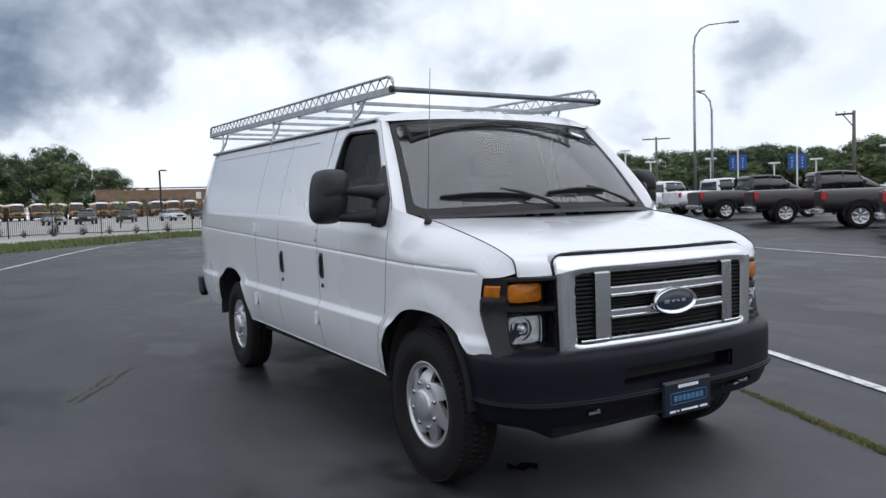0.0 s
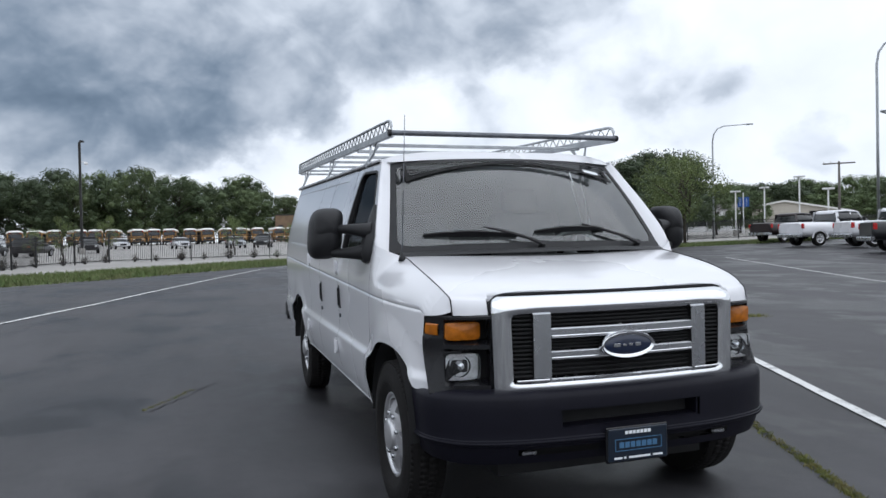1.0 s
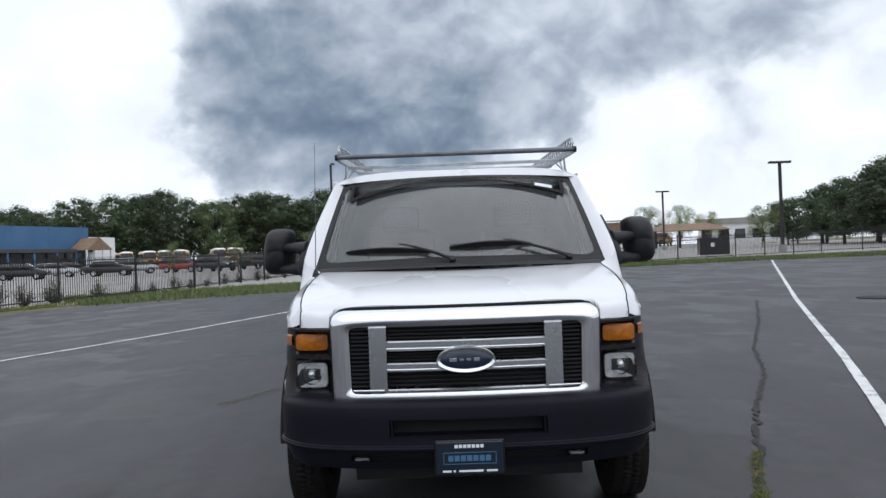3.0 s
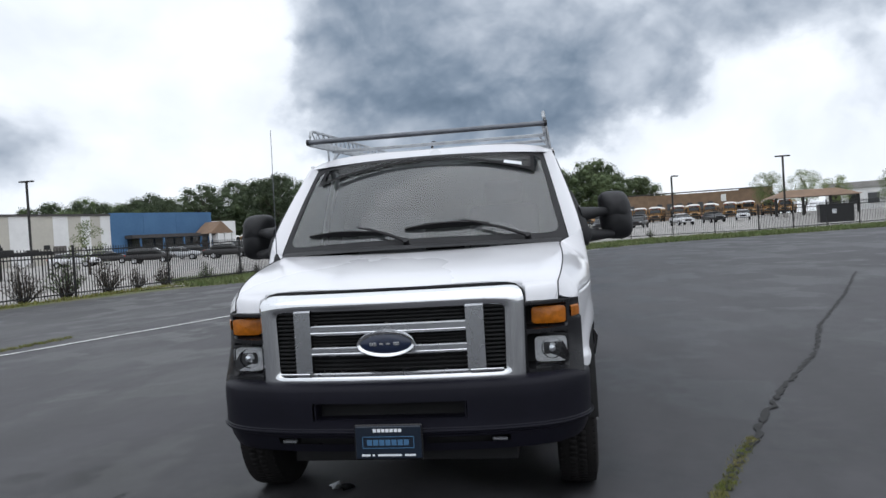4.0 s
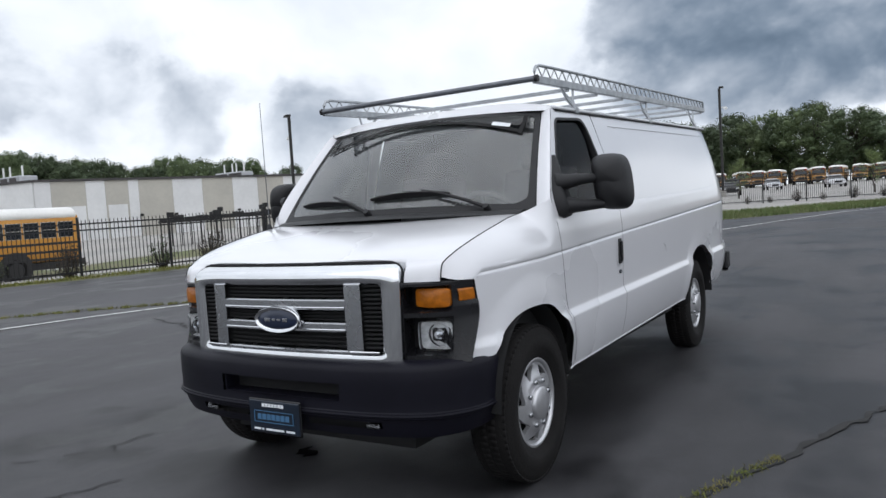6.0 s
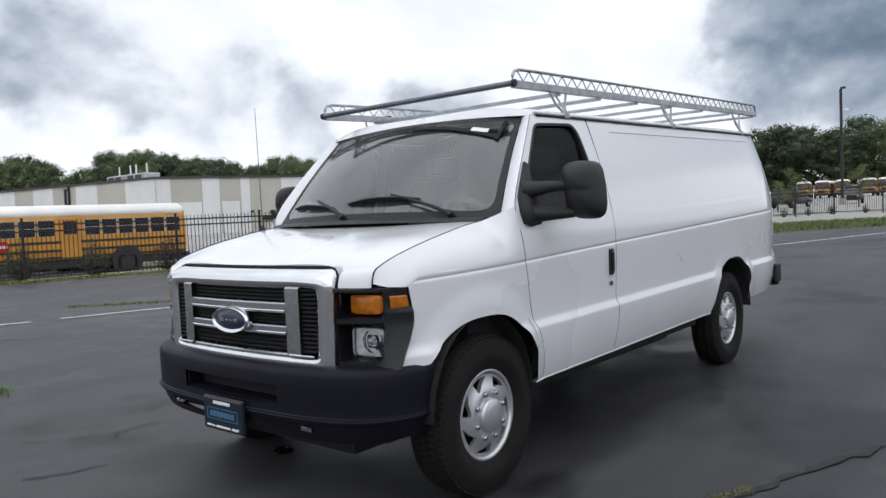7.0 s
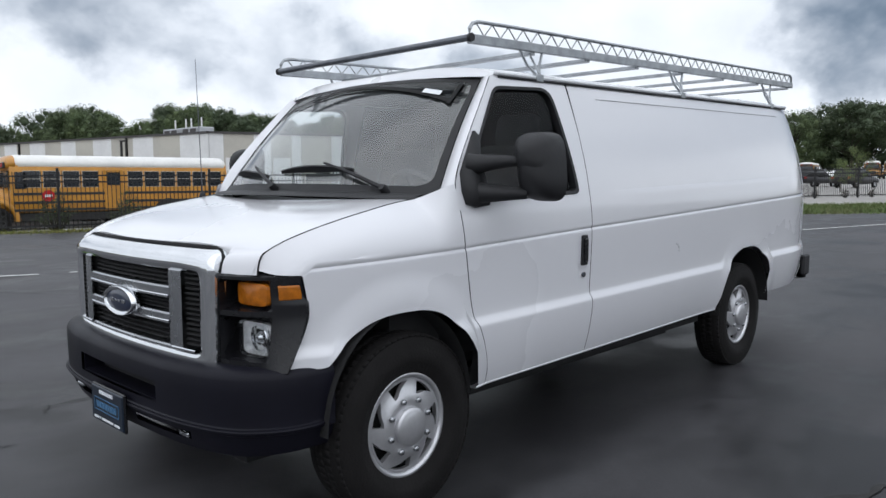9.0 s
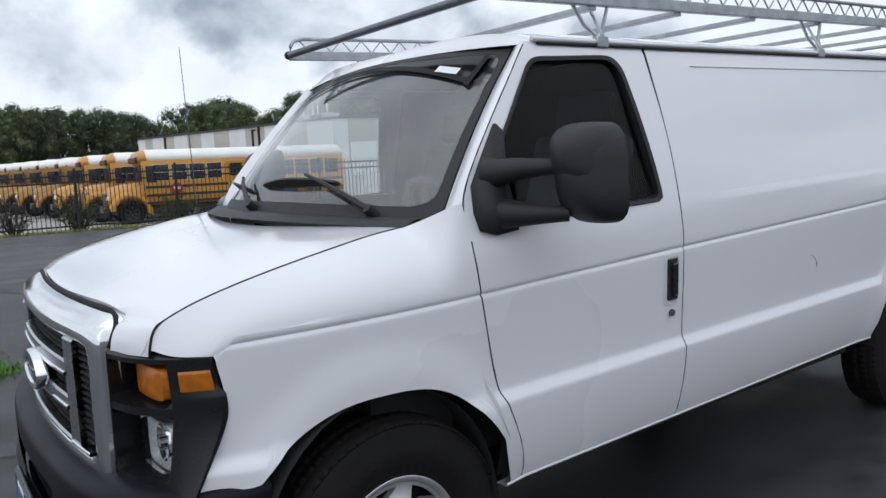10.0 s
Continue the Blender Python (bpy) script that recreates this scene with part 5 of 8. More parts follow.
# dealer plate with plain bars for its writing
plate = part("front_plate", boxed(-0.153, 0.153, -0.838, -0.826, 0.372, 0.522, bevel=0.004), "plate", van, "dark navy dealer plate")
part("plate_frame", (lambda b: (box(b, -0.160, 0.160, -0.832, -0.818, 0.365, 0.529, bevel=0.005), b)[1])(bmesh.new()), "gloss", plate, "black plate frame")
bm = bmesh.new()
for i in range(7):
    box(bm, -0.068 + i * 0.0195, -0.068 + i * 0.0195 + 0.015, -0.8405, -0.837, 0.495, 0.510)
tagged(part("plate_lettering", bm, "ink_white", plate, "row of white bars"), kind="stuff")
bm = bmesh.new()
for i in range(7):
    box(bm, -0.098 + i * 0.0285, -0.098 + i * 0.0285 + 0.023, -0.8405, -0.837, 0.434, 0.460)
for z in (0.420, 0.472):
    box(bm, -0.118, 0.118, -0.8405, -0.837, z, z + 0.003)
for x in (-0.120, 0.118):
    box(bm, x, x + 0.003, -0.8405, -0.837, 0.422, 0.473)
tagged(part("plate_lettering", bm, "ink_blue", plate, "row of light blue bars in an outline"), kind="stuff")
bm = bmesh.new()
for x0, x1 in ((-0.125, -0.085), (-0.075, -0.065), (-0.05, 0.06), (0.075, 0.125)):
    box(bm, x0, x1, -0.8405, -0.837, 0.384, 0.393)
tagged(part("plate_lettering", bm, "ink_white", plate, "row of small white bars"), kind="stuff")

# ---- wheels ----


def tyre_mesh(R=0.385, w=0.205):
    bm = bmesh.new()
    prof = [(0.212, -w * 0.36), (0.235, -w * 0.44), (0.29, -w * 0.5), (0.345, -w * 0.47), (0.372, -w * 0.41), (R - 0.002, -w * 0.36), (R, -w * 0.2), (R, w * 0.2), (R - 0.002, w * 0.36), (0.372, w * 0.41), (0.345, w * 0.47), (0.318, w * 0.488), (0.314, w * 0.497), (0.29, w * 0.5), (0.27, w * 0.497), (0.266, w * 0.486), (0.235, w * 0.44), (0.212, w * 0.36)]
    spin(bm, prof, 72)
    return mesh_of("tyre", bm, "rubber", True)


def tread_mesh(R=0.385, w=0.205):
    """The blocks of the tread, too small to pick apart."""
    bm = bmesh.new()
    for i in range(72):
        a = 2 * math.pi * (i + 0.5) / 72
        for lo, hi, sh in ((0.245, 0.43, 0.0), (0.02, 0.21, 0.5), (-0.21, -0.02, 0.0), (-0.43, -0.245, 0.5)):
            r0 = R - 0.006 if abs(lo) < 0.24 and abs(hi) < 0.24 else R - 0.014
            m = Matrix.Rotation(a + sh * 2 * math.pi / 72, 4, "X")
            box(bm, lo * w, hi * w, -0.0152, 0.0152, r0, R + 0.0008 - (0.007 if abs(lo + hi) > 0.5 else 0), m)
    return mesh_of("tread", bm, "rubber", True)


def cover_meshes():
    """The silver wheel cover: its dish with slanted slots, the rim ring, the domed cap, the nuts."""
    bm = bmesh.new()
    spin(bm, [(0.214, -0.02), (0.222, 0.0), (0.224, 0.012), (0.219, 0.020), (0.208, 0.021), (0.199, 0.010), (0.194, -0.02)], 64)
    rim = mesh_of("rim_ring", bm, "alloy", True)
    bm = bmesh.new()
    slots, cols = 7, 12
    radii = [(0.078, 0.030), (0.102, 0.031), (0.124, 0.029), (0.136, 0.023), (0.160, 0.016), (0.186, 0.008), (0.197, 0.009)]
    g = []
    for r, a in radii:
        wide = 0.08 + 0.52 * max(0.0, min(1.0, (r - 0.134) / 0.052))
        ring = []
        for i in range(slots * cols):
            k, j = divmod(i, cols)
            t = wide * j / 4 if j <= 4 else wide + (2 * math.pi / slots - wide) * (j - 4) / (cols - 4)
            t = -2 * math.pi * k / slots - t
            ring.append(bm.verts.new((a, r * math.cos(t), r * math.sin(t))))
        g.append(ring)
    n = slots * cols
    for j in range(len(radii) - 1):
        for i in range(n):
            if j in (3, 4) and i % cols < 4:
                continue
            bm.faces.new((g[j][i], g[j][(i + 1) % n], g[j + 1][(i + 1) % n], g[j + 1][i]))
    bmesh.ops.recalc_face_normals(bm, faces=bm.faces[:])
    res = bmesh.ops.extrude_edge_only(bm, edges=[e for e in bm.edges if e.is_boundary])
    for v in res["geom"]:
        if isinstance(v, bmesh.types.BMVert):
            v.co.x -= 0.022
    dish = mesh_of("wheel_dish", bm, "alloy", True)
    dish.set_sharp_from_angle(angle=radians(30))
    bm = bmesh.new()
    spin(bm, [(0.083, 0.026), (0.082, 0.044), (0.076, 0.052), (0.066, 0.053), (0.060, 0.056), (0.035, 0.060), (0.0005, 0.062)], 32)
    cap = mesh_of("hub_cap", bm, "alloy", True)
    bm = bmesh.new()
    spin(bm, [(0.0135, 0.0), (0.0135, 0.013), (0.010, 0.017), (0.0005, 0.018)], 10)
    nut = mesh_of("wheel_nut", bm, "dull_chrome", True)
    bm = bmesh.new()
    spin(bm, [(0.212, -0.09), (0.205, -0.05), (0.0005, -0.045)], 32)
    back = mesh_of("wheel_back", bm, "void", True)
    return rim, dish, cap, nut, back


TYRE, TREAD, COVER = tyre_mesh(), tread_mesh(), cover_meshes()
for sx in (-1, 1):
    for y, face in ((0.018, 0.905), (3.505, 0.880)):
        wheel = new("wheel")
        wheel.parent = van
        wheel.matrix_basis = Matrix.Translation((sx * face, y, 0.381)) @ (Matrix.Rotation(math.pi, 4, "Z") if sx < 0 else Matrix())
        share("tyre", TYRE, wheel, Matrix.Translation((-0.058, 0, 0)))
        tagged(share("tread", TREAD, wheel, Matrix.Translation((-0.058, 0, 0))), kind="stuff")
        turn = Matrix.Rotation(0.3 + y, 4, "X")
        for nm, me in zip(("rim_ring", "wheel_dish", "hub_cap", "wheel_back"), (COVER[0], COVER[1], COVER[2], COVER[4])):
            share(nm, me, wheel, turn)
        for k in range(8):
            a = 2 * math.pi * k / 8
            share("wheel_nut", COVER[3], wheel, turn @ Matrix.Translation((0.026, 0.111 * math.cos(a), 0.111 * math.sin(a))))

# ---- underside, tail, cabin ----
part("engine_bay", boxed(-0.74, 0.74, -0.56, 0.0, 0.6, 1.02), "void", van, "dark engine bay under the hood")
bm = bmesh.new()
box(bm, -0.50, 0.50, -0.62, 4.65, 0.42, 0.60)
box(bm, -0.84, 0.84, 0.50, 2.95, 0.40, 0.52)
# unseen low boxes, added to keep light off the ground beneath
box(bm, -0.58, 0.58, 0.45, 3.0, 0.27, 0.42)
box(bm, -0.56, 0.56, -0.52, 0.45, 0.27, 0.42)
box(bm, -0.55, 0.55, 3.9, 4.6, 0.34, 0.5)
box(bm, -0.80, 0.80, 3.95, 4.70, 0.46, 0.56)
for s in (-1, 1):
    box(bm, s * 0.45 - 0.04, s * 0.45 + 0.04, -0.6, 4.7, 0.36, 0.46)
part("underbody", bm, "void", van, "dark underside and frame rails, with low boxes added to block light")
# two more unseen blocks, added to deepen the shade under the van
part("front_crossmember", boxed(-0.56, 0.56, -0.30, 0.34, 0.24, 0.44, bevel=0.05), "void", van, "unseen dark block in place of suspension and crossmember, added to block light")
part("fuel_tank", boxed(-0.45, 0.30, 1.5, 2.9, 0.27, 0.44, bevel=0.05), "void", van, "unseen dark block in place of a fuel tank, added to block light")
bm = bmesh.new()
rod(bm, (-0.82, 0, 0.38), (0.82, 0, 0.38), 0.05)
part("front_axle", bm, "black", van, smooth=True, auto=40)
bm = bmesh.new()
spin(bm, [(0.01, -0.82), (0.06, -0.81), (0.06, -0.16), (0.12, -0.08), (0.15, 0), (0.12, 0.08), (0.06, 0.16), (0.06, 0.81), (0.01, 0.82)], 16, "X", None, Matrix.Translation((0, 3.505, 0.38)))
part("rear_axle", bm, "black", van, smooth=True, auto=40)
bm = bmesh.new()
pipe(bm, [(0.50, 2.2, 0.36), (0.54, 3.0, 0.40), (0.60, 4.2, 0.45), (0.62, 4.7, 0.45)], 0.032)
part("exhaust_pipe", bm, "black", van, smooth=True, auto=40)
part("tail_panel", sheet(lambda u, z: rake((u * (X(tail_y(z) - 0.02, z) - 0.001), tail_y(z) + 0.05 * (1 - abs(u) ** 6), z)), steps(-1, 1, 24), steps(0.46, 1.89, 20), MID), "white", van, smooth=True)
bm = sheet(lambda u, k: Vector((u * 0.93, [4.84, 4.98, 4.99, 4.96, 4.84][int(k)] - 0.06 * abs(u) ** 5, [0.72, 0.72, 0.62, 0.53, 0.53][int(k)])), steps(-1, 1, 24), [0, 1, 2, 3, 4], MID)
part("rear_bumper", bm, "black", van, "black rear step bumper", smooth=True, auto=35)
for s in (-1, 1):
    bm = bmesh.new()
    box(bm, s * 0.92 - 0.02, s * 0.92 + 0.02, 4.82, 4.97, 0.55, 0.73, bevel=0.015)
    part("bumper_end", bm, "black", van)
    part("tail_lamp", boxed(s * 0.82 - 0.05, s * 0.82 + 0.05, 4.85, 4.885, 0.95, 1.30, bevel=0.005), "red", van, "red tail lamp")
# cabin shade is put into the near-black of partition, floor and firewall
part("bulkhead", sheet(lambda u, z: rake((u * (X(1.6, max(0.5, z)) - 0.06), 1.62, z)), [-1, -0.5, 0, 0.5, 1], steps(0.5, 1.90, 14), (0, 3, 1)), "void", van, "partition behind the seats, near-black for the shade of the cabin")
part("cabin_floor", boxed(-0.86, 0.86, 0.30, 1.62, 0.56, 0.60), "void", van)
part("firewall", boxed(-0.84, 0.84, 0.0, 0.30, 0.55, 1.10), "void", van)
part("headliner", sheet(lambda u, y: rake((u * 0.74, y, roof_z(u * 0.74, y) - 0.045)), steps(-1, 1, 12), steps(0.78, 1.62, 5), (0, 1.2, 3)), "cloth", van, smooth=True)
part("dashboard", sheet(lambda u, t: rake(Vector((u * 0.82, screen(u * 0.9, 0).y + 0.03 + [0, 0.16, 0.36, 0.42, 0.43, 0.40][int(t)], [1.285, 1.30, 1.285, 1.25, 1.12, 0.85][int(t)]))), steps(-1, 1, 24), list(range(6)), (0, 1.2, 0.5)), "dash", van, "grey dashboard", smooth=True)
for sx in (-1, 1):
    seat = part("seat", boxed(sx * 0.42 - 0.25, sx * 0.42 + 0.25, 0.75, 1.28, 0.86, 1.02, bevel=0.05, seg=3), "cloth", van, "dark grey cloth seat", smooth=True)
    bm = bmesh.new()
    box(bm, -0.25, 0.25, -0.07, 0.07, 0, 0.62, Matrix.Translation((sx * 0.42, 1.26, 0.98)) @ Matrix.Rotation(radians(-14), 4, "X"), bevel=0.05, seg=3)
    part("backrest", bm, "cloth", seat, smooth=True)
    bm = bmesh.new()
    box(bm, -0.14, 0.14, -0.05, 0.05, 0.62, 0.80, Matrix.Translation((sx * 0.42, 1.27, 0.98)) @ Matrix.Rotation(radians(-12), 4, "X"), bevel=0.04, seg=3)
    part("headrest", bm, "cloth", seat, smooth=True)
bm = bmesh.new()
m = Matrix.Translation((0.42, 0.62, 1.27)) @ Matrix.Rotation(radians(-58), 4, "X")
ring = [m @ Vector((0.19 * math.cos(a), 0.19 * math.sin(a), 0)) for a in steps(0, 2 * math.pi, 36)]
pipe(bm, ring, 0.016, 8)
for a in (0.2, 2.9, 4.7):
    rod(bm, m @ Vector((0, 0, -0.02)), m @ Vector((0.18 * math.cos(a), 0.18 * math.sin(a), 0)), 0.02, 0.014)
rod(bm, m @ Vector((0, 0, -0.3)), m @ Vector((0, 0, 0)), 0.035, 0.06, 12)
part("steering_wheel", bm, "dash", van, "grey steering wheel", smooth=True, auto=50)

# ---- door mirrors ----
for sx in (-1, 1):
    bm = bmesh.new()
    tri = [(0.345, 1.285), (0.330, 1.34), (0.335, 1.42), (0.40, 1.51), (0.475, 1.605), (0.50, 1.58), (0.475, 1.42), (0.49, 1.275), (0.40, 1.268)]
    front = [bm.verts.new(rake((sx * (X(y, z) + 0.016), y, z))) for y, z in tri]
    back = [bm.verts.new(rake((sx * (X(y, z) - 0.005), y, z))) for y, z in tri]
    cy, cz = sum(p[0] for p in tri) / len(tri), sum(p[1] for p in tri) / len(tri)
    rise = [bm.verts.new(rake((sx * (X(y, z) + 0.044), cy + (y - cy) * 0.62, cz + (z - cz) * 0.66))) for y, z in tri]
    bm.faces.new(rise)
    for i in range(len(tri)):
        k = (i + 1) % len(tri)
        bm.faces.new((front[i], front[k], back[k], back[i]))
        bm.faces.new((rise[i], rise[k], front[k], front[i]))
    bmesh.ops.recalc_face_normals(bm, faces=bm.faces[:])
    mirror = part("door_mirror", bm, "black", van, "large black towing mirror", smooth=True, auto=50)
    bm = bmesh.new()
    for z, r0, r1, dz in ((1.458, 0.050, 0.021, 0.012), (1.335, 0.056, 0.024, -0.004)):
        pts = [(0.93, 0.40, z), (0.965, 0.415, z), (0.995, 0.435, z + dz * 0.4), (1.03, 0.462, z + dz * 0.8), (1.07, 0.497, z + dz), (1.13, 0.548, z + dz)]
        pipe(bm, [(sx * x, y, q) for x, y, q in pts], r0, 14, r_end=r1)
    part("mirror_arm", bm, "black", mirror, smooth=True, auto=60)

    def head(a, t, h=0.146, w=0.098, dx=0.0, dz=0.0):
        """A rounded shell, domed to the front and flat at the glass."""
        c, q = math.cos(a), math.sin(a)
        p = 3.4
        k = (abs(c) ** p + abs(q) ** p) ** (-1 / p)
        f = math.sqrt(max(0.0, 1 - t**2.6)) if t > 0 else 1.0
        lean = 0.012 * q * k * f
        return Vector((sx * (1.160 + dx - lean + w * k * c * f), 0.645 - 0.150 * t, 1.442 + dz + h * k * q * f + 0.004 * t))

    rows = [-0.12, 0, 0.2, 0.4, 0.6, 0.75, 0.86, 0.94, 0.985, 1.0]
    bm = sheet(head, steps(0, 2 * math.pi, 40), rows, (sx * 1.157, 0.62, 1.447))
    bmesh.ops.remove_doubles(bm, verts=bm.verts[:], dist=0.0008)
    shell = part("mirror_head", bm, "black", mirror, smooth=True, auto=60)
    # the upper half carries a second, slightly proud shell
    cap = lambda a, t: head(a, t, 0.104, 0.092, -0.006, 0.050) + Vector((0, -0.012 if t >= 0 else 0.012, 0))
    bm = sheet(cap, steps(0, 2 * math.pi, 40), rows, (sx * 1.157, 0.62, 1.497))
    bmesh.ops.remove_doubles(bm, verts=bm.verts[:], dist=0.0008)
    part("mirror_cap", bm, "black", shell, smooth=True, auto=60)
    part("mirror_glass", boxed(sx * 1.157 - 0.074, sx * 1.157 + 0.074, 0.652, 0.658, 1.330, 1.562, bevel=0.002), "chrome", mirror, "mirror glass")

# ---- door handles, hinges, keyholes ----


def door_handle(sx, y, z):
    bm = bmesh.new()
    x = X(y, z)
    ring = rounded([(-0.046, -0.095, 0.03), (-0.046, 0.095, 0.03), (0.046, 0.095, 0.03), (0.046, -0.095, 0.03)], 5)
    a = [bm.verts.new(rake((sx * (X(y + p, z + q) + 0.003), y + p, z + q))) for p, q in ring]
    b = [bm.verts.new(rake((sx * (X(y + p * 0.8, z + q * 0.88) + 0.004), y + p * 0.8, z + q * 0.88))) for p, q in ring]
    for i in range(len(ring)):
        bm.faces.new((a[i], a[(i + 1) % len(ring)], b[(i + 1) % len(ring)], b[i]))
    bmesh.ops.recalc_face_normals(bm, faces=bm.faces[:])
    h = part("door_handle", bm, "white", van, "black pull handle in a white recess", smooth=True)
    bm = bmesh.new()
    box(bm, -0.004, 0.006, -0.028, 0.028, -0.078, 0.078, Matrix.Translation(rake((sx * (x + 0.002), y, z))) , bevel=0.003)
    part("handle_cup", bm, "black", h)
    bm = bmesh.new()
    box(bm, -0.008, 0.012, -0.012, 0.018, -0.062, 0.062, Matrix.Translation(rake((sx * (x + 0.008), y, z))), bevel=0.006)
    part("handle_grip", bm, "gloss", h)
    bm = bmesh.new()
    rod(bm, rake((sx * (x - 0.004), y, z - 0.125)), rake((sx * (x + 0.006), y, z - 0.125)), 0.013, n=14)
    part("keyhole", bm, "tube", h, smooth=False)


door_handle(1, 1.262, 1.008)
door_handle(-1, 1.262, 1.008)
door_handle(-1, 2.05, 0.985)
for y, z in ((2.68, 1.20), (2.68, 0.67), (1.352, 1.20), (1.352, 0.67)):
    bm = bmesh.new()
    m = Matrix.Translation(rake((-(X(y, z) + 0.008), y, z)))
    box(bm, -0.010, 0.010, -0.022, 0.022, -0.038, 0.038, m, bevel=0.005)
    rod(bm, m @ Vector((-0.006, 0.0, -0.05)), m @ Vector((-0.006, 0.0, 0.05)), 0.009)
    part("door_hinge", bm, "white", van)
fade = lambda y: max(0.0, min(1.0, (y - 1.52) / 0.35, (4.34 - y) / 0.3))
unraked_z = lambda y: 1.318 + 0.0285 * (y - 1.55) - (rake((0, y, 1.3))[2] - 1.3)
# fuel flap outline and side mouldings
bm = bmesh.new()
ringf = [rake((X(2.295 + 0.07 * math.cos(a), 0.895 + 0.07 * math.sin(a)) + 0.0005, 2.295 + 0.07 * math.cos(a), 0.895 + 0.07 * math.sin(a))) for a in steps(0.15, 1.6, 14)]
pipe(bm, ringf, 0.0012, 5)
part("fuel_flap", bm, "dull_chrome", van, "bent edge of a small round flap")
for sx in (-1, 1):
    bm = bmesh.new()
    pipe(bm, [rake((sx * (X(y, 1.80) + 0.001), y, 1.80 + 0.004)) for y in steps(1.6, 4.35, 30)], 0.0025, 5)
    part("side_swage", bm, "white", van, smooth=True)
    bm = bmesh.new()
    for y in steps(1.52, 4.34, 40):
        q = unraked_z(y)
        pts = [bm.verts.new(rake((sx * (X(y, q + dz) + lift), y, q + dz))) for dz, lift in ((-0.060, 0.0003), (-0.025, 0.0003 + 0.0012 * fade(y)), (0.004, 0.0003 + 0.0026 * fade(y)), (0.012, 0.0003))]
        if y > 1.53:
            for a in range(3):
                bm.faces.new((prev[a], prev[a + 1], pts[a + 1], pts[a]) if sx > 0 else (prev[a], pts[a], pts[a + 1], prev[a + 1]))
        prev = pts
    part("side_crease", bm, "white", van, smooth=True)

# ---- ladder rack ----
rack = thing("ladder_rack", "galvanised steel ladder rack with trussed side rails on a van roof", "roof rack", at=WIDER)
rail_z = lambda y: 2.045 + 0.0355 * (y - 0.6)
Y0, Y1, RX = 0.60, 4.88, 0.755
for sx in (-1, 1):
    bm = bmesh.new()
    m0 = Vector((sx * RX, Y0, rail_z(Y0)))
    d = Vector((0, Y1 - Y0, rail_z(Y1) - rail_z(Y0)))
    box(bm, -0.014, 0.014, 0, d.length, -0.022, 0.022, Matrix.Translation(m0) @ d.to_track_quat("Y", "Z").to_matrix().to_4x4(), bevel=0.004)
    rail = part("side_rail", bm, "galv", rack)
    bm = bmesh.new()
    top = [(sx * RX, Y0 + 0.005, rail_z(Y0) + 0.01), (sx * RX, Y0 + 0.005, rail_z(Y0) + 0.045), (sx * RX, Y0 + 0.025, rail_z(Y0) + 0.072), (sx * RX, Y0 + 0.07, rail_z(Y0) + 0.085)]
    top += [(sx * RX, y, rail_z(y) + 0.085) for y in steps(Y0 + 0.3, Y1 - 0.15, 10)]
    top += [(sx * RX, Y1 - 0.05, rail_z(Y1) + 0.084), (sx * RX, Y1 - 0.012, rail_z(Y1) + 0.068), (sx * RX, Y1 - 0.006, rail_z(Y1))]
    pipe(bm, top, 0.0095, 8)
    part("top_tube", bm, "galv", rack, smooth=True)
    bm = bmesh.new()
    k = 34
    zig = [(sx * RX, y, rail_z(y) + (0.020 if i % 2 else 0.080)) for i, y in enumerate(steps(Y0 + 0.05, Y1 - 0.05, k * 2))]
    pipe(bm, zig, 0.004, 5)
    part("truss", bm, "galv", rack, smooth=True)
    for y in (1.09, 2.70, 4.30):
        bm = bmesh.new()
        foot = rake((sx * 0.795, y, 1.89))
        for dy in (-0.10, 0.09):
            zt = rail_z(y + dy) - 0.02
            pipe(bm, [(sx * RX, y + dy, zt), (sx * (RX + 0.012), y + dy * 0.55, (zt + foot.z) / 2 - 0.005), (foot.x, y + dy * 0.12, foot.z + 0.012)], 0.0075, 6)
        pipe(bm, [(sx * (RX - 0.05), y + 0.05, rail_z(y) - 0.02), (foot.x, y + 0.01, foot.z + 0.02)], 0.006, 6)
        box(bm, foot.x - 0.014, foot.x + 0.016, y - 0.032, y + 0.032, foot.z - 0.024, foot.z + 0.016, bevel=0.004)
        part("rack_foot", bm, "galv", rack, smooth=True, auto=40)
bm = bmesh.new()
rod(bm, (-RX - 0.005, Y0, rail_z(Y0) + 0.004), (RX + 0.005, Y0, rail_z(Y0) + 0.004), 0.0165, n=14)
front_tube = part("front_tube", bm, "tube", rack, "dark round front tube", smooth=True, auto=40)
for s in (-1, 1):
    bm = bmesh.new()
    rod(bm, (s * (RX + 0.004), Y0, rail_z(Y0) + 0.004), (s * (RX + 0.022), Y0, rail_z(Y0) + 0.004), 0.020, n=14)
    part("end_cap", bm, "black", front_tube, "black rubber end cap")
for y in (1.10, 1.62, 2.18, 2.76, 3.45, 4.12, 4.80):
    z = rail_z(y) - 0.028
    part("cross_bar", boxed(-RX, RX, y - 0.022, y + 0.022, z - 0.008, z + 0.012, bevel=0.003), "galv", rack)

# ---- fence round the lot ----
FENCE = [(-25.0, -9.0), (-20.6, 0.0), (-19.8, 3.0), (-18.7, 5.4), (-17.7, 9.4), (-16.9, 11.9), (-15.9, 15.0), (-15.1, 18.0), (-14.2, 22.3), (-13.2, 26.5), (-12.3, 31.0), (-11.5, 36.0), (-10.2, 41.0), (-7.0, 45.0), (0.0, 47.5), (8.0, 46.5), (13.0, 45.0), (20.0, 48.0), (27.0, 50.0), (33.0, 50.0), (38.0, 50.0), (46.0, 50.0), (58.0, 51.0), (74.0, 51.0)]
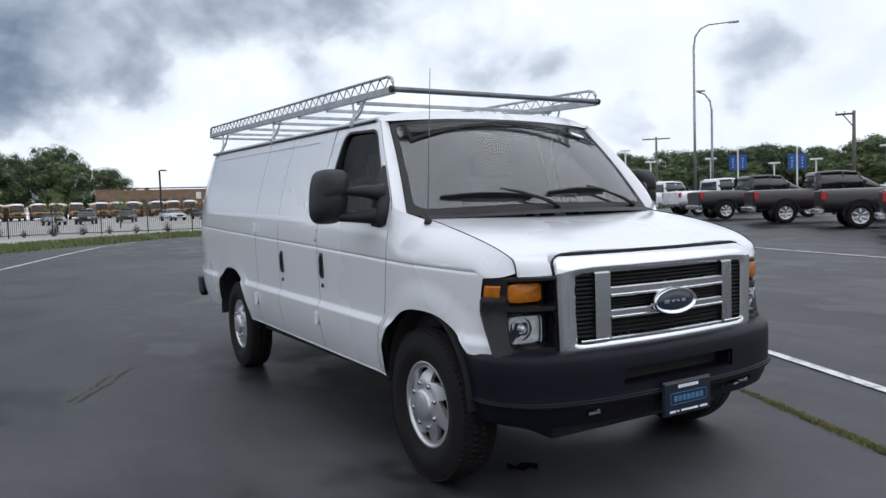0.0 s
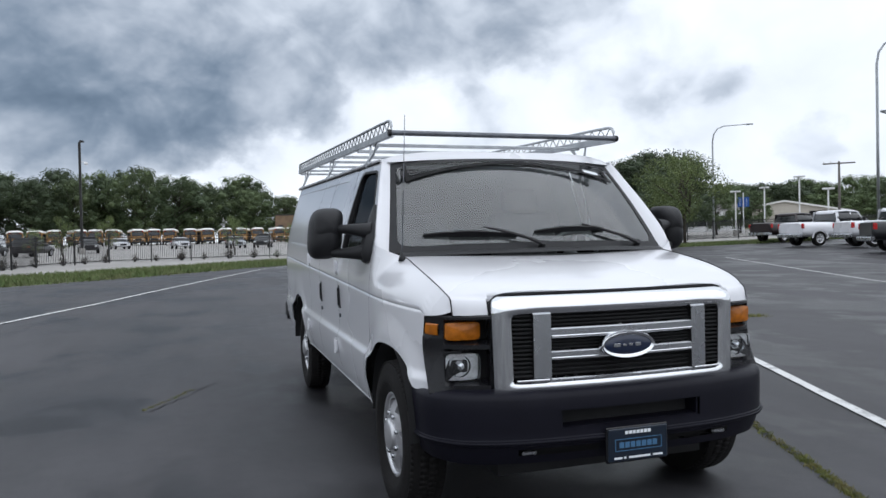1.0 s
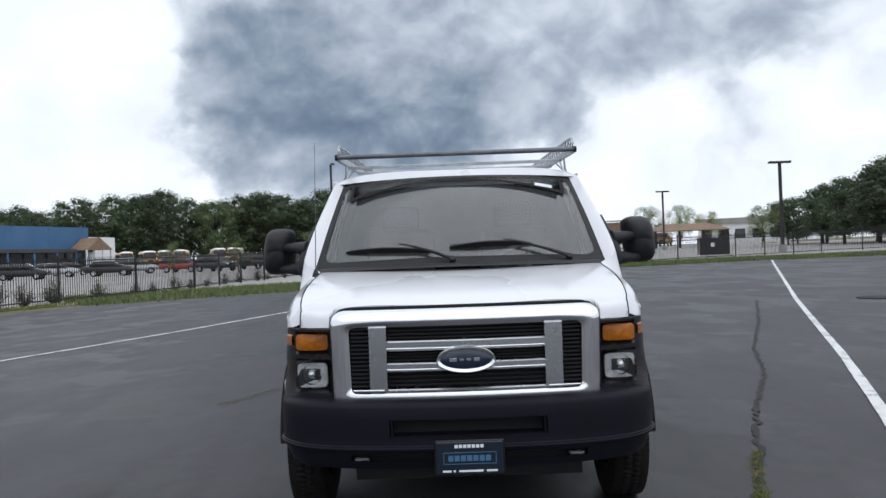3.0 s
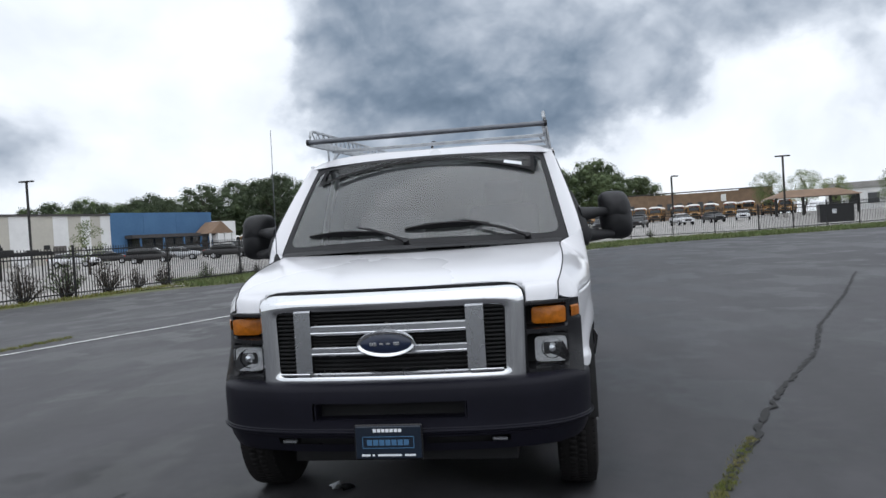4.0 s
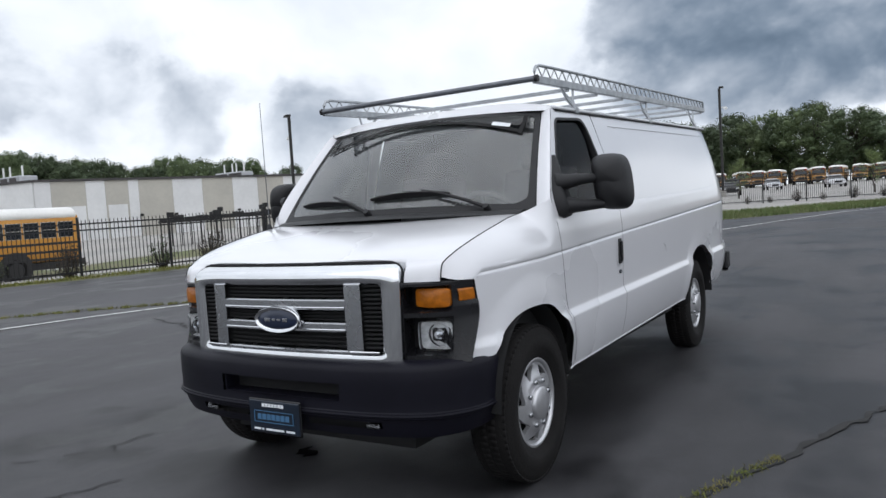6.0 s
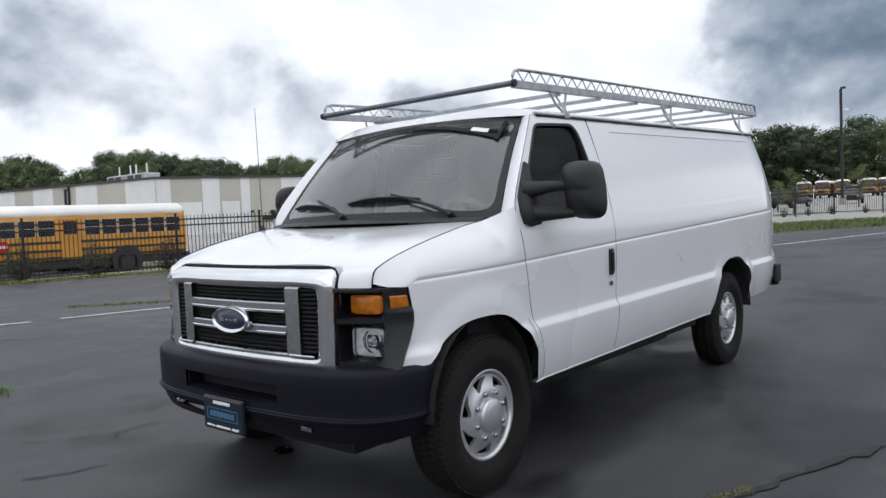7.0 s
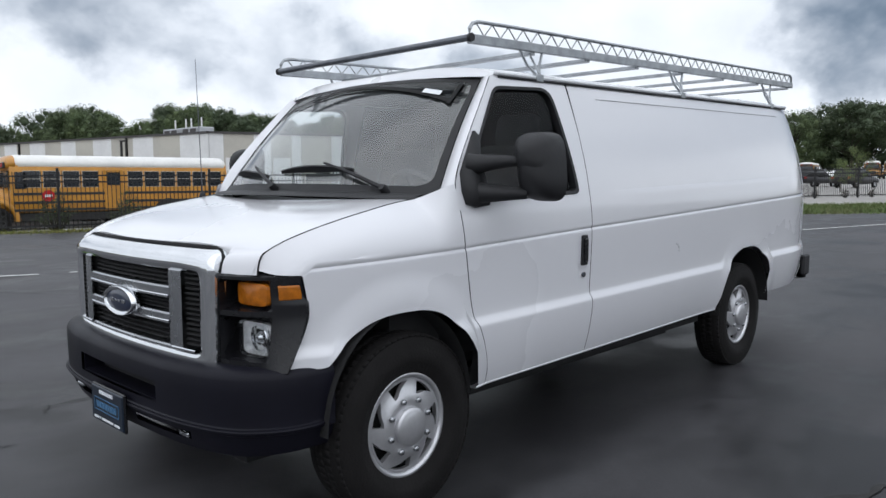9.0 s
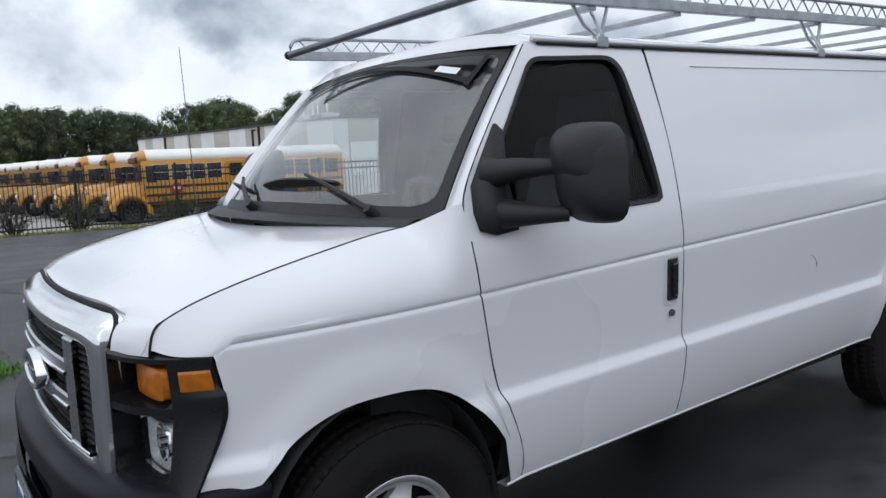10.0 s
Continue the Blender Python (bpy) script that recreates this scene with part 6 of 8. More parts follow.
FENCE_H = 1.58
fence = thing("iron_fence", "black iron picket fence along the edge of the lot", "fence", kind="structure")
fence_spots = along(FENCE, 2.35) + [FENCE[-1]]


def panel_mesh(length, finish="fence"):
    """Pickets between two rails, with pointed tops."""
    bm = bmesh.new()
    n = max(3, round(length / 0.115))
    for i in range(1, n):
        x = length * i / n
        box(bm, x - 0.0095, x + 0.0095, -0.0095, 0.0095, 0.06, FENCE_H + 0.08)
    for z in (0.16, FENCE_H - 0.22, FENCE_H - 0.04):
        box(bm, 0, length, -0.02, 0.02, z - 0.022, z + 0.022)
    return mesh_of("fence_panel", bm, finish, False)


post_mesh = mesh_of("fence_post", boxed(-0.034, 0.034, -0.034, 0.034, -0.1, FENCE_H + 0.16, bevel=0.006), "fence", False)
panels = {}
for a, b in zip(fence_spots, fence_spots[1:]):
    za, zb = ground_z(*a), ground_z(*b)
    d = Vector((b[0] - a[0], b[1] - a[1], zb - za))
    key = round(d.length, 1)
    if key not in panels:
        panels[key] = panel_mesh(key)
    turn = math.atan2(d.y, d.x)
    m = Matrix.Translation((a[0], a[1], za)) @ Matrix.Rotation(turn, 4, "Z") @ Matrix.Rotation(-math.atan2(d.z, math.hypot(d.x, d.y)), 4, "Y")
    share("fence_panel", panels[key], fence, m)
    share("fence_post", post_mesh, fence, Matrix.Translation((a[0], a[1], za)) @ Matrix.Rotation(turn, 4, "Z"))

# ---- plants ----


def leaf_cloud(name, clumps, per, size, mat, seed, squash=0.85, core=0.0):
    """A crown: many small leaf faces set on the skins of clumps (x, y, z, radius)."""
    rnd = np.random.default_rng(seed)
    vs, fs = [], []
    for cx, cy, cz, r in clumps:
        k = max(6, int(per * r * r))
        d = rnd.normal(size=(k, 3))
        d /= np.linalg.norm(d, axis=1, keepdims=True)
        rad = r * (0.40 + 0.6 * rnd.random(k) ** 0.6)
        p = d * rad[:, None] * (1, 1, squash) + (cx, cy, cz)
        for q, n in zip(p, d + 0.9 * rnd.normal(size=(k, 3))):
            n /= np.linalg.norm(n)
            t = np.cross(n, rnd.normal(size=3))
            t /= np.linalg.norm(t)
            b = np.cross(n, t)
            s = size * (0.6 + 0.8 * rnd.random())
            i = len(vs)
            vs += [tuple(q - t * s), tuple(q + b * s * 0.55 + n * s * 0.15), tuple(q + t * s), tuple(q - b * s * 0.55 + n * s * 0.15)]
            fs.append((i, i + 1, i + 2, i + 3))
    if core:
        ball = bmesh.new()
        bmesh.ops.create_icosphere(ball, subdivisions=1, radius=1.0)
        bv, bf = [tuple(v.co) for v in ball.verts], [[v.index for v in f.verts] for f in ball.faces]
        ball.free()
        for cx, cy, cz, r in clumps:
            i = len(vs)
            k = r * core * (0.75 + 0.5 * rnd.random(len(bv)))
            vs += [(cx + a * q, cy + b * q, cz + c * q * squash) for (a, b, c), q in zip(bv, k)]
            fs += [tuple(i + j for j in f) for f in bf]
    me = bpy.data.meshes.new(name)
    me.from_pydata(vs, [], fs)
    me.materials.append(mat)
    return me


def tree_proto(seed, tall, wide, mat, leaf=0.135, per=82, bare=0.16, clumps=64, core=0.42):
    """Trunk with limbs and crown, as meshes for trees about tall metres high."""
    rnd = random.Random(seed)
    bm = bmesh.new()
    top = tall * 0.72
    trunk = [(0, 0, -0.3)] + [(rnd.gauss(0, 0.10) * i, rnd.gauss(0, 0.10) * i, top * i / 5) for i in range(1, 6)]
    pipe(bm, trunk, tall * 0.020 + 0.05, 8, r_end=tall * 0.006)
    balls = []
    for i in range(clumps):
        h = bare + (1 - bare) * ((i + rnd.random()) / clumps)
        a = rnd.uniform(0, 6.28)
        env = math.sin(math.pi * min(1.0, max(0.06, (h - bare) / (1 - bare) * 0.86 + 0.10))) ** 0.6
        d = wide * 0.5 * env * math.sqrt(rnd.random()) * 1.05
        r = wide * (rnd.uniform(0.085, 0.165) if clumps > 50 else rnd.uniform(0.10, 0.20))
        balls.append((d * math.cos(a), d * math.sin(a), tall * h * 0.93, r))
    for x, y, z, r in balls[::3]:
        z0 = min(top, z * rnd.uniform(0.5, 0.75))
        k = min(4, int(z0 / top * 5))
        pipe(bm, [(trunk[k + 1][0], trunk[k + 1][1], z0), (x * 0.5, y * 0.5, (z0 + z) / 2 + 0.3), (x, y, z)], tall * 0.008, 5, r_end=0.02)
    wood = mesh_of("trunk", bm, "bark", True)
    return wood, leaf_cloud("crown", balls, per, leaf, mat, seed, core=core)


PROTO = [tree_proto(11, 14, 11, LEAF[0]), tree_proto(12, 14, 9.5, LEAF[0]), tree_proto(13, 14, 12.5, LEAF[1]), tree_proto(14, 14, 8.5, LEAF[1], bare=0.22), tree_proto(15, 14, 13, LEAF[0], bare=0.2), tree_proto(16, 14, 10, LEAF[1], bare=0.15)]
SMALL = [tree_proto(31, 5, 3.6, LEAF[2], 0.075, 230, 0.3, 20, 0.0), tree_proto(32, 9, 7.0, LEAF[2], 0.075, 260, 0.30, 34, 0.0)]
FAR = [tree_proto(51, 14, 13, LEAF[1], 0.20, 48, 0.05, 40, 0.5), tree_proto(52, 14, 15, LEAF[0], 0.20, 48, 0.05, 40, 0.5), tree_proto(53, 14, 12, LEAF[1], 0.20, 48, 0.08, 36, 0.5)]


def plant_tree(proto, x, y, tall, base, turn, label, wide=1.0, group="trees behind the lots", sink=0.0):
    k = tall / base
    t = thing("tree", label, "tree", group, at=Matrix.Translation((x, y, ground_z(x, y) - sink)) @ Matrix.Rotation(turn, 4, "Z"))
    m = Matrix.Diagonal((k * wide, k * wide, k, 1))
    share("trunk", proto[0], t, m)
    share("crown", proto[1], t, m)
    return t


rnd = random.Random(5)


def from_eye(az, dist, eye=(0.5, -3.0)):
    return eye[0] + dist * math.sin(radians(az)), eye[1] + dist * math.cos(radians(az))


def woods(az0, az1, gap, dist, el, label, wobble=0.10, protos=PROTO, rows=1, deep=9.0, wide=1.0):
    """A belt of trees whose tops stand at the elevation el(az)."""
    az = az0
    while az < az1:
        for k in range(rows):
            d = dist(az) * (1 + rnd.uniform(-0.05, 0.05)) + k * deep
            x, y = from_eye(az + rnd.uniform(-0.4, 0.4) * gap, d)
            tall = 1.37 + d * math.tan(radians(el(az))) - ground_z(x, y)
            tall *= 1 + rnd.uniform(-wobble * 1.7, wobble * 0.5) - (0.0 if k == 0 else -0.04)
            plant_tree(rnd.choice(protos), x, y, tall, 14, rnd.uniform(0, 6.28), label, wide * rnd.uniform(0.9, 1.15))
        az += gap * rnd.uniform(0.8, 1.2)


GREEN = "tall leafy green tree in a belt of woods"
north_el = straight([(-32, 4.3), (-28, 4.6), (-24, 5.1), (-20, 5.5), (-17, 4.7), (-12.0, 5.4), (-8.5, 4.7), (-5, 5.3), (-2, 5.3), (0, 5.05), (2.5, 4.8), (4.9, 4.1), (6.1, 3.4), (7.2, 2.8), (7.8, 2.2)])
woods(-31, 7.4, 2.0, lambda az: 225.0, north_el, GREEN, rows=2, wobble=0.10, wide=1.05, protos=[PROTO[0], PROTO[1], PROTO[4], PROTO[2]])
west_el = straight([(-92, 5.0), (-79, 4.9), (-76, 4.5), (-73.9, 4.0), (-72.3, 2.6), (-71.4, 4.3), (-70.1, 5.3), (-68, 5.4), (-66.6, 4.1), (-65.4, 3.7), (-64.6, 4.7), (-63.1, 5.4), (-60.3, 5.55), (-57.9, 5.0), (-56.6, 5.15), (-54.8, 4.5), (-52.6, 4.4), (-52.3, 4.95), (-50.3, 5.1), (-47.6, 4.55), (-45.5, 4.5), (-44.4, 3.2), (-43.7, 3.9), (-42.6, 4.0), (-42, 2.9), (-39.5, 2.8), (-38.8, 3.6), (-37, 3.85), (-36, 3.2), (-35.3, 4.0), (-32.1, 3.8), (-31.4, 3.0), (-31, 3.6), (-30.2, 4.0), (-24, 4.6)])
woods(-92, -30, 1.15, lambda az: 190.0, west_el, GREEN, rows=2, wobble=0.04, wide=0.85)
# the row of large trees east of the yard, nearer at its far end
east_el = straight([(24.5, 3.2), (27, 4.1), (29.4, 4.9), (32.7, 6.0), (36, 6.4), (40, 5.0), (42, 4.2)])
woods(25.0, 36.6, 1.5, lambda az: 104 - 2.6 * (az - 25), east_el, "large dark green tree behind the fence", rows=2, deep=7, wide=1.25, protos=[PROTO[0], PROTO[1], PROTO[4]])
for az, d, h in ((22.8, 95, 5.2), (19.2, 130, 6.0), (17.2, 135, 7.6), (15.0, 135, 7.8)):
    plant_tree(SMALL[1], *from_eye(az, d), h, 9, az, "light green tree standing by itself", 0.9)
plant_tree(SMALL[1], *from_eye(36.4, 56, (-1.8, -3.68)), 6.9, 9, 2.0, "young yellow-green tree by the fence", 1.12)
for az, d, h in ((38.6, 92, 6.2), (40.2, 100, 6.0), (41.4, 96, 5.2)):
    plant_tree(PROTO[5], *from_eye(az, d, (-1.8, -3.68)), h, 14, az, "mid-green tree behind the young one", 1.0)
# wooded hill beyond the sales lot
hill_el = straight([(40, 3.6), (43.6, 3.7), (49, 3.55), (52, 3.7), (54.5, 4.0), (58, 3.3), (61, 4.0), (66, 4.2), (74, 4.2)])
woods(38.5, 76, 1.6, lambda az: 178.0, lambda az: hill_el(az) * 0.72, "tree on a wooded slope", protos=FAR, wobble=0.05, wide=1.5)
woods(38.5, 76, 1.5, lambda az: 190.0, hill_el, "tree on a wooded slope", rows=2, deep=14, protos=FAR, wobble=0.05, wide=1.15)
low_el = straight([(8, 2.2), (16, 2.0), (24, 2.2), (42, 2.2)])
woods(9, 42, 2.6, lambda az: 210.0, low_el, "far tree on the skyline", rows=1)
# young staked trees in the yard
for az, d, h in ((-21.5, 62, 2.9), (-16.8, 64, 2.8), (-8.2, 66, 3.4), (0.4, 62, 3.2), (-13.0, 60, 2.4), (4.6, 66, 2.6), (-35.2, 52, 3.6), (-11.6, 52, 3.0)):
    plant_tree(SMALL[0], *from_eye(az, d), h, 5, az, "young light green tree in the yard", 0.75, "young trees in the yard")


def bush_mesh(seed, mat, green):
    rnd2 = random.Random(seed)
    bm = bmesh.new()
    balls = []
    for k in range(44):
        a, lean = rnd2.uniform(0, 6.28), rnd2.random() ** 0.6
        h = (0.92 - 0.62 * lean * lean) * rnd2.uniform(0.7, 1.05)
        x, y = 0.46 * lean * math.cos(a), 0.46 * lean * math.sin(a)
        pipe(bm, [(x * 0.1, y * 0.1, -0.05), (x * 0.6, y * 0.6, h * 0.5), (x + rnd2.gauss(0, 0.04), y + rnd2.gauss(0, 0.04), h)], 0.011, 4, r_end=0.004)
        for f in (0.55, 0.75, 0.95):
            balls.append((x * f + rnd2.gauss(0, 0.03), y * f + rnd2.gauss(0, 0.03), h * f, rnd2.uniform(0.05, 0.09)))
    crown = leaf_cloud("foliage", balls, 1300 if green else 900, 0.022, mat, seed)
    return crown, mesh_of("stem_clump", bm, "bark", True)


BUSH = [bush_mesh(41, LEAF[3], False), bush_mesh(42, LEAF[1], True), bush_mesh(43, LEAF[3], True), bush_mesh(44, LEAF[3], False)]
for i, (x, y) in enumerate(along(FENCE[1:16], 1.45)):
    out = Vector((x - C0[0], y - C0[1])).normalized() * (0.65 if y < 30 else 0.9)
    px, py = x + out.x + rnd.uniform(-0.15, 0.15), y + out.y + rnd.uniform(-0.3, 0.3)
    b = rnd.choice(BUSH)
    s = rnd.uniform(0.8, 1.4) * (0.65 if y > 24 else 1.12)
    t = thing("bush", "small twiggy reddish-green bush along the fence", "bush", "bushes along the fence", at=Matrix.Translation((px, py, ground_z(px, py))) @ Matrix.Rotation(rnd.uniform(0, 6), 4, "Z"))
    share("foliage", b[0], t, Matrix.Scale(s, 4))
    share("stem_clump", b[1], t, Matrix.Scale(s, 4))

strip_spots = []
for x, y in along(EDGE[8:22], 0.5):
    d = Vector((x - C0[0], y - C0[1])).normalized()
    deep = 1.4 if y < 19 else 7.5
    for k in range(3 if deep < 2 else 11):
        f = (k + 0.5) * deep / (3 if deep < 2 else 11)
        strip_spots.append((x + d.x * f, y + d.y * f))
weeds("grass_verge", strip_spots, 60000, 0.30, 0.17, "blade", "long green grass on the verge by the fence", 8)
weeds("fence_weeds", along([(x + 0.4, y) for x, y in FENCE[1:9]], 0.3), 5200, 0.30, 0.10, "moss", "straggling weeds at the foot of the fence", 9)

# ---- buildings ----


def wall_run(house, pts, bands, base, thick=0.3):
    """Upright panels side by side along a line, each one a part with its own colour."""
    (x0, y0), (x1, y1) = pts
    L = math.dist(*pts)
    turn = math.atan2(y1 - y0, x1 - x0)
    m = Matrix.Translation((x0, y0, base)) @ Matrix.Rotation(turn, 4, "Z")
    for a, b, name, top in bands:
        part("wall_panel", boxed(a * L + 0.01, b * L - 0.01, -thick / 2, thick / 2, 0, top, m), name, house)
    return m, L


wh = thing("warehouse", "long flat-roofed warehouse with white and beige painted panels", "building")
A, B = from_eye(-59.93, 99), from_eye(-33.52, 122)
zb = ground_z(*A) - 0.3
H = 7.4 - zb
bands = []
k = 0
cuts = [0, 0.032, 0.1028, 0.144, 0.1946, 0.2176, 0.297, 0.3697, 0.4481, 0.516, 0.5897, 0.6442, 0.7188, 0.7733, 0.8326, 0.8747, 0.912, 0.9388, 0.9694, 1.0]
for a, b in zip(cuts, cuts[1:]):
    bands.append((a, b, "wall_white" if k % 2 == 0 else "wall_beige", H))
    k += 1
m, L = wall_run(wh, (A, B), bands, zb)
part("coping", boxed(-0.2, L, -0.35, 0.25, H, H + 0.28, m), "coping", wh, "dark roof edge")
for f, z in ((0.22, 3.0), (0.30, 2.9), (0.46, 3.0), (0.66, 3.0)):
    part("wall_light", boxed(f * L - 0.2, f * L + 0.2, 0.0 - 0.55, -0.15, z, z + 0.3, m, bevel=0.05), "dark_metal", wh)
for f0, f1 in ((0.036, 0.100), (0.148, 0.190)):
    part("dock_door", boxed(f0 * L, f1 * L, -0.25, -0.155, 0, H * 0.60, m), "wall_white", wh, "pale roller door")
part("dock_door", boxed(0.83 * L, 0.865 * L, -0.25, -0.155, 0, H * 0.45, m), "wood", wh, "brown door")
E2 = (-142.0, 36.5)
side = []
cuts2 = [0, 0.05, 0.10, 0.17, 0.24, 0.32, 0.40, 0.47, 0.55, 0.63, 0.72, 0.8, 0.9, 1.0]
for i, (a, b) in enumerate(zip(cuts2, cuts2[1:])):
    side.append((a, b, "wall_beige" if i % 2 else "wall_white", H))
m2, L2 = wall_run(wh, (E2, A), side, zb)
part("coping", boxed(0, L2, -0.35, 0.25, H, H + 0.28, m2), "coping", wh, "dark roof edge")
for f in (0.187, 0.697):
    part("downpipe", boxed(f * L2 - 0.14, f * L2 + 0.14, -0.42, -0.16, 0, H, m2), "dark_metal", wh, "dark downpipe")
bm = bmesh.new()
vs = [bm.verts.new((x, y, zb + H - 0.05)) for x, y in (A, B, (-120.0, 125.0), E2)]
bm.faces.new(vs)
part("roof_deck", bm, "roofing", wh)
for dx, dy, w in ((-14.0, 4.4, 5.4), (-1.6, 33.0, 3.0)):
    u = part("roof_unit", boxed(A[0] + dx - w, A[0] + dx + w, A[1] + dy - 1.2, A[1] + dy + 1.2, zb + H, zb + H + 1.5, bevel=0.1), "car_silver", wh, "grey rooftop air unit")
    for k in (-0.75, -0.35, 0.30, 0.70):
        part("fan_housing", boxed(A[0] + dx + w * k - 0.8, A[0] + dx + w * k + 0.8, A[1] + dy - 1.26, A[1] + dy - 1.21, zb + H + 0.45, zb + H + 1.3, bevel=0.02), "coping", u, "dark louvred opening")
    for k in (-0.7, -0.1, 0.2, 0.75):
        bm = bmesh.new()
        rod(bm, (A[0] + dx + w * k, A[1] + dy, zb + H + 1.45), (A[0] + dx + w * k, A[1] + dy, zb + H + 2.9), 0.12)
        part("vent_pipe", bm, "pale_metal", u)

bl = thing("blue_hall", "blue-painted hall front with a dark glazed entrance and canopy", "building")
B2 = from_eye(-26.6, 134)
zc = ground_z(*B2) - 0.3
Hb = 7.85 - zc
m, L = wall_run(bl, (B, B2), [(0, 0.30, "wall_blue", Hb), (0.30, 0.62, "wall_blue", Hb), (0.62, 1.0, "wall_blue", Hb)], zc)
part("entrance_glass", boxed(0.14 * L, 0.93 * L, -0.6, -0.16, 0, Hb * 0.44, m), "car_glass", bl, "dark glazed entrance")
part("canopy", boxed(0.12 * L, 0.95 * L, -2.0, -0.16, Hb * 0.45, Hb * 0.52, m), "coping", bl, "dark canopy over the entrance")
for f in (0.2, 0.42, 0.62, 0.8):
    part("canopy_post", boxed(f * L - 0.12, f * L + 0.12, -1.9, -1.66, 0, Hb * 0.45, m), "wall_blue", bl)
an = thing("white_annex", "small white building with a brown gabled porch", "building")
B3 = from_eye(-24.9, 138)
m, L = wall_run(an, (B2, B3), [(0, 1, "wall_white", 5.6)], zc + 0.2)
bm = bmesh.new()
pr = [bm.verts.new(m @ Vector(p)) for p in ((-4.2, -4.0, 3.4), (1.2, -4.0, 3.4), (-1.5, -4.0, 5.4), (-4.2, -0.2, 3.4), (1.2, -0.2, 3.4), (-1.5, -0.2, 5.4))]
for f in ((0, 1, 2), (0, 2, 5, 3), (1, 4, 5, 2), (3, 5, 4), (0, 3, 4, 1)):
    bm.faces.new([pr[i] for i in f])
part("porch_roof", bm, "brick", an, "brown porch roof")
for x in (-4.0, -2.3, -0.7, 1.0):
    part("porch_post", boxed(x - 0.12, x + 0.12, -3.95, -3.7, 0, 3.4, m), "wall_white", an)

br = thing("brick_school", "low brown brick building beyond the bus yard", "building")
P0, P1 = from_eye(4.92, 198), from_eye(15.1, 198)
zd = ground_z(*P0) - 0.2
Ht = 1.37 + 198 * math.tan(radians(2.03)) - zd
m, L = wall_run(br, (P0, P1), [(0, 0.16, "brick", Ht), (0.16, 0.78, "brick", Ht - 0.25), (0.78, 1.0, "brick", Ht + 0.2)], zd)
for f in (0.02, 0.22, 0.29, 0.36, 0.43, 0.5, 0.57):
    part("window", boxed(f * L, f * L + 1.3, -0.32, -0.16, Ht * 0.38, Ht * 0.62, m), "car_glass", br)
part("sign_panel", boxed(0.66 * L, 0.66 * L + 1.2, -0.30, -0.16, Ht * 0.6, Ht * 0.85, m), "wall_white", br, "pale square panel on the brick wall")
part("coping", boxed(0, L, -0.3, 0.3, Ht - 0.02, Ht + 0.25, m), "coping", br)
part("back_wall", boxed(0, L, 5, 14, 0, Ht - 0.5, m), "brick", br)
shed = thing("open_shelter", "open-sided shelter with a brown pitched roof", "shelter")
q = from_eye(17.6, 118)
zs = ground_z(*q)
bm = bmesh.new()
pr = [bm.verts.new((q[0] + a, q[1] + b, zs + c)) for a, b, c in ((-6, -3, 2.6), (6, -3, 2.6), (6, 3, 2.6), (-6, 3, 2.6), (-3.5, 0, 3.7), (3.5, 0, 3.7))]
for f in ((0, 1, 5, 4), (1, 2, 5), (2, 3, 4, 5), (3, 0, 4), (0, 3, 2, 1)):
    bm.faces.new([pr[i] for i in f])
part("shelter_roof", bm, "brick", shed)
for dx in (-5.4, -1.8, 1.8, 5.4):
    part("shelter_post", boxed(q[0] + dx - 0.15, q[0] + dx + 0.15, q[1] - 2.7, q[1] - 2.4, zs, zs + 2.6), "dark_metal", shed)
for az, d, w, h, lab in ((21.5, 150, 8, 5.2, "far pale flat-roofed building"), (37.6, 125, 5, 4.6, "low grey building behind trees")):
    q = from_eye(az, d)
    ob = thing("far_building", lab, "building")
    zf = ground_z(*q) - 0.3
    mm = Matrix.Translation((q[0], q[1], zf)) @ Matrix.Rotation(radians(-az), 4, "Z")
    part("wall", boxed(-w, w, 0, 10, 0, h * 0.8, mm), "wall_white", ob)
    part("roof", boxed(-w - 0.4, w + 0.4, -0.4, 10.4, h * 0.8, h, mm), "roofing", ob)
    for k in range(5):
        part("window", boxed(-w + w * 0.38 * k + 0.6, -w + w * 0.38 * k + 2.4, -0.06, 0.02, h * 0.25, h * 0.6, mm), "car_glass", ob)

# low tan hall with a shallow pitched roof
q = from_eye(44.15, 135, (-1.8, -3.68))
zf = ground_z(*q) - 0.3
mm = Matrix.Translation((q[0], q[1], zf)) @ Matrix.Rotation(radians(-44), 4, "Z")
hall = thing("far_hall", "low tan hall with a shallow pitched roof beyond the sales lot", "building")
eave_l, peak, eave_r = 5.75 - zf, 6.55 - zf, 4.6 - zf
bm = bmesh.new()
outline = [(-7.4, 0), (7.4, 0), (7.4, eave_r - 0.25), (-2.4, peak - 0.25), (-7.4, eave_l - 0.25)]
for yy in (0, 14):
    ring = [bm.verts.new(mm @ Vector((x, yy, z))) for x, z in outline]
    bm.faces.new(ring)
    if yy:
        for i in range(5):
            bm.faces.new((last[i], last[(i + 1) % 5], ring[(i + 1) % 5], ring[i]))
    last = ring
bmesh.ops.recalc_face_normals(bm, faces=bm.faces[:])
part("wall", bm, "tan_wall", hall)
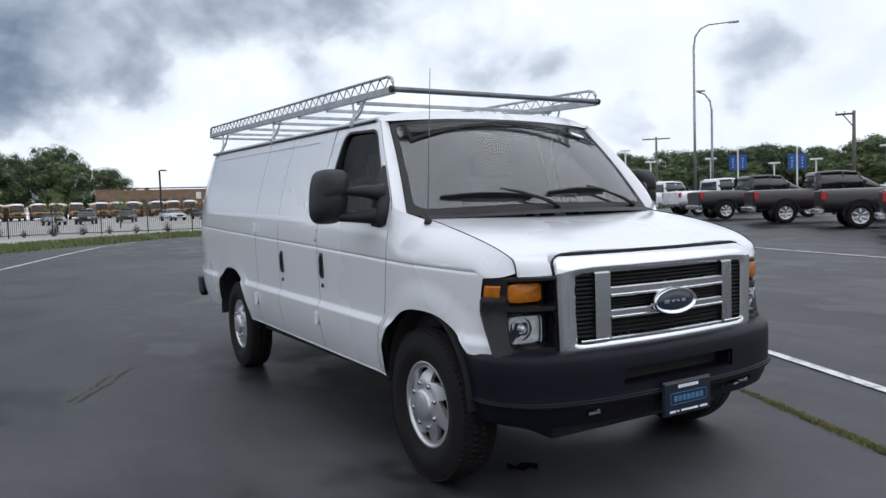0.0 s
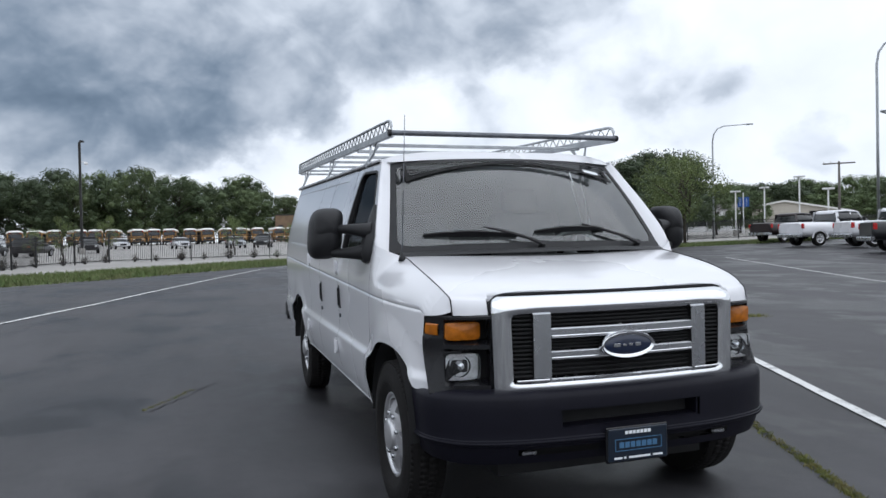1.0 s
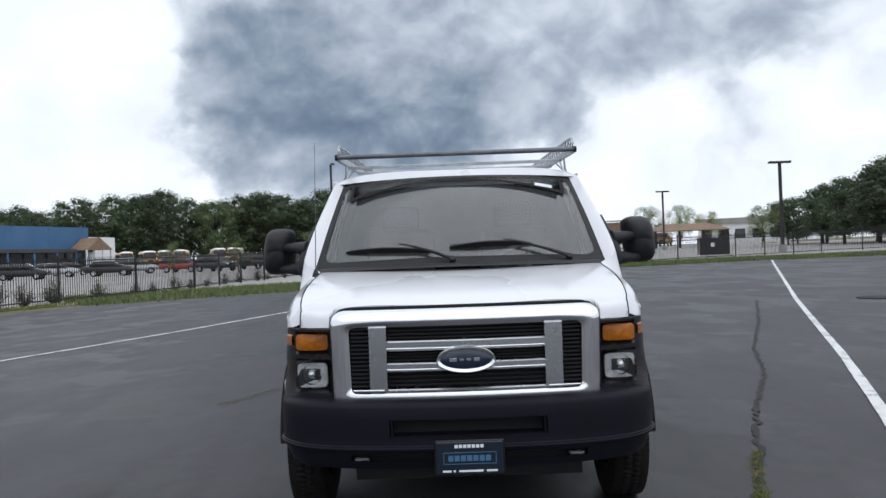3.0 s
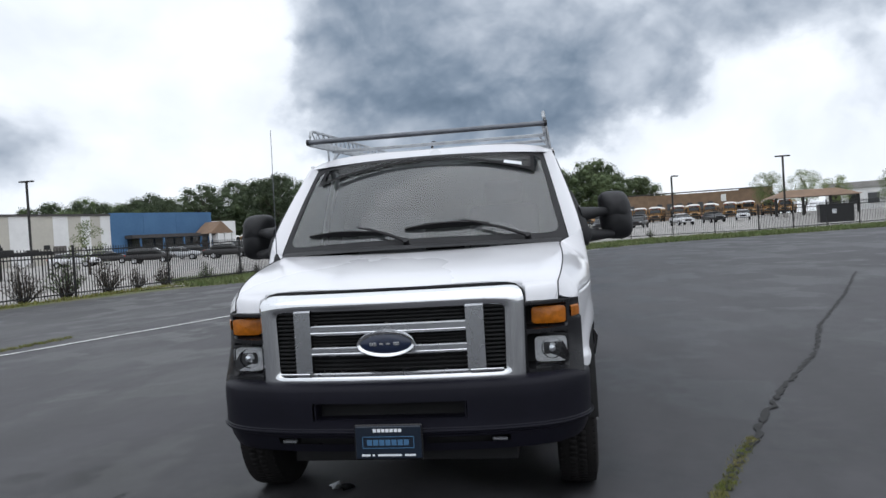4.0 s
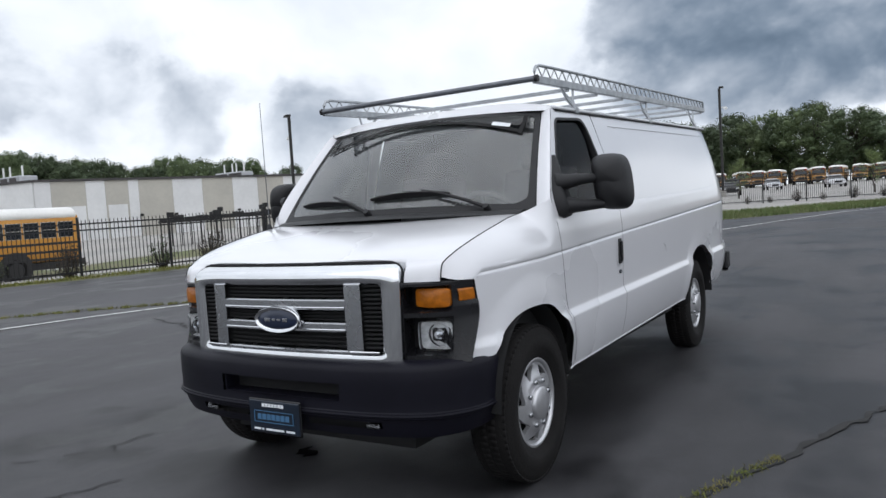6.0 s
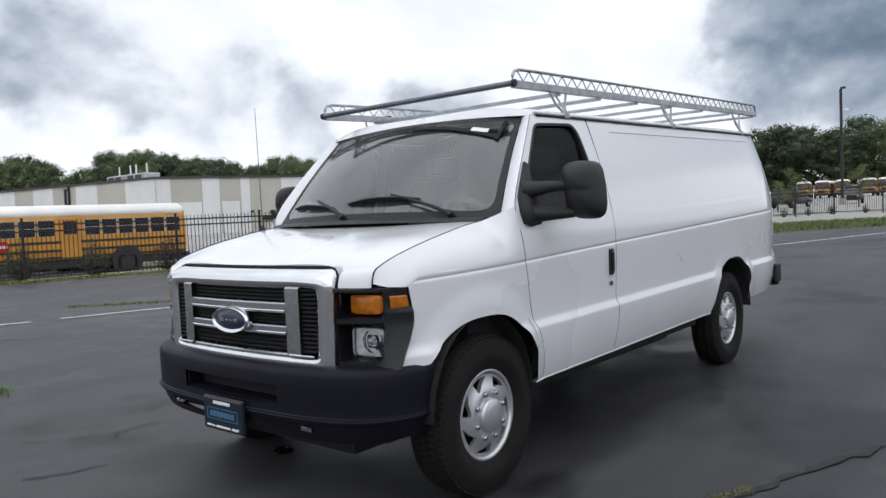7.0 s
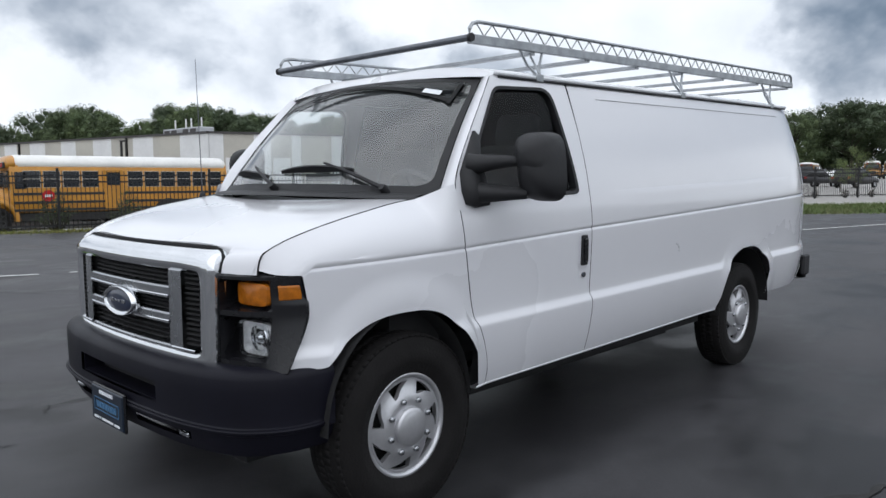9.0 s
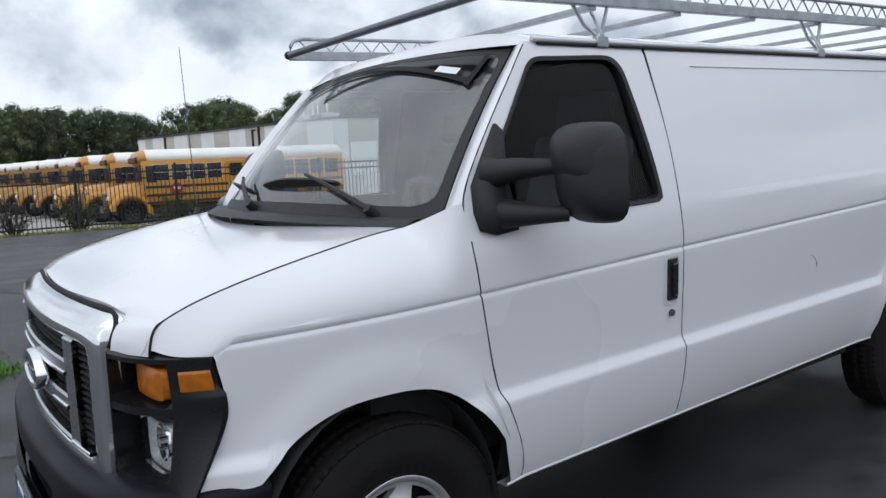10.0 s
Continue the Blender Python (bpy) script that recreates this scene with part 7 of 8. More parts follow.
for (xa, za), (xb, zb2) in (((-7.7, eave_l - 0.05), (-2.4, peak)), ((-2.4, peak), (7.7, eave_r - 0.05))):
    bm = bmesh.new()
    vs = [bm.verts.new(mm @ Vector((x, y, z + dz))) for dz in (-0.22, 0.04) for x, y, z in ((xa, -0.5, za), (xb, -0.5, zb2), (xb, 14.5, zb2), (xa, 14.5, za))]
    for f in ((0, 3, 2, 1), (4, 5, 6, 7), (0, 1, 5, 4), (1, 2, 6, 5), (2, 3, 7, 6), (3, 0, 4, 7)):
        bm.faces.new([vs[i] for i in f])
    part("roof", bm, "buswhite", hall, "pale metal roof")
# a near-black panel on the wall paints the gateway's shaded inside
part("gate", boxed(1.2, 4.4, -0.08, 0.02, 0.2, 3.0, mm), "void", hall, "near-black panel for the shade inside an open gateway")

# ---- vehicles ----


def wheel_set(radius, width, spoke="alloy"):
    bm = bmesh.new()
    spin(bm, [(radius * 0.62, -width / 2), (radius * 0.9, -width / 2), (radius, -width * 0.35), (radius, width * 0.35), (radius * 0.9, width / 2), (radius * 0.62, width / 2), (radius * 0.60, width * 0.3)], 24)
    tyre = mesh_of("tyre", bm, "rubber", True)
    bm = bmesh.new()
    spin(bm, [(radius * 0.62, width * 0.46), (radius * 0.56, width * 0.44), (radius * 0.5, width * 0.2), (0.001, width * 0.25)], 20)
    for k in range(6):
        box(bm, width * 0.22, width * 0.44, -radius * 0.07, radius * 0.07, radius * 0.1, radius * 0.58, Matrix.Rotation(math.pi * k / 3, 4, "X"))
    rim = mesh_of("rim", bm, spoke, True)
    return tyre, rim


def put_wheels(v, spots, meshes):
    for sx, x, y, z in spots:
        w = new("wheel")
        w.parent = v
        w.matrix_basis = Matrix.Translation((x, y, z)) @ (Matrix.Rotation(math.pi, 4, "Z") if sx < 0 else Matrix())
        share("tyre", meshes[0], w, Matrix())
        share("rim", meshes[1], w, Matrix())


def loft(stations, n_side=7, p=5.0):
    """A body shell from stations (y, half width, z low, z high, crown)."""
    bm = bmesh.new()
    rings = []
    for y, w, z0, z1, crown in stations:
        ring = []
        for i in range(24):
            a = 2 * math.pi * i / 24
            c, s = math.cos(a), math.sin(a)
            k = (abs(c) ** p + abs(s) ** p) ** (-1 / p)
            tuck = 1 - crown * max(0.0, k * s)
            ring.append(bm.verts.new((w * k * c * tuck, y, (z0 + z1) / 2 + (z1 - z0) / 2 * k * s)))
        rings.append(ring)
    for a, b in zip(rings, rings[1:]):
        for i in range(24):
            bm.faces.new((a[i], a[(i + 1) % 24], b[(i + 1) % 24], b[i]))
    bm.faces.new(rings[0][::-1])
    bm.faces.new(rings[-1])
    bmesh.ops.recalc_face_normals(bm, faces=bm.faces[:])
    return bm


TRUCK_WHEELS = wheel_set(0.41, 0.27)
CAR_WHEELS = wheel_set(0.33, 0.21)


def pickup(paint, label, at, group="pickups on the sales lot"):
    """A crew-cab pickup; its nose points along +y."""
    v = thing("pickup_truck", label, "pickup", group, at=at)
    part("body", loft([(-2.95, 0.93, 0.62, 1.22, 0.02), (-2.85, 0.98, 0.52, 1.30, 0.03), (-0.6, 1.0, 0.48, 1.31, 0.03), (0.9, 1.0, 0.48, 1.30, 0.03), (1.5, 1.0, 0.5, 1.26, 0.04), (2.7, 0.97, 0.55, 1.18, 0.05), (2.93, 0.90, 0.6, 1.05, 0.05)]), paint, v, smooth=True, auto=50)
    part("cabin_glazing", loft([(-0.76, 0.86, 1.2, 1.50, 0.08), (-0.66, 0.90, 1.2, 1.88, 0.13), (0.1, 0.92, 1.2, 1.91, 0.14), (0.72, 0.92, 1.2, 1.86, 0.14), (1.62, 0.90, 1.2, 1.29, 0.08)]), "car_glass", v, "dark glazing", smooth=True, auto=50)
    part("roof", loft([(-0.72, 0.70, 1.74, 1.84, 0.05), (-0.60, 0.79, 1.80, 1.93, 0.06), (0.1, 0.81, 1.83, 1.96, 0.06), (0.70, 0.79, 1.78, 1.91, 0.06), (0.86, 0.72, 1.72, 1.82, 0.05)]), paint, v, smooth=True, auto=60)
    for s in (-1, 1):
        for y, w in ((-0.66, 0.10), (0.20, 0.035), (0.98, 0.03)):
            bm = bmesh.new()
            back = 0.30 if y > 0.9 else 0.0
            box(bm, s * 0.905 - 0.03, s * 0.905 + 0.03, y - w, y + w, 1.24, 1.36)
            pr = [(0.925, 1.26, 0.0), (0.885, 1.60, 0.5), (0.83, 1.87, 1.0)]
            for (xa, za, fa), (xb, zb2, fb) in zip(pr, pr[1:]):
                quad = [(s * xa, y - w - back * fa, za), (s * xa, y + w - back * fa, za), (s * xb, y + w - back * fb, zb2), (s * xb, y - w - back * fb, zb2)]
                bm.faces.new([bm.verts.new(q) for q in quad])
            part("door_pillar", bm, paint, v)
        part("tail_lamp", boxed(s * 0.95 - 0.045, s * 0.95 + 0.045, -2.97, -2.82, 0.96, 1.22, bevel=0.015), "red", v, "red tail lamp")
        part("door_mirror", boxed(s * 1.1 - 0.1, s * 1.1 + 0.1, 0.82, 0.92, 1.33, 1.55, bevel=0.03), "black", v)
        for y in (-1.85, 1.85):
            bm = bmesh.new()
            rg = steps(0, math.pi, 14)
            prev = None
            for a in rg:
                pts = [bm.verts.new((s * q, y - r * math.cos(a), 0.42 + r * math.sin(a))) for q, r in ((1.012, 0.44), (1.02, 0.53), (0.9, 0.44))]
                if prev:
                    bm.faces.new((prev[0], prev[1], pts[1], pts[0]))
                    bm.faces.new((prev[2], prev[0], pts[0], pts[2]))
                prev = pts
            part("wheel_arch", bm, paint, v)
    part("tailgate", boxed(-0.80, 0.80, -2.975, -2.90, 0.72, 1.26, bevel=0.02), paint, v)
    part("rear_bumper", boxed(-0.95, 0.95, -3.08, -2.88, 0.48, 0.66, bevel=0.03), "dull_chrome", v, "grey rear bumper")
    part("grille", boxed(-0.6, 0.6, 2.88, 2.95, 0.72, 1.02, bevel=0.01), "gloss", v)
    put_wheels(v, [(s, s * 0.87, y, 0.41) for s in (-1, 1) for y in (-1.85, 1.85)], TRUCK_WHEELS)
    return v


def facing(x, y, heading_deg):
    """A pose on the ground; the thing's +y points to the heading (degrees clockwise from +y)."""
    return Matrix.Translation((x, y, ground_z(x, y))) @ Matrix.Rotation(radians(-heading_deg), 4, "Z")


eye0 = (-2.6, -3.15)
for az, d, turn, paint, lab in ((63.6, 28.3, 77, "truck_black", "black crew-cab pickup with chrome wheels on the sales lot"), (58.4, 32.3, 73, "truck_maroon", "dark maroon crew-cab pickup on the sales lot"), (53.9, 37.0, 68, "truck_grey", "dark grey crew-cab pickup on the sales lot"), (51.4, 43.5, 60, "white", "white crew-cab pickup on the sales lot"), (47.4, 47.0, 48, "white", "white crew-cab pickup at the end of the row"), (44.6, 56.0, 42, "truck_maroon", "dark red pickup at the far end of the row"), (68.5, 24.0, 80, "truck_grey", "dark grey pickup at the near end of the row")):
    x, y = from_eye(az, d, eye0)
    pickup(paint, lab, facing(x, y, az + turn))


def car(paint, label, at, suv=True):
    v = thing("parked_car", label, "car", "cars in the yard", at=at)
    h = 1.68 if suv else 1.45
    part("body", loft([(-2.3, 0.78, 0.5, 0.95, 0.05), (-2.2, 0.88, 0.35, 1.02, 0.05), (0.0, 0.92, 0.3, 1.02, 0.06), (1.5, 0.90, 0.32, 0.98, 0.08), (2.25, 0.80, 0.40, 0.82, 0.08)]), paint, v, smooth=True, auto=50)
    back = -2.15 if suv else -1.7
    part("cabin", loft([(back, 0.74, 0.95, 1.1, 0.1), (back + 0.25, 0.80, 0.95, h - 0.05, 0.16), (-0.4, 0.82, 0.95, h, 0.18), (0.4, 0.80, 0.95, h - 0.06, 0.18), (1.25, 0.78, 0.95, 1.03, 0.1)]), "car_glass", v, "dark glazing", smooth=True, auto=50)
    part("roof", loft([(back + 0.25, 0.66, h - 0.08, h + 0.0, 0.1), (-0.4, 0.69, h - 0.06, h + 0.03, 0.1), (0.45, 0.66, h - 0.09, h - 0.02, 0.1)]), paint, v, smooth=True)
    for s in (-1, 1):
        part("head_lamp", boxed(s * 0.6 - 0.16, s * 0.6 + 0.16, 2.12, 2.26, 0.66, 0.80, bevel=0.02), "lamp", v)
        part("tail_lamp", boxed(s * 0.72 - 0.1, s * 0.72 + 0.1, -2.33, -2.2, 0.78, 0.98, bevel=0.02), "red", v, "red tail lamp")
        for y in (0.35, -0.75):
            part("door_pillar", boxed(s * 0.79 - 0.02, s * 0.79 + 0.02, y - 0.04, y + 0.04, 0.98, h - 0.1), paint, v)
    part("grille", boxed(-0.4, 0.4, 2.2, 2.27, 0.5, 0.72, bevel=0.01), "gloss", v)
    put_wheels(v, [(s, s * 0.83, y, 0.33) for s in (-1, 1) for y in (-1.35, 1.38)], CAR_WHEELS)
    return v


CARS = [(-23.8, 66, "car_silver", 60, True), (-20.6, 62, "car_red", 100, True), (-18.3, 58, "truck_black", 120, True), (-15.2, 62, "truck_grey", 20, True), (-12.6, 56, "truck_black", 15, True), (-25.5, 60, "truck_black", 80, False), (-9.0, 64, "truck_black", 100, True), (1.2, 75, "car_silver", 170, False), (-2.6, 80, "white", 10, False), (5.9, 78, "truck_black", 190, True), (9.0, 78, "white", 160, False), (11.2, 84, "truck_grey", 200, False), (-29.0, 66, "car_silver", 70, False), (-31.0, 60, "truck_black", 75, True), (-36.0, 64, "white", 75, False), (-33.8, 70, "truck_black", 60, False), (-28.0, 74, "truck_grey", 60, True), (3.2, 74, "truck_grey", 150, True), (13.2, 90, "white", 180, False), (-6.6, 88, "white", 170, False)]
NAMES = {"car_silver": "silver", "car_red": "red", "truck_black": "black", "truck_grey": "dark grey", "white": "white"}
for az, d, paint, head, suv in CARS:
    d = d + 18
    head = head if az < -12 else 180 + az + (head % 40) - 20
    car(paint, f"{NAMES[paint]} {'sport utility car' if suv else 'sedan'} parked in the yard behind the fence", facing(*from_eye(az, d), head), suv)
bin_at = from_eye(19.4, 60)
bn = thing("dumpster", "dark green metal waste container by the fence", "dumpster", at=facing(*bin_at, 10))
part("body", boxed(-1.1, 1.1, -0.7, 0.7, 0.12, 1.35, bevel=0.04), "truck_grey", bn)
part("lid", boxed(-1.12, 1.12, -0.75, 0.72, 1.35, 1.45, bevel=0.03), "black", bn)
part("label_plate", boxed(-0.3, 0.0, -0.72, -0.70, 0.75, 1.05), "ink_white", bn, "white label")


def bus_parts(v, fine):
    """A school bus; its nose points along +y. The shell first, then glazing, rails, wheels and lamps."""
    # the plain buses wear the copy of the paint with shade in its colour
    paint = "yellow" if fine else "old_yellow"
    body = loft([(-5.3, 1.14, 0.72, 2.75, 0.02), (-5.22, 1.2, 0.68, 2.80, 0.02), (3.4, 1.2, 0.68, 2.80, 0.02), (3.55, 1.18, 0.72, 2.78, 0.02)], p=7.0)
    part("body", body, paint, v, smooth=True, auto=40)
    part("roof", loft([(-5.32, 0.95, 2.45, 2.93, 0.12), (-5.15, 1.15, 2.42, 3.05, 0.12), (3.2, 1.15, 2.42, 3.05, 0.12), (3.52, 0.98, 2.45, 2.93, 0.12)], p=3.4), "buswhite", v, "white roof", smooth=True, auto=40)
    part("front_cap", loft([(3.35, 1.17, 2.44, 3.03, 0.12), (3.62, 1.10, 2.46, 2.94, 0.14), (3.72, 0.85, 2.5, 2.80, 0.14)], p=3.6), "yellow" if fine else "buswhite", v, smooth=True, auto=40)
    part("hood", loft([(3.4, 1.05, 0.75, 1.72, 0.10), (4.2, 1.0, 0.72, 1.66, 0.16), (4.75, 0.92, 0.74, 1.52, 0.2), (4.9, 0.80, 0.8, 1.35, 0.2)], p=4.2), paint, v, smooth=True, auto=40)
    part("grille", boxed(-0.5, 0.5, 4.82, 4.94, 0.86, 1.30, bevel=0.02), "busblack", v)
    part("front_bumper", boxed(-1.12, 1.12, 4.86, 5.06, 0.48, 0.76, bevel=0.04), "busblack", v)
    part("windscreen", boxed(-1.02, 1.02, 3.52, 3.63, 1.74, 2.42, bevel=0.04), "busglass", v)
    part("warning_panel", boxed(-0.98, 0.98, 3.64, 3.745, 2.50, 2.74, bevel=0.03), "busblack", v)
    for s in (-1, 1):
        part("warning_lamp", boxed(s * 0.78 - 0.11, s * 0.78 + 0.11, 3.74, 3.765, 2.55, 2.70, bevel=0.03), "red", v)
        part("head_lamp", boxed(s * 0.72 - 0.13, s * 0.72 + 0.13, 4.80, 4.93, 1.0, 1.2, bevel=0.04), "lamp", v)
        bm = bmesh.new()
        prev = None
        for a in steps(-0.1, math.pi * 0.95, 12):
            pts = [bm.verts.new((s * q, 4.05 - r * math.cos(a), 0.5 + r * math.sin(a))) for q, r in ((1.0, 0.60), (1.22, 0.62), (1.22, 0.78), (0.95, 0.86))]
            if prev:
                for i in range(3):
                    bm.faces.new((prev[i], prev[i + 1], pts[i + 1], pts[i]))
            prev = pts
        part("front_fender", bm, paint, v, smooth=True)
        part("mirror", boxed(s * 1.35 - 0.1, s * 1.35 + 0.1, 3.72, 3.80, 1.75, 2.1, bevel=0.03), "busblack", v)
    part("underframe", boxed(-1.0, 1.0, -5.2, 4.6, 0.42, 0.72), "busblack", v)
    if fine:
        for s in (-1, 1):
            for z in (0.86, 1.16, 1.50):
                part("rub_rail", boxed(s * 1.215 - 0.02, s * 1.215 + 0.02, -5.2, 3.45, z - 0.05, z + 0.05, bevel=0.008), "busblack", v, "black rub rail")
            spots = [-4.95 + 0.70 * i for i in range(6)] + [0.35 + 0.72 * i for i in range(4)]
            for y in spots:
                part("window_surround", boxed(s * 1.206 - 0.010, s * 1.206 + 0.010, y - 0.016, y + 0.616, 1.745, 2.415, bevel=0.006), "tan_wall", v)
                w = part("window", boxed(s * 1.212 - 0.012, s * 1.212 + 0.012, y, y + 0.60, 1.76, 2.40, bevel=0.01), "busglass", v)
                part("window_bar", boxed(s * 1.222 - 0.008, s * 1.222 + 0.008, y, y + 0.60, 2.08, 2.098), "tan_wall", w)
            part("side_door", boxed(s * 1.225 - 0.022, s * 1.225 + 0.022, -0.66, 0.12, 0.85, 2.48, bevel=0.02), paint, v, "yellow emergency door")
            part("door_window", boxed(s * 1.246 - 0.012, s * 1.246 + 0.012, -0.52, 0.0, 1.82, 2.36, bevel=0.03), "busglass", v)
            part("front_side_window", boxed(s * 1.212 - 0.012, s * 1.212 + 0.012, 3.0, 3.40, 1.70, 2.36, bevel=0.02), "busglass", v)
        bm = bmesh.new()
        bmesh.ops.create_circle(bm, cap_ends=True, radius=0.24, segments=8, matrix=Matrix.Translation((-1.27, 2.25, 1.42)) @ Matrix.Rotation(-math.pi / 2, 4, "Y") @ Matrix.Rotation(math.pi / 8, 4, "Z"))
        bmesh.ops.solidify(bm, geom=bm.faces[:], thickness=0.02)
        sg = part("stop_sign", bm, "red", v, "red octagonal stop arm")
        bm = bmesh.new()
        for i in range(4):
            box(bm, -1.300, -1.285, 2.11 + i * 0.075, 2.11 + i * 0.075 + 0.045, 1.37, 1.47)
        part("sign_mark", bm, "ink_white", sg)
        part("rear_lamp", boxed(-0.9, 0.9, -5.36, -5.3, 2.5, 2.66, bevel=0.02), "red", v)
        part("rear_bumper", boxed(-1.15, 1.15, -5.45, -5.25, 0.5, 0.78, bevel=0.03), "busblack", v)
    else:
        for s in (-1, 1):
            part("side_glazing", boxed(s * 1.212 - 0.012, s * 1.212 + 0.012, -5.0, 3.3, 1.80, 2.36), "busglass", v)
            part("rub_rail", boxed(s * 1.215 - 0.02, s * 1.215 + 0.02, -5.2, 3.45, 1.15, 1.22), "busblack", v)
    # black discs put the shade of the rear wheel openings into colour
    for s in (-1, 1):
        bm = bmesh.new()
        rod(bm, (s * 1.10, -2.55, 0.58), (s * 1.228, -2.55, 0.58), 0.66, n=28)
        part("wheel_well", bm, "busblack", v, "black disc that stands for the shaded rear wheel opening")
    put_wheels(v, [(s, s * 1.09, y, 0.5) for s in (-1, 1) for y in (-2.55, 4.05)], BUS_WHEELS)


BUS_WHEELS = wheel_set(0.5, 0.28, "busblack")
near_bus = thing("school_bus", "yellow school bus with white roof and stop sign behind the fence", "bus", "row of buses by the warehouse")
bus_parts(near_bus, True)
near_bus.matrix_basis = facing(-29.7, 10.8, 186)
far_bus = thing("school_bus", "yellow school bus parked nose out in a row", "bus", "row of buses at the far side")
bus_parts(far_bus, False)
for i in range(1, 13):
    x, y = -29.7 - 3.45 * i, 10.8 - 0.40 * i
    b = copy_thing(near_bus if i < 3 else far_bus, facing(x, y, 186))
    tagged(b, "yellow school bus parked side by side with others", group="row of buses by the warehouse")
first = True
for i, az in enumerate(np.arange(-26.5, 16.6, 1.25)):
    az = float(az) + 0.12 * math.sin(i * 2.3)
    d = 152 + 5 * math.sin(az / 9) + (4 if az < -14 else 0)
    if abs(az + 18.9) < 0.9 or abs(az + 14.6) < 0.7:
        continue
    m = facing(*from_eye(az, d), 180 + az + 6 * math.sin(i * 1.7))
    if first:
        far_bus.matrix_basis, first = m, False
    else:
        copy_thing(far_bus, m)

# ---- poles and signs ----


def lamp_post(x, y, tall, mat, label, heads=1, turn=0.0, arm=0.9, camera_box=False, thick=0.11):
    z = ground_z(x, y)
    p = thing("lamp_post", label, "lamp post", at=Matrix.Translation((x, y, z)) @ Matrix.Rotation(radians(turn), 4, "Z"))
    bm = bmesh.new()
    box(bm, -thick, thick, -thick, thick, 0.6, tall, bevel=0.02)
    part("post", bm, mat, p)
    bm = bmesh.new()
    rod(bm, (0, 0, -0.1), (0, 0, 0.6), 0.3, n=14)
    part("footing", bm, "concrete", p, "concrete footing")
    for k in range(heads):
        s = 1 if k == 0 else -1
        bm = bmesh.new()
        box(bm, s * arm / 2 - arm / 2, s * arm / 2 + arm / 2, -0.2, 0.2, tall - 0.02, tall + 0.10 + thick * 0.5, bevel=0.03)
        part("lamp_head", bm, mat, p)
    if camera_box:
        c = part("bracket", boxed(0.1, 0.6, -0.05, 0.05, tall * 0.82, tall * 0.82 + 0.08), "pale_metal", p)
        part("camera_dome", boxed(0.35, 0.7, -0.14, 0.14, tall * 0.82 - 0.22, tall * 0.82 + 0.02, bevel=0.08, seg=2), "pale_metal", c, "white camera dome")
    return p


def by_top(az, el, d, eye):
    """Where a pole d metres off stands, and how tall it is, if its top lies at that elevation."""
    x, y = from_eye(az, d, eye)
    return x, y, 1.37 + d * math.tan(radians(el)) - ground_z(x, y)


e0 = (0.5, -3.0)
lamp_post(*by_top(-9.5, 7.25, 78, e0), "dark_metal", "tall dark lot lamp with a camera on its post", camera_box=True, arm=0.4)
lamp_post(*by_top(24.1, 5.71, 66, e0), "dark_metal", "tall dark lot lamp with two heads", 2)
lamp_post(*by_top(-41.66, 7.70, 62, e0), "dark_metal", "tall dark lot lamp with a camera on its post", camera_box=True, turn=150)
lamp_post(*by_top(-38.55, 5.34, 99, e0), "dark_metal", "tall dark lot lamp with two heads", 2)
lamp_post(*by_top(8.4, 3.31, 105, e0), "dark_metal", "thin dark lot lamp in the far yard", 1)
lamp_post(*by_top(16.0, 4.1, 105, e0), "dark_metal", "thin dark lot lamp in the far yard", 2)
lamp_post(*by_top(-65.8, 2.8, 85, e0), "dark_metal", "dark post before the warehouse wall", 1, arm=0.6)


def cobra(az, el, d, eye, mat, label, reach, side):
    x, y, h = by_top(az, el, d, eye)
    p = thing("street_lamp", label, "street lamp", at=Matrix.Translation((x, y, ground_z(x, y))) @ Matrix.Rotation(radians(-az), 4, "Z"))
    bm = bmesh.new()
    pts = [(0, 0, -0.2), (0, 0, h * 0.5), (0, 0, h - 1.6), (side * 0.12, 0, h - 0.8), (side * 0.5, 0, h - 0.25), (side * 1.1, 0, h), (side * reach, 0, h + 0.05)]
    pipe(bm, pts, 0.105, 10, r_end=0.045)
    part("mast", bm, mat, p, smooth=True)
    part("lamp_head", boxed(side * reach - 0.35, side * reach + 0.35, -0.12, 0.12, h - 0.04, h + 0.10, bevel=0.03), mat, p)
    return p


cobra(47.81, 12.85, 58, e0, "galv", "tall steel street lamp with a long curved arm", 2.9, 1)
cobra(49.1, 8.1, 60, e0, "galv", "grey street lamp with a curved arm", 0.8, -1)
cobra(37.41, 7.87, 80, e0, "galv", "steel street lamp with a long curved arm", 3.6, 1)


def utility(az, el, d, label, arm, one_side, wires=True):
    x, y, h = by_top(az, el, d, e0)
    p = thing("utility_pole", label, "utility pole", at=Matrix.Translation((x, y, ground_z(x, y))) @ Matrix.Rotation(radians(-az), 4, "Z"))
    bm = bmesh.new()
    rod(bm, (0, 0, -0.2), (0, 0, h), 0.20, 0.13, 10)
    part("pole", bm, "wood", p, smooth=True)
    a = part("cross_arm", boxed(-arm, 0.1 if one_side else arm, -0.08, 0.08, h - 0.35, h - 0.18), "wood", p)
    if one_side:
        bm = bmesh.new()
        rod(bm, (-arm * 0.6, 0, h - 0.3), (0, 0, h - 1.5), 0.05)
        part("brace", bm, "wood", p)
    for k in (-0.95, -0.5):
        bm = bmesh.new()
        rod(bm, (arm * k, 0, h - 0.18), (arm * k, 0, h + 0.05), 0.06, 0.05)
        part("insulator", bm, "pale_metal", a)


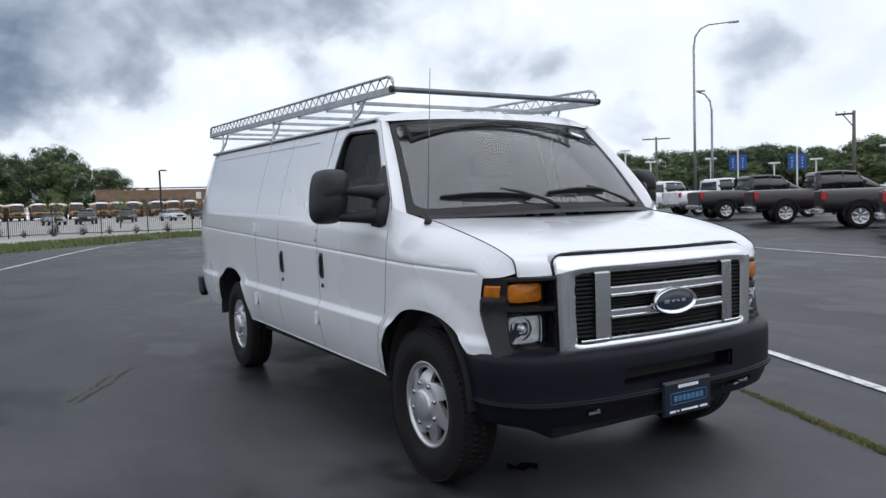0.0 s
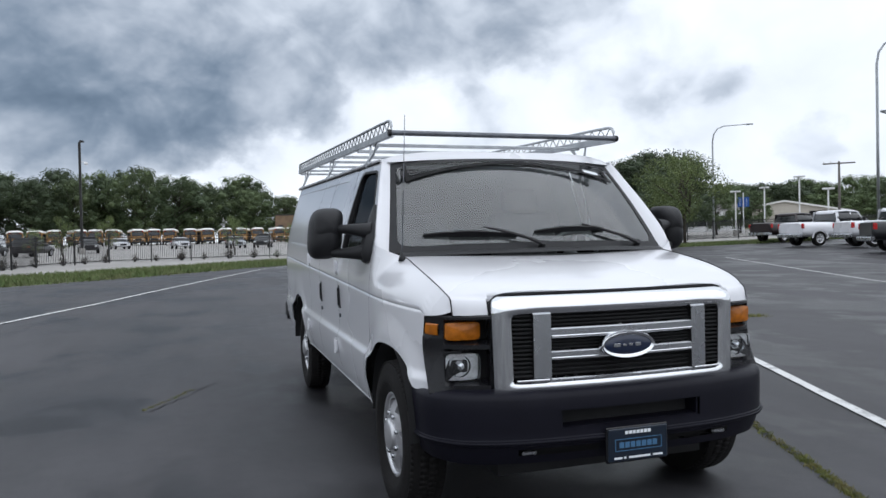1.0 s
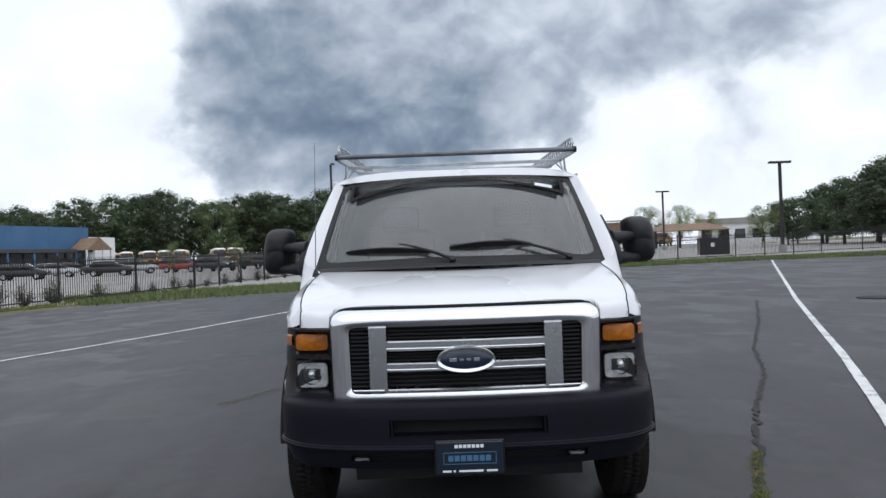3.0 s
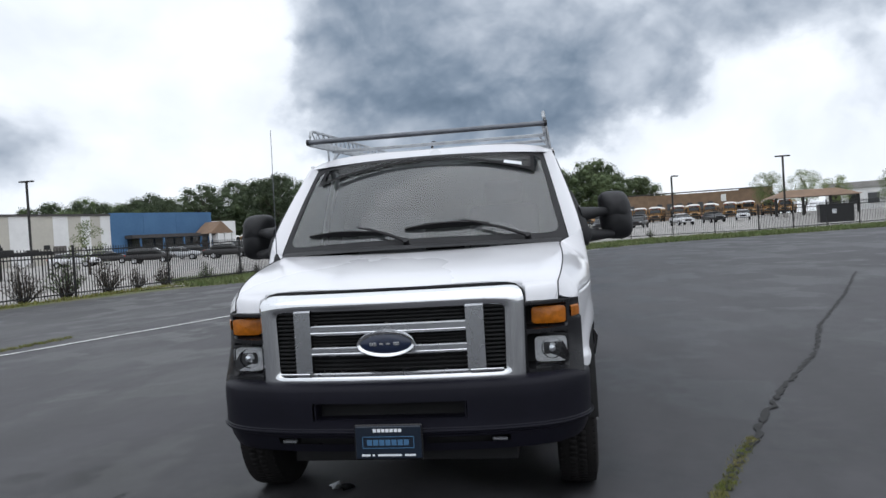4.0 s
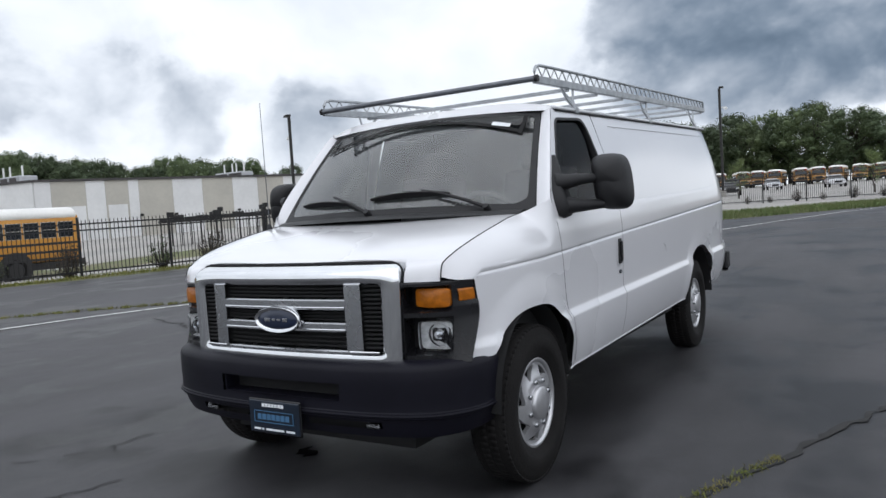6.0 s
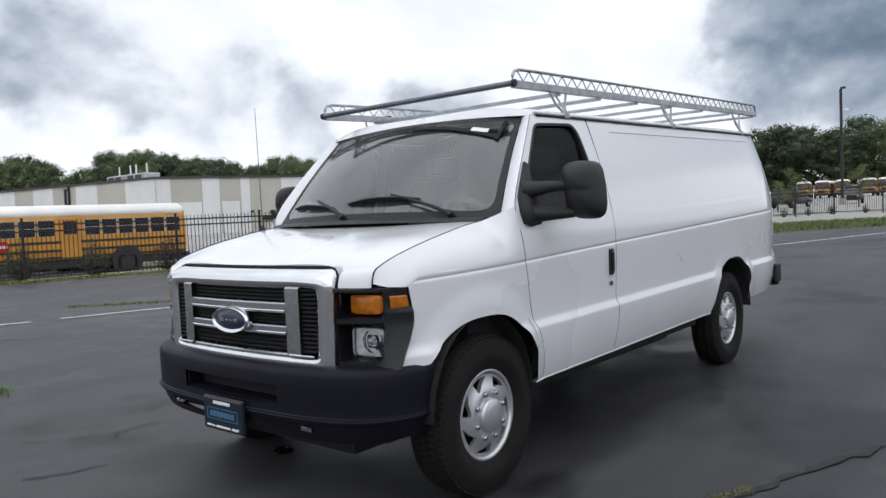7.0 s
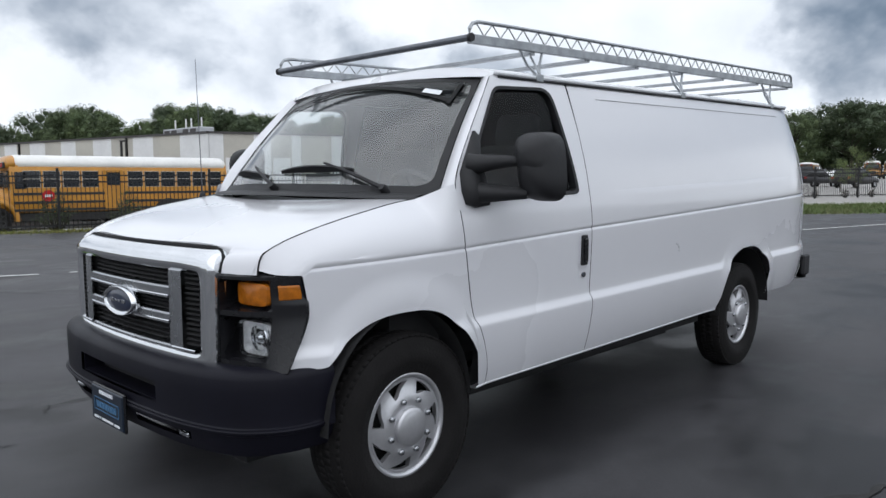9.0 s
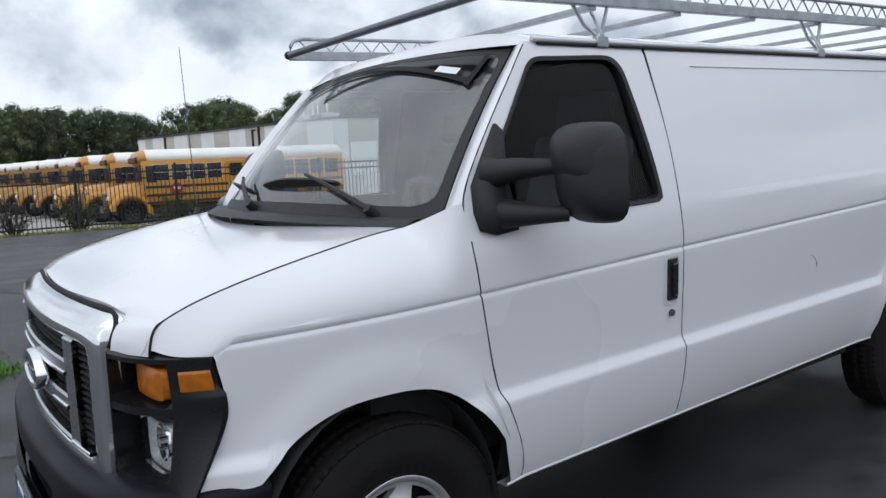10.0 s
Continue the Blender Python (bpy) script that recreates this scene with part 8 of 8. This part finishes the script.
utility(58.8, 5.85, 75, "wooden utility pole with a one-sided cross arm", 1.5, True)
utility(45.93, 4.81, 108, "wooden utility pole with a flat cross arm", 1.9, False)
for az, el, d in ((43.15, 3.9, 75), (44.95, 2.95, 72), (49.25, 3.0, 70), (53.65, 2.45, 72), (56.35, 2.6, 70), (60.55, 3.3, 60), (40.95, 3.2, 84), (38.95, 3.0, 80)):
    x, y, h = by_top(az, el, d, e0)
    lamp_post(x, y, h, "pale_metal", "pale lot lamp with two flat heads", 2, -az, 0.5, thick=0.07)
for az, el, d in ((50.9, 3.25, 60), (54.9, 3.1, 60), (39.6, 2.6, 92)):
    x, y, h = by_top(az, el, d, e0)
    b = thing("banner_pole", "pale pole with two blue banners", "banner pole", at=Matrix.Translation((x, y, ground_z(x, y))) @ Matrix.Rotation(radians(-az), 4, "Z"))
    bm = bmesh.new()
    rod(bm, (0, 0, -0.1), (0, 0, h + 0.5), 0.06, n=10)
    part("pole", bm, "pale_metal", b)
    for s in (-1, 1):
        f = part("banner", boxed(s * 0.36 - 0.27, s * 0.36 + 0.27, -0.02, 0.02, h - 1.15, h, bevel=0.005), "sign_blue", b, "blue cloth banner")
        bm = bmesh.new()
        for k in range(4):
            box(bm, s * 0.36 - 0.05, s * 0.36 + 0.05, -0.03, -0.022, h - 0.98 + k * 0.22, h - 0.92 + k * 0.22)
        part("banner_mark", bm, "ink_white", f)
# manhole in the lot
hole = thing("drain_cover", "dark round drain cover in worn asphalt", "drain cover")
bm = bmesh.new()
rod(bm, (9.45, 12.3, ground_z(9.45, 12.3) - 0.02), (9.45, 12.3, ground_z(9.45, 12.3) + 0.012), 0.47, n=24)
part("cover", bm, "void", hole)
# machinery in the yard before the warehouse
for az, d, kind in ((-50.0, 50, 0), (-46.6, 52, 1), (-43.4, 54, 2), (-40.4, 56, 0)):
    x, y = from_eye(az, d, (2.07, -3.45))
    t = thing("equipment_rack", "dark steel equipment rack on thin legs in the yard", "equipment", "equipment behind the fence", at=facing(x, y, az + 84))
    part("bed", boxed(-0.7, 0.7, -1.9, 1.9, 1.45, 1.62, bevel=0.02), "fence", t)
    for k in range(5):
        h = (0.15, 0.30, 0.10, 0.22, 0.12)[(k + kind) % 5]
        part("load_box", boxed(-0.5, 0.5, -1.85 + 0.74 * k, -1.13 + 0.74 * k, 1.62, 1.62 + h, bevel=0.04), "busblack", t)
    for k in range(7):
        part("leg", boxed(0.60, 0.66, -1.85 + 0.6 * k, -1.79 + 0.6 * k, 0.0, 1.45), "fence", t)
    for yy in (-1.2, 1.5):
        st = part("stake", boxed(0.68, 0.76, yy - 0.05, yy + 0.05, 0.0, 2.05 + 0.10 * kind), "fence", t)
        part("stake_cap", boxed(0.60, 0.84, yy - 0.18, yy + 0.18, 1.80 + 0.10 * kind, 2.10 + 0.10 * kind, bevel=0.03), "fence", st)
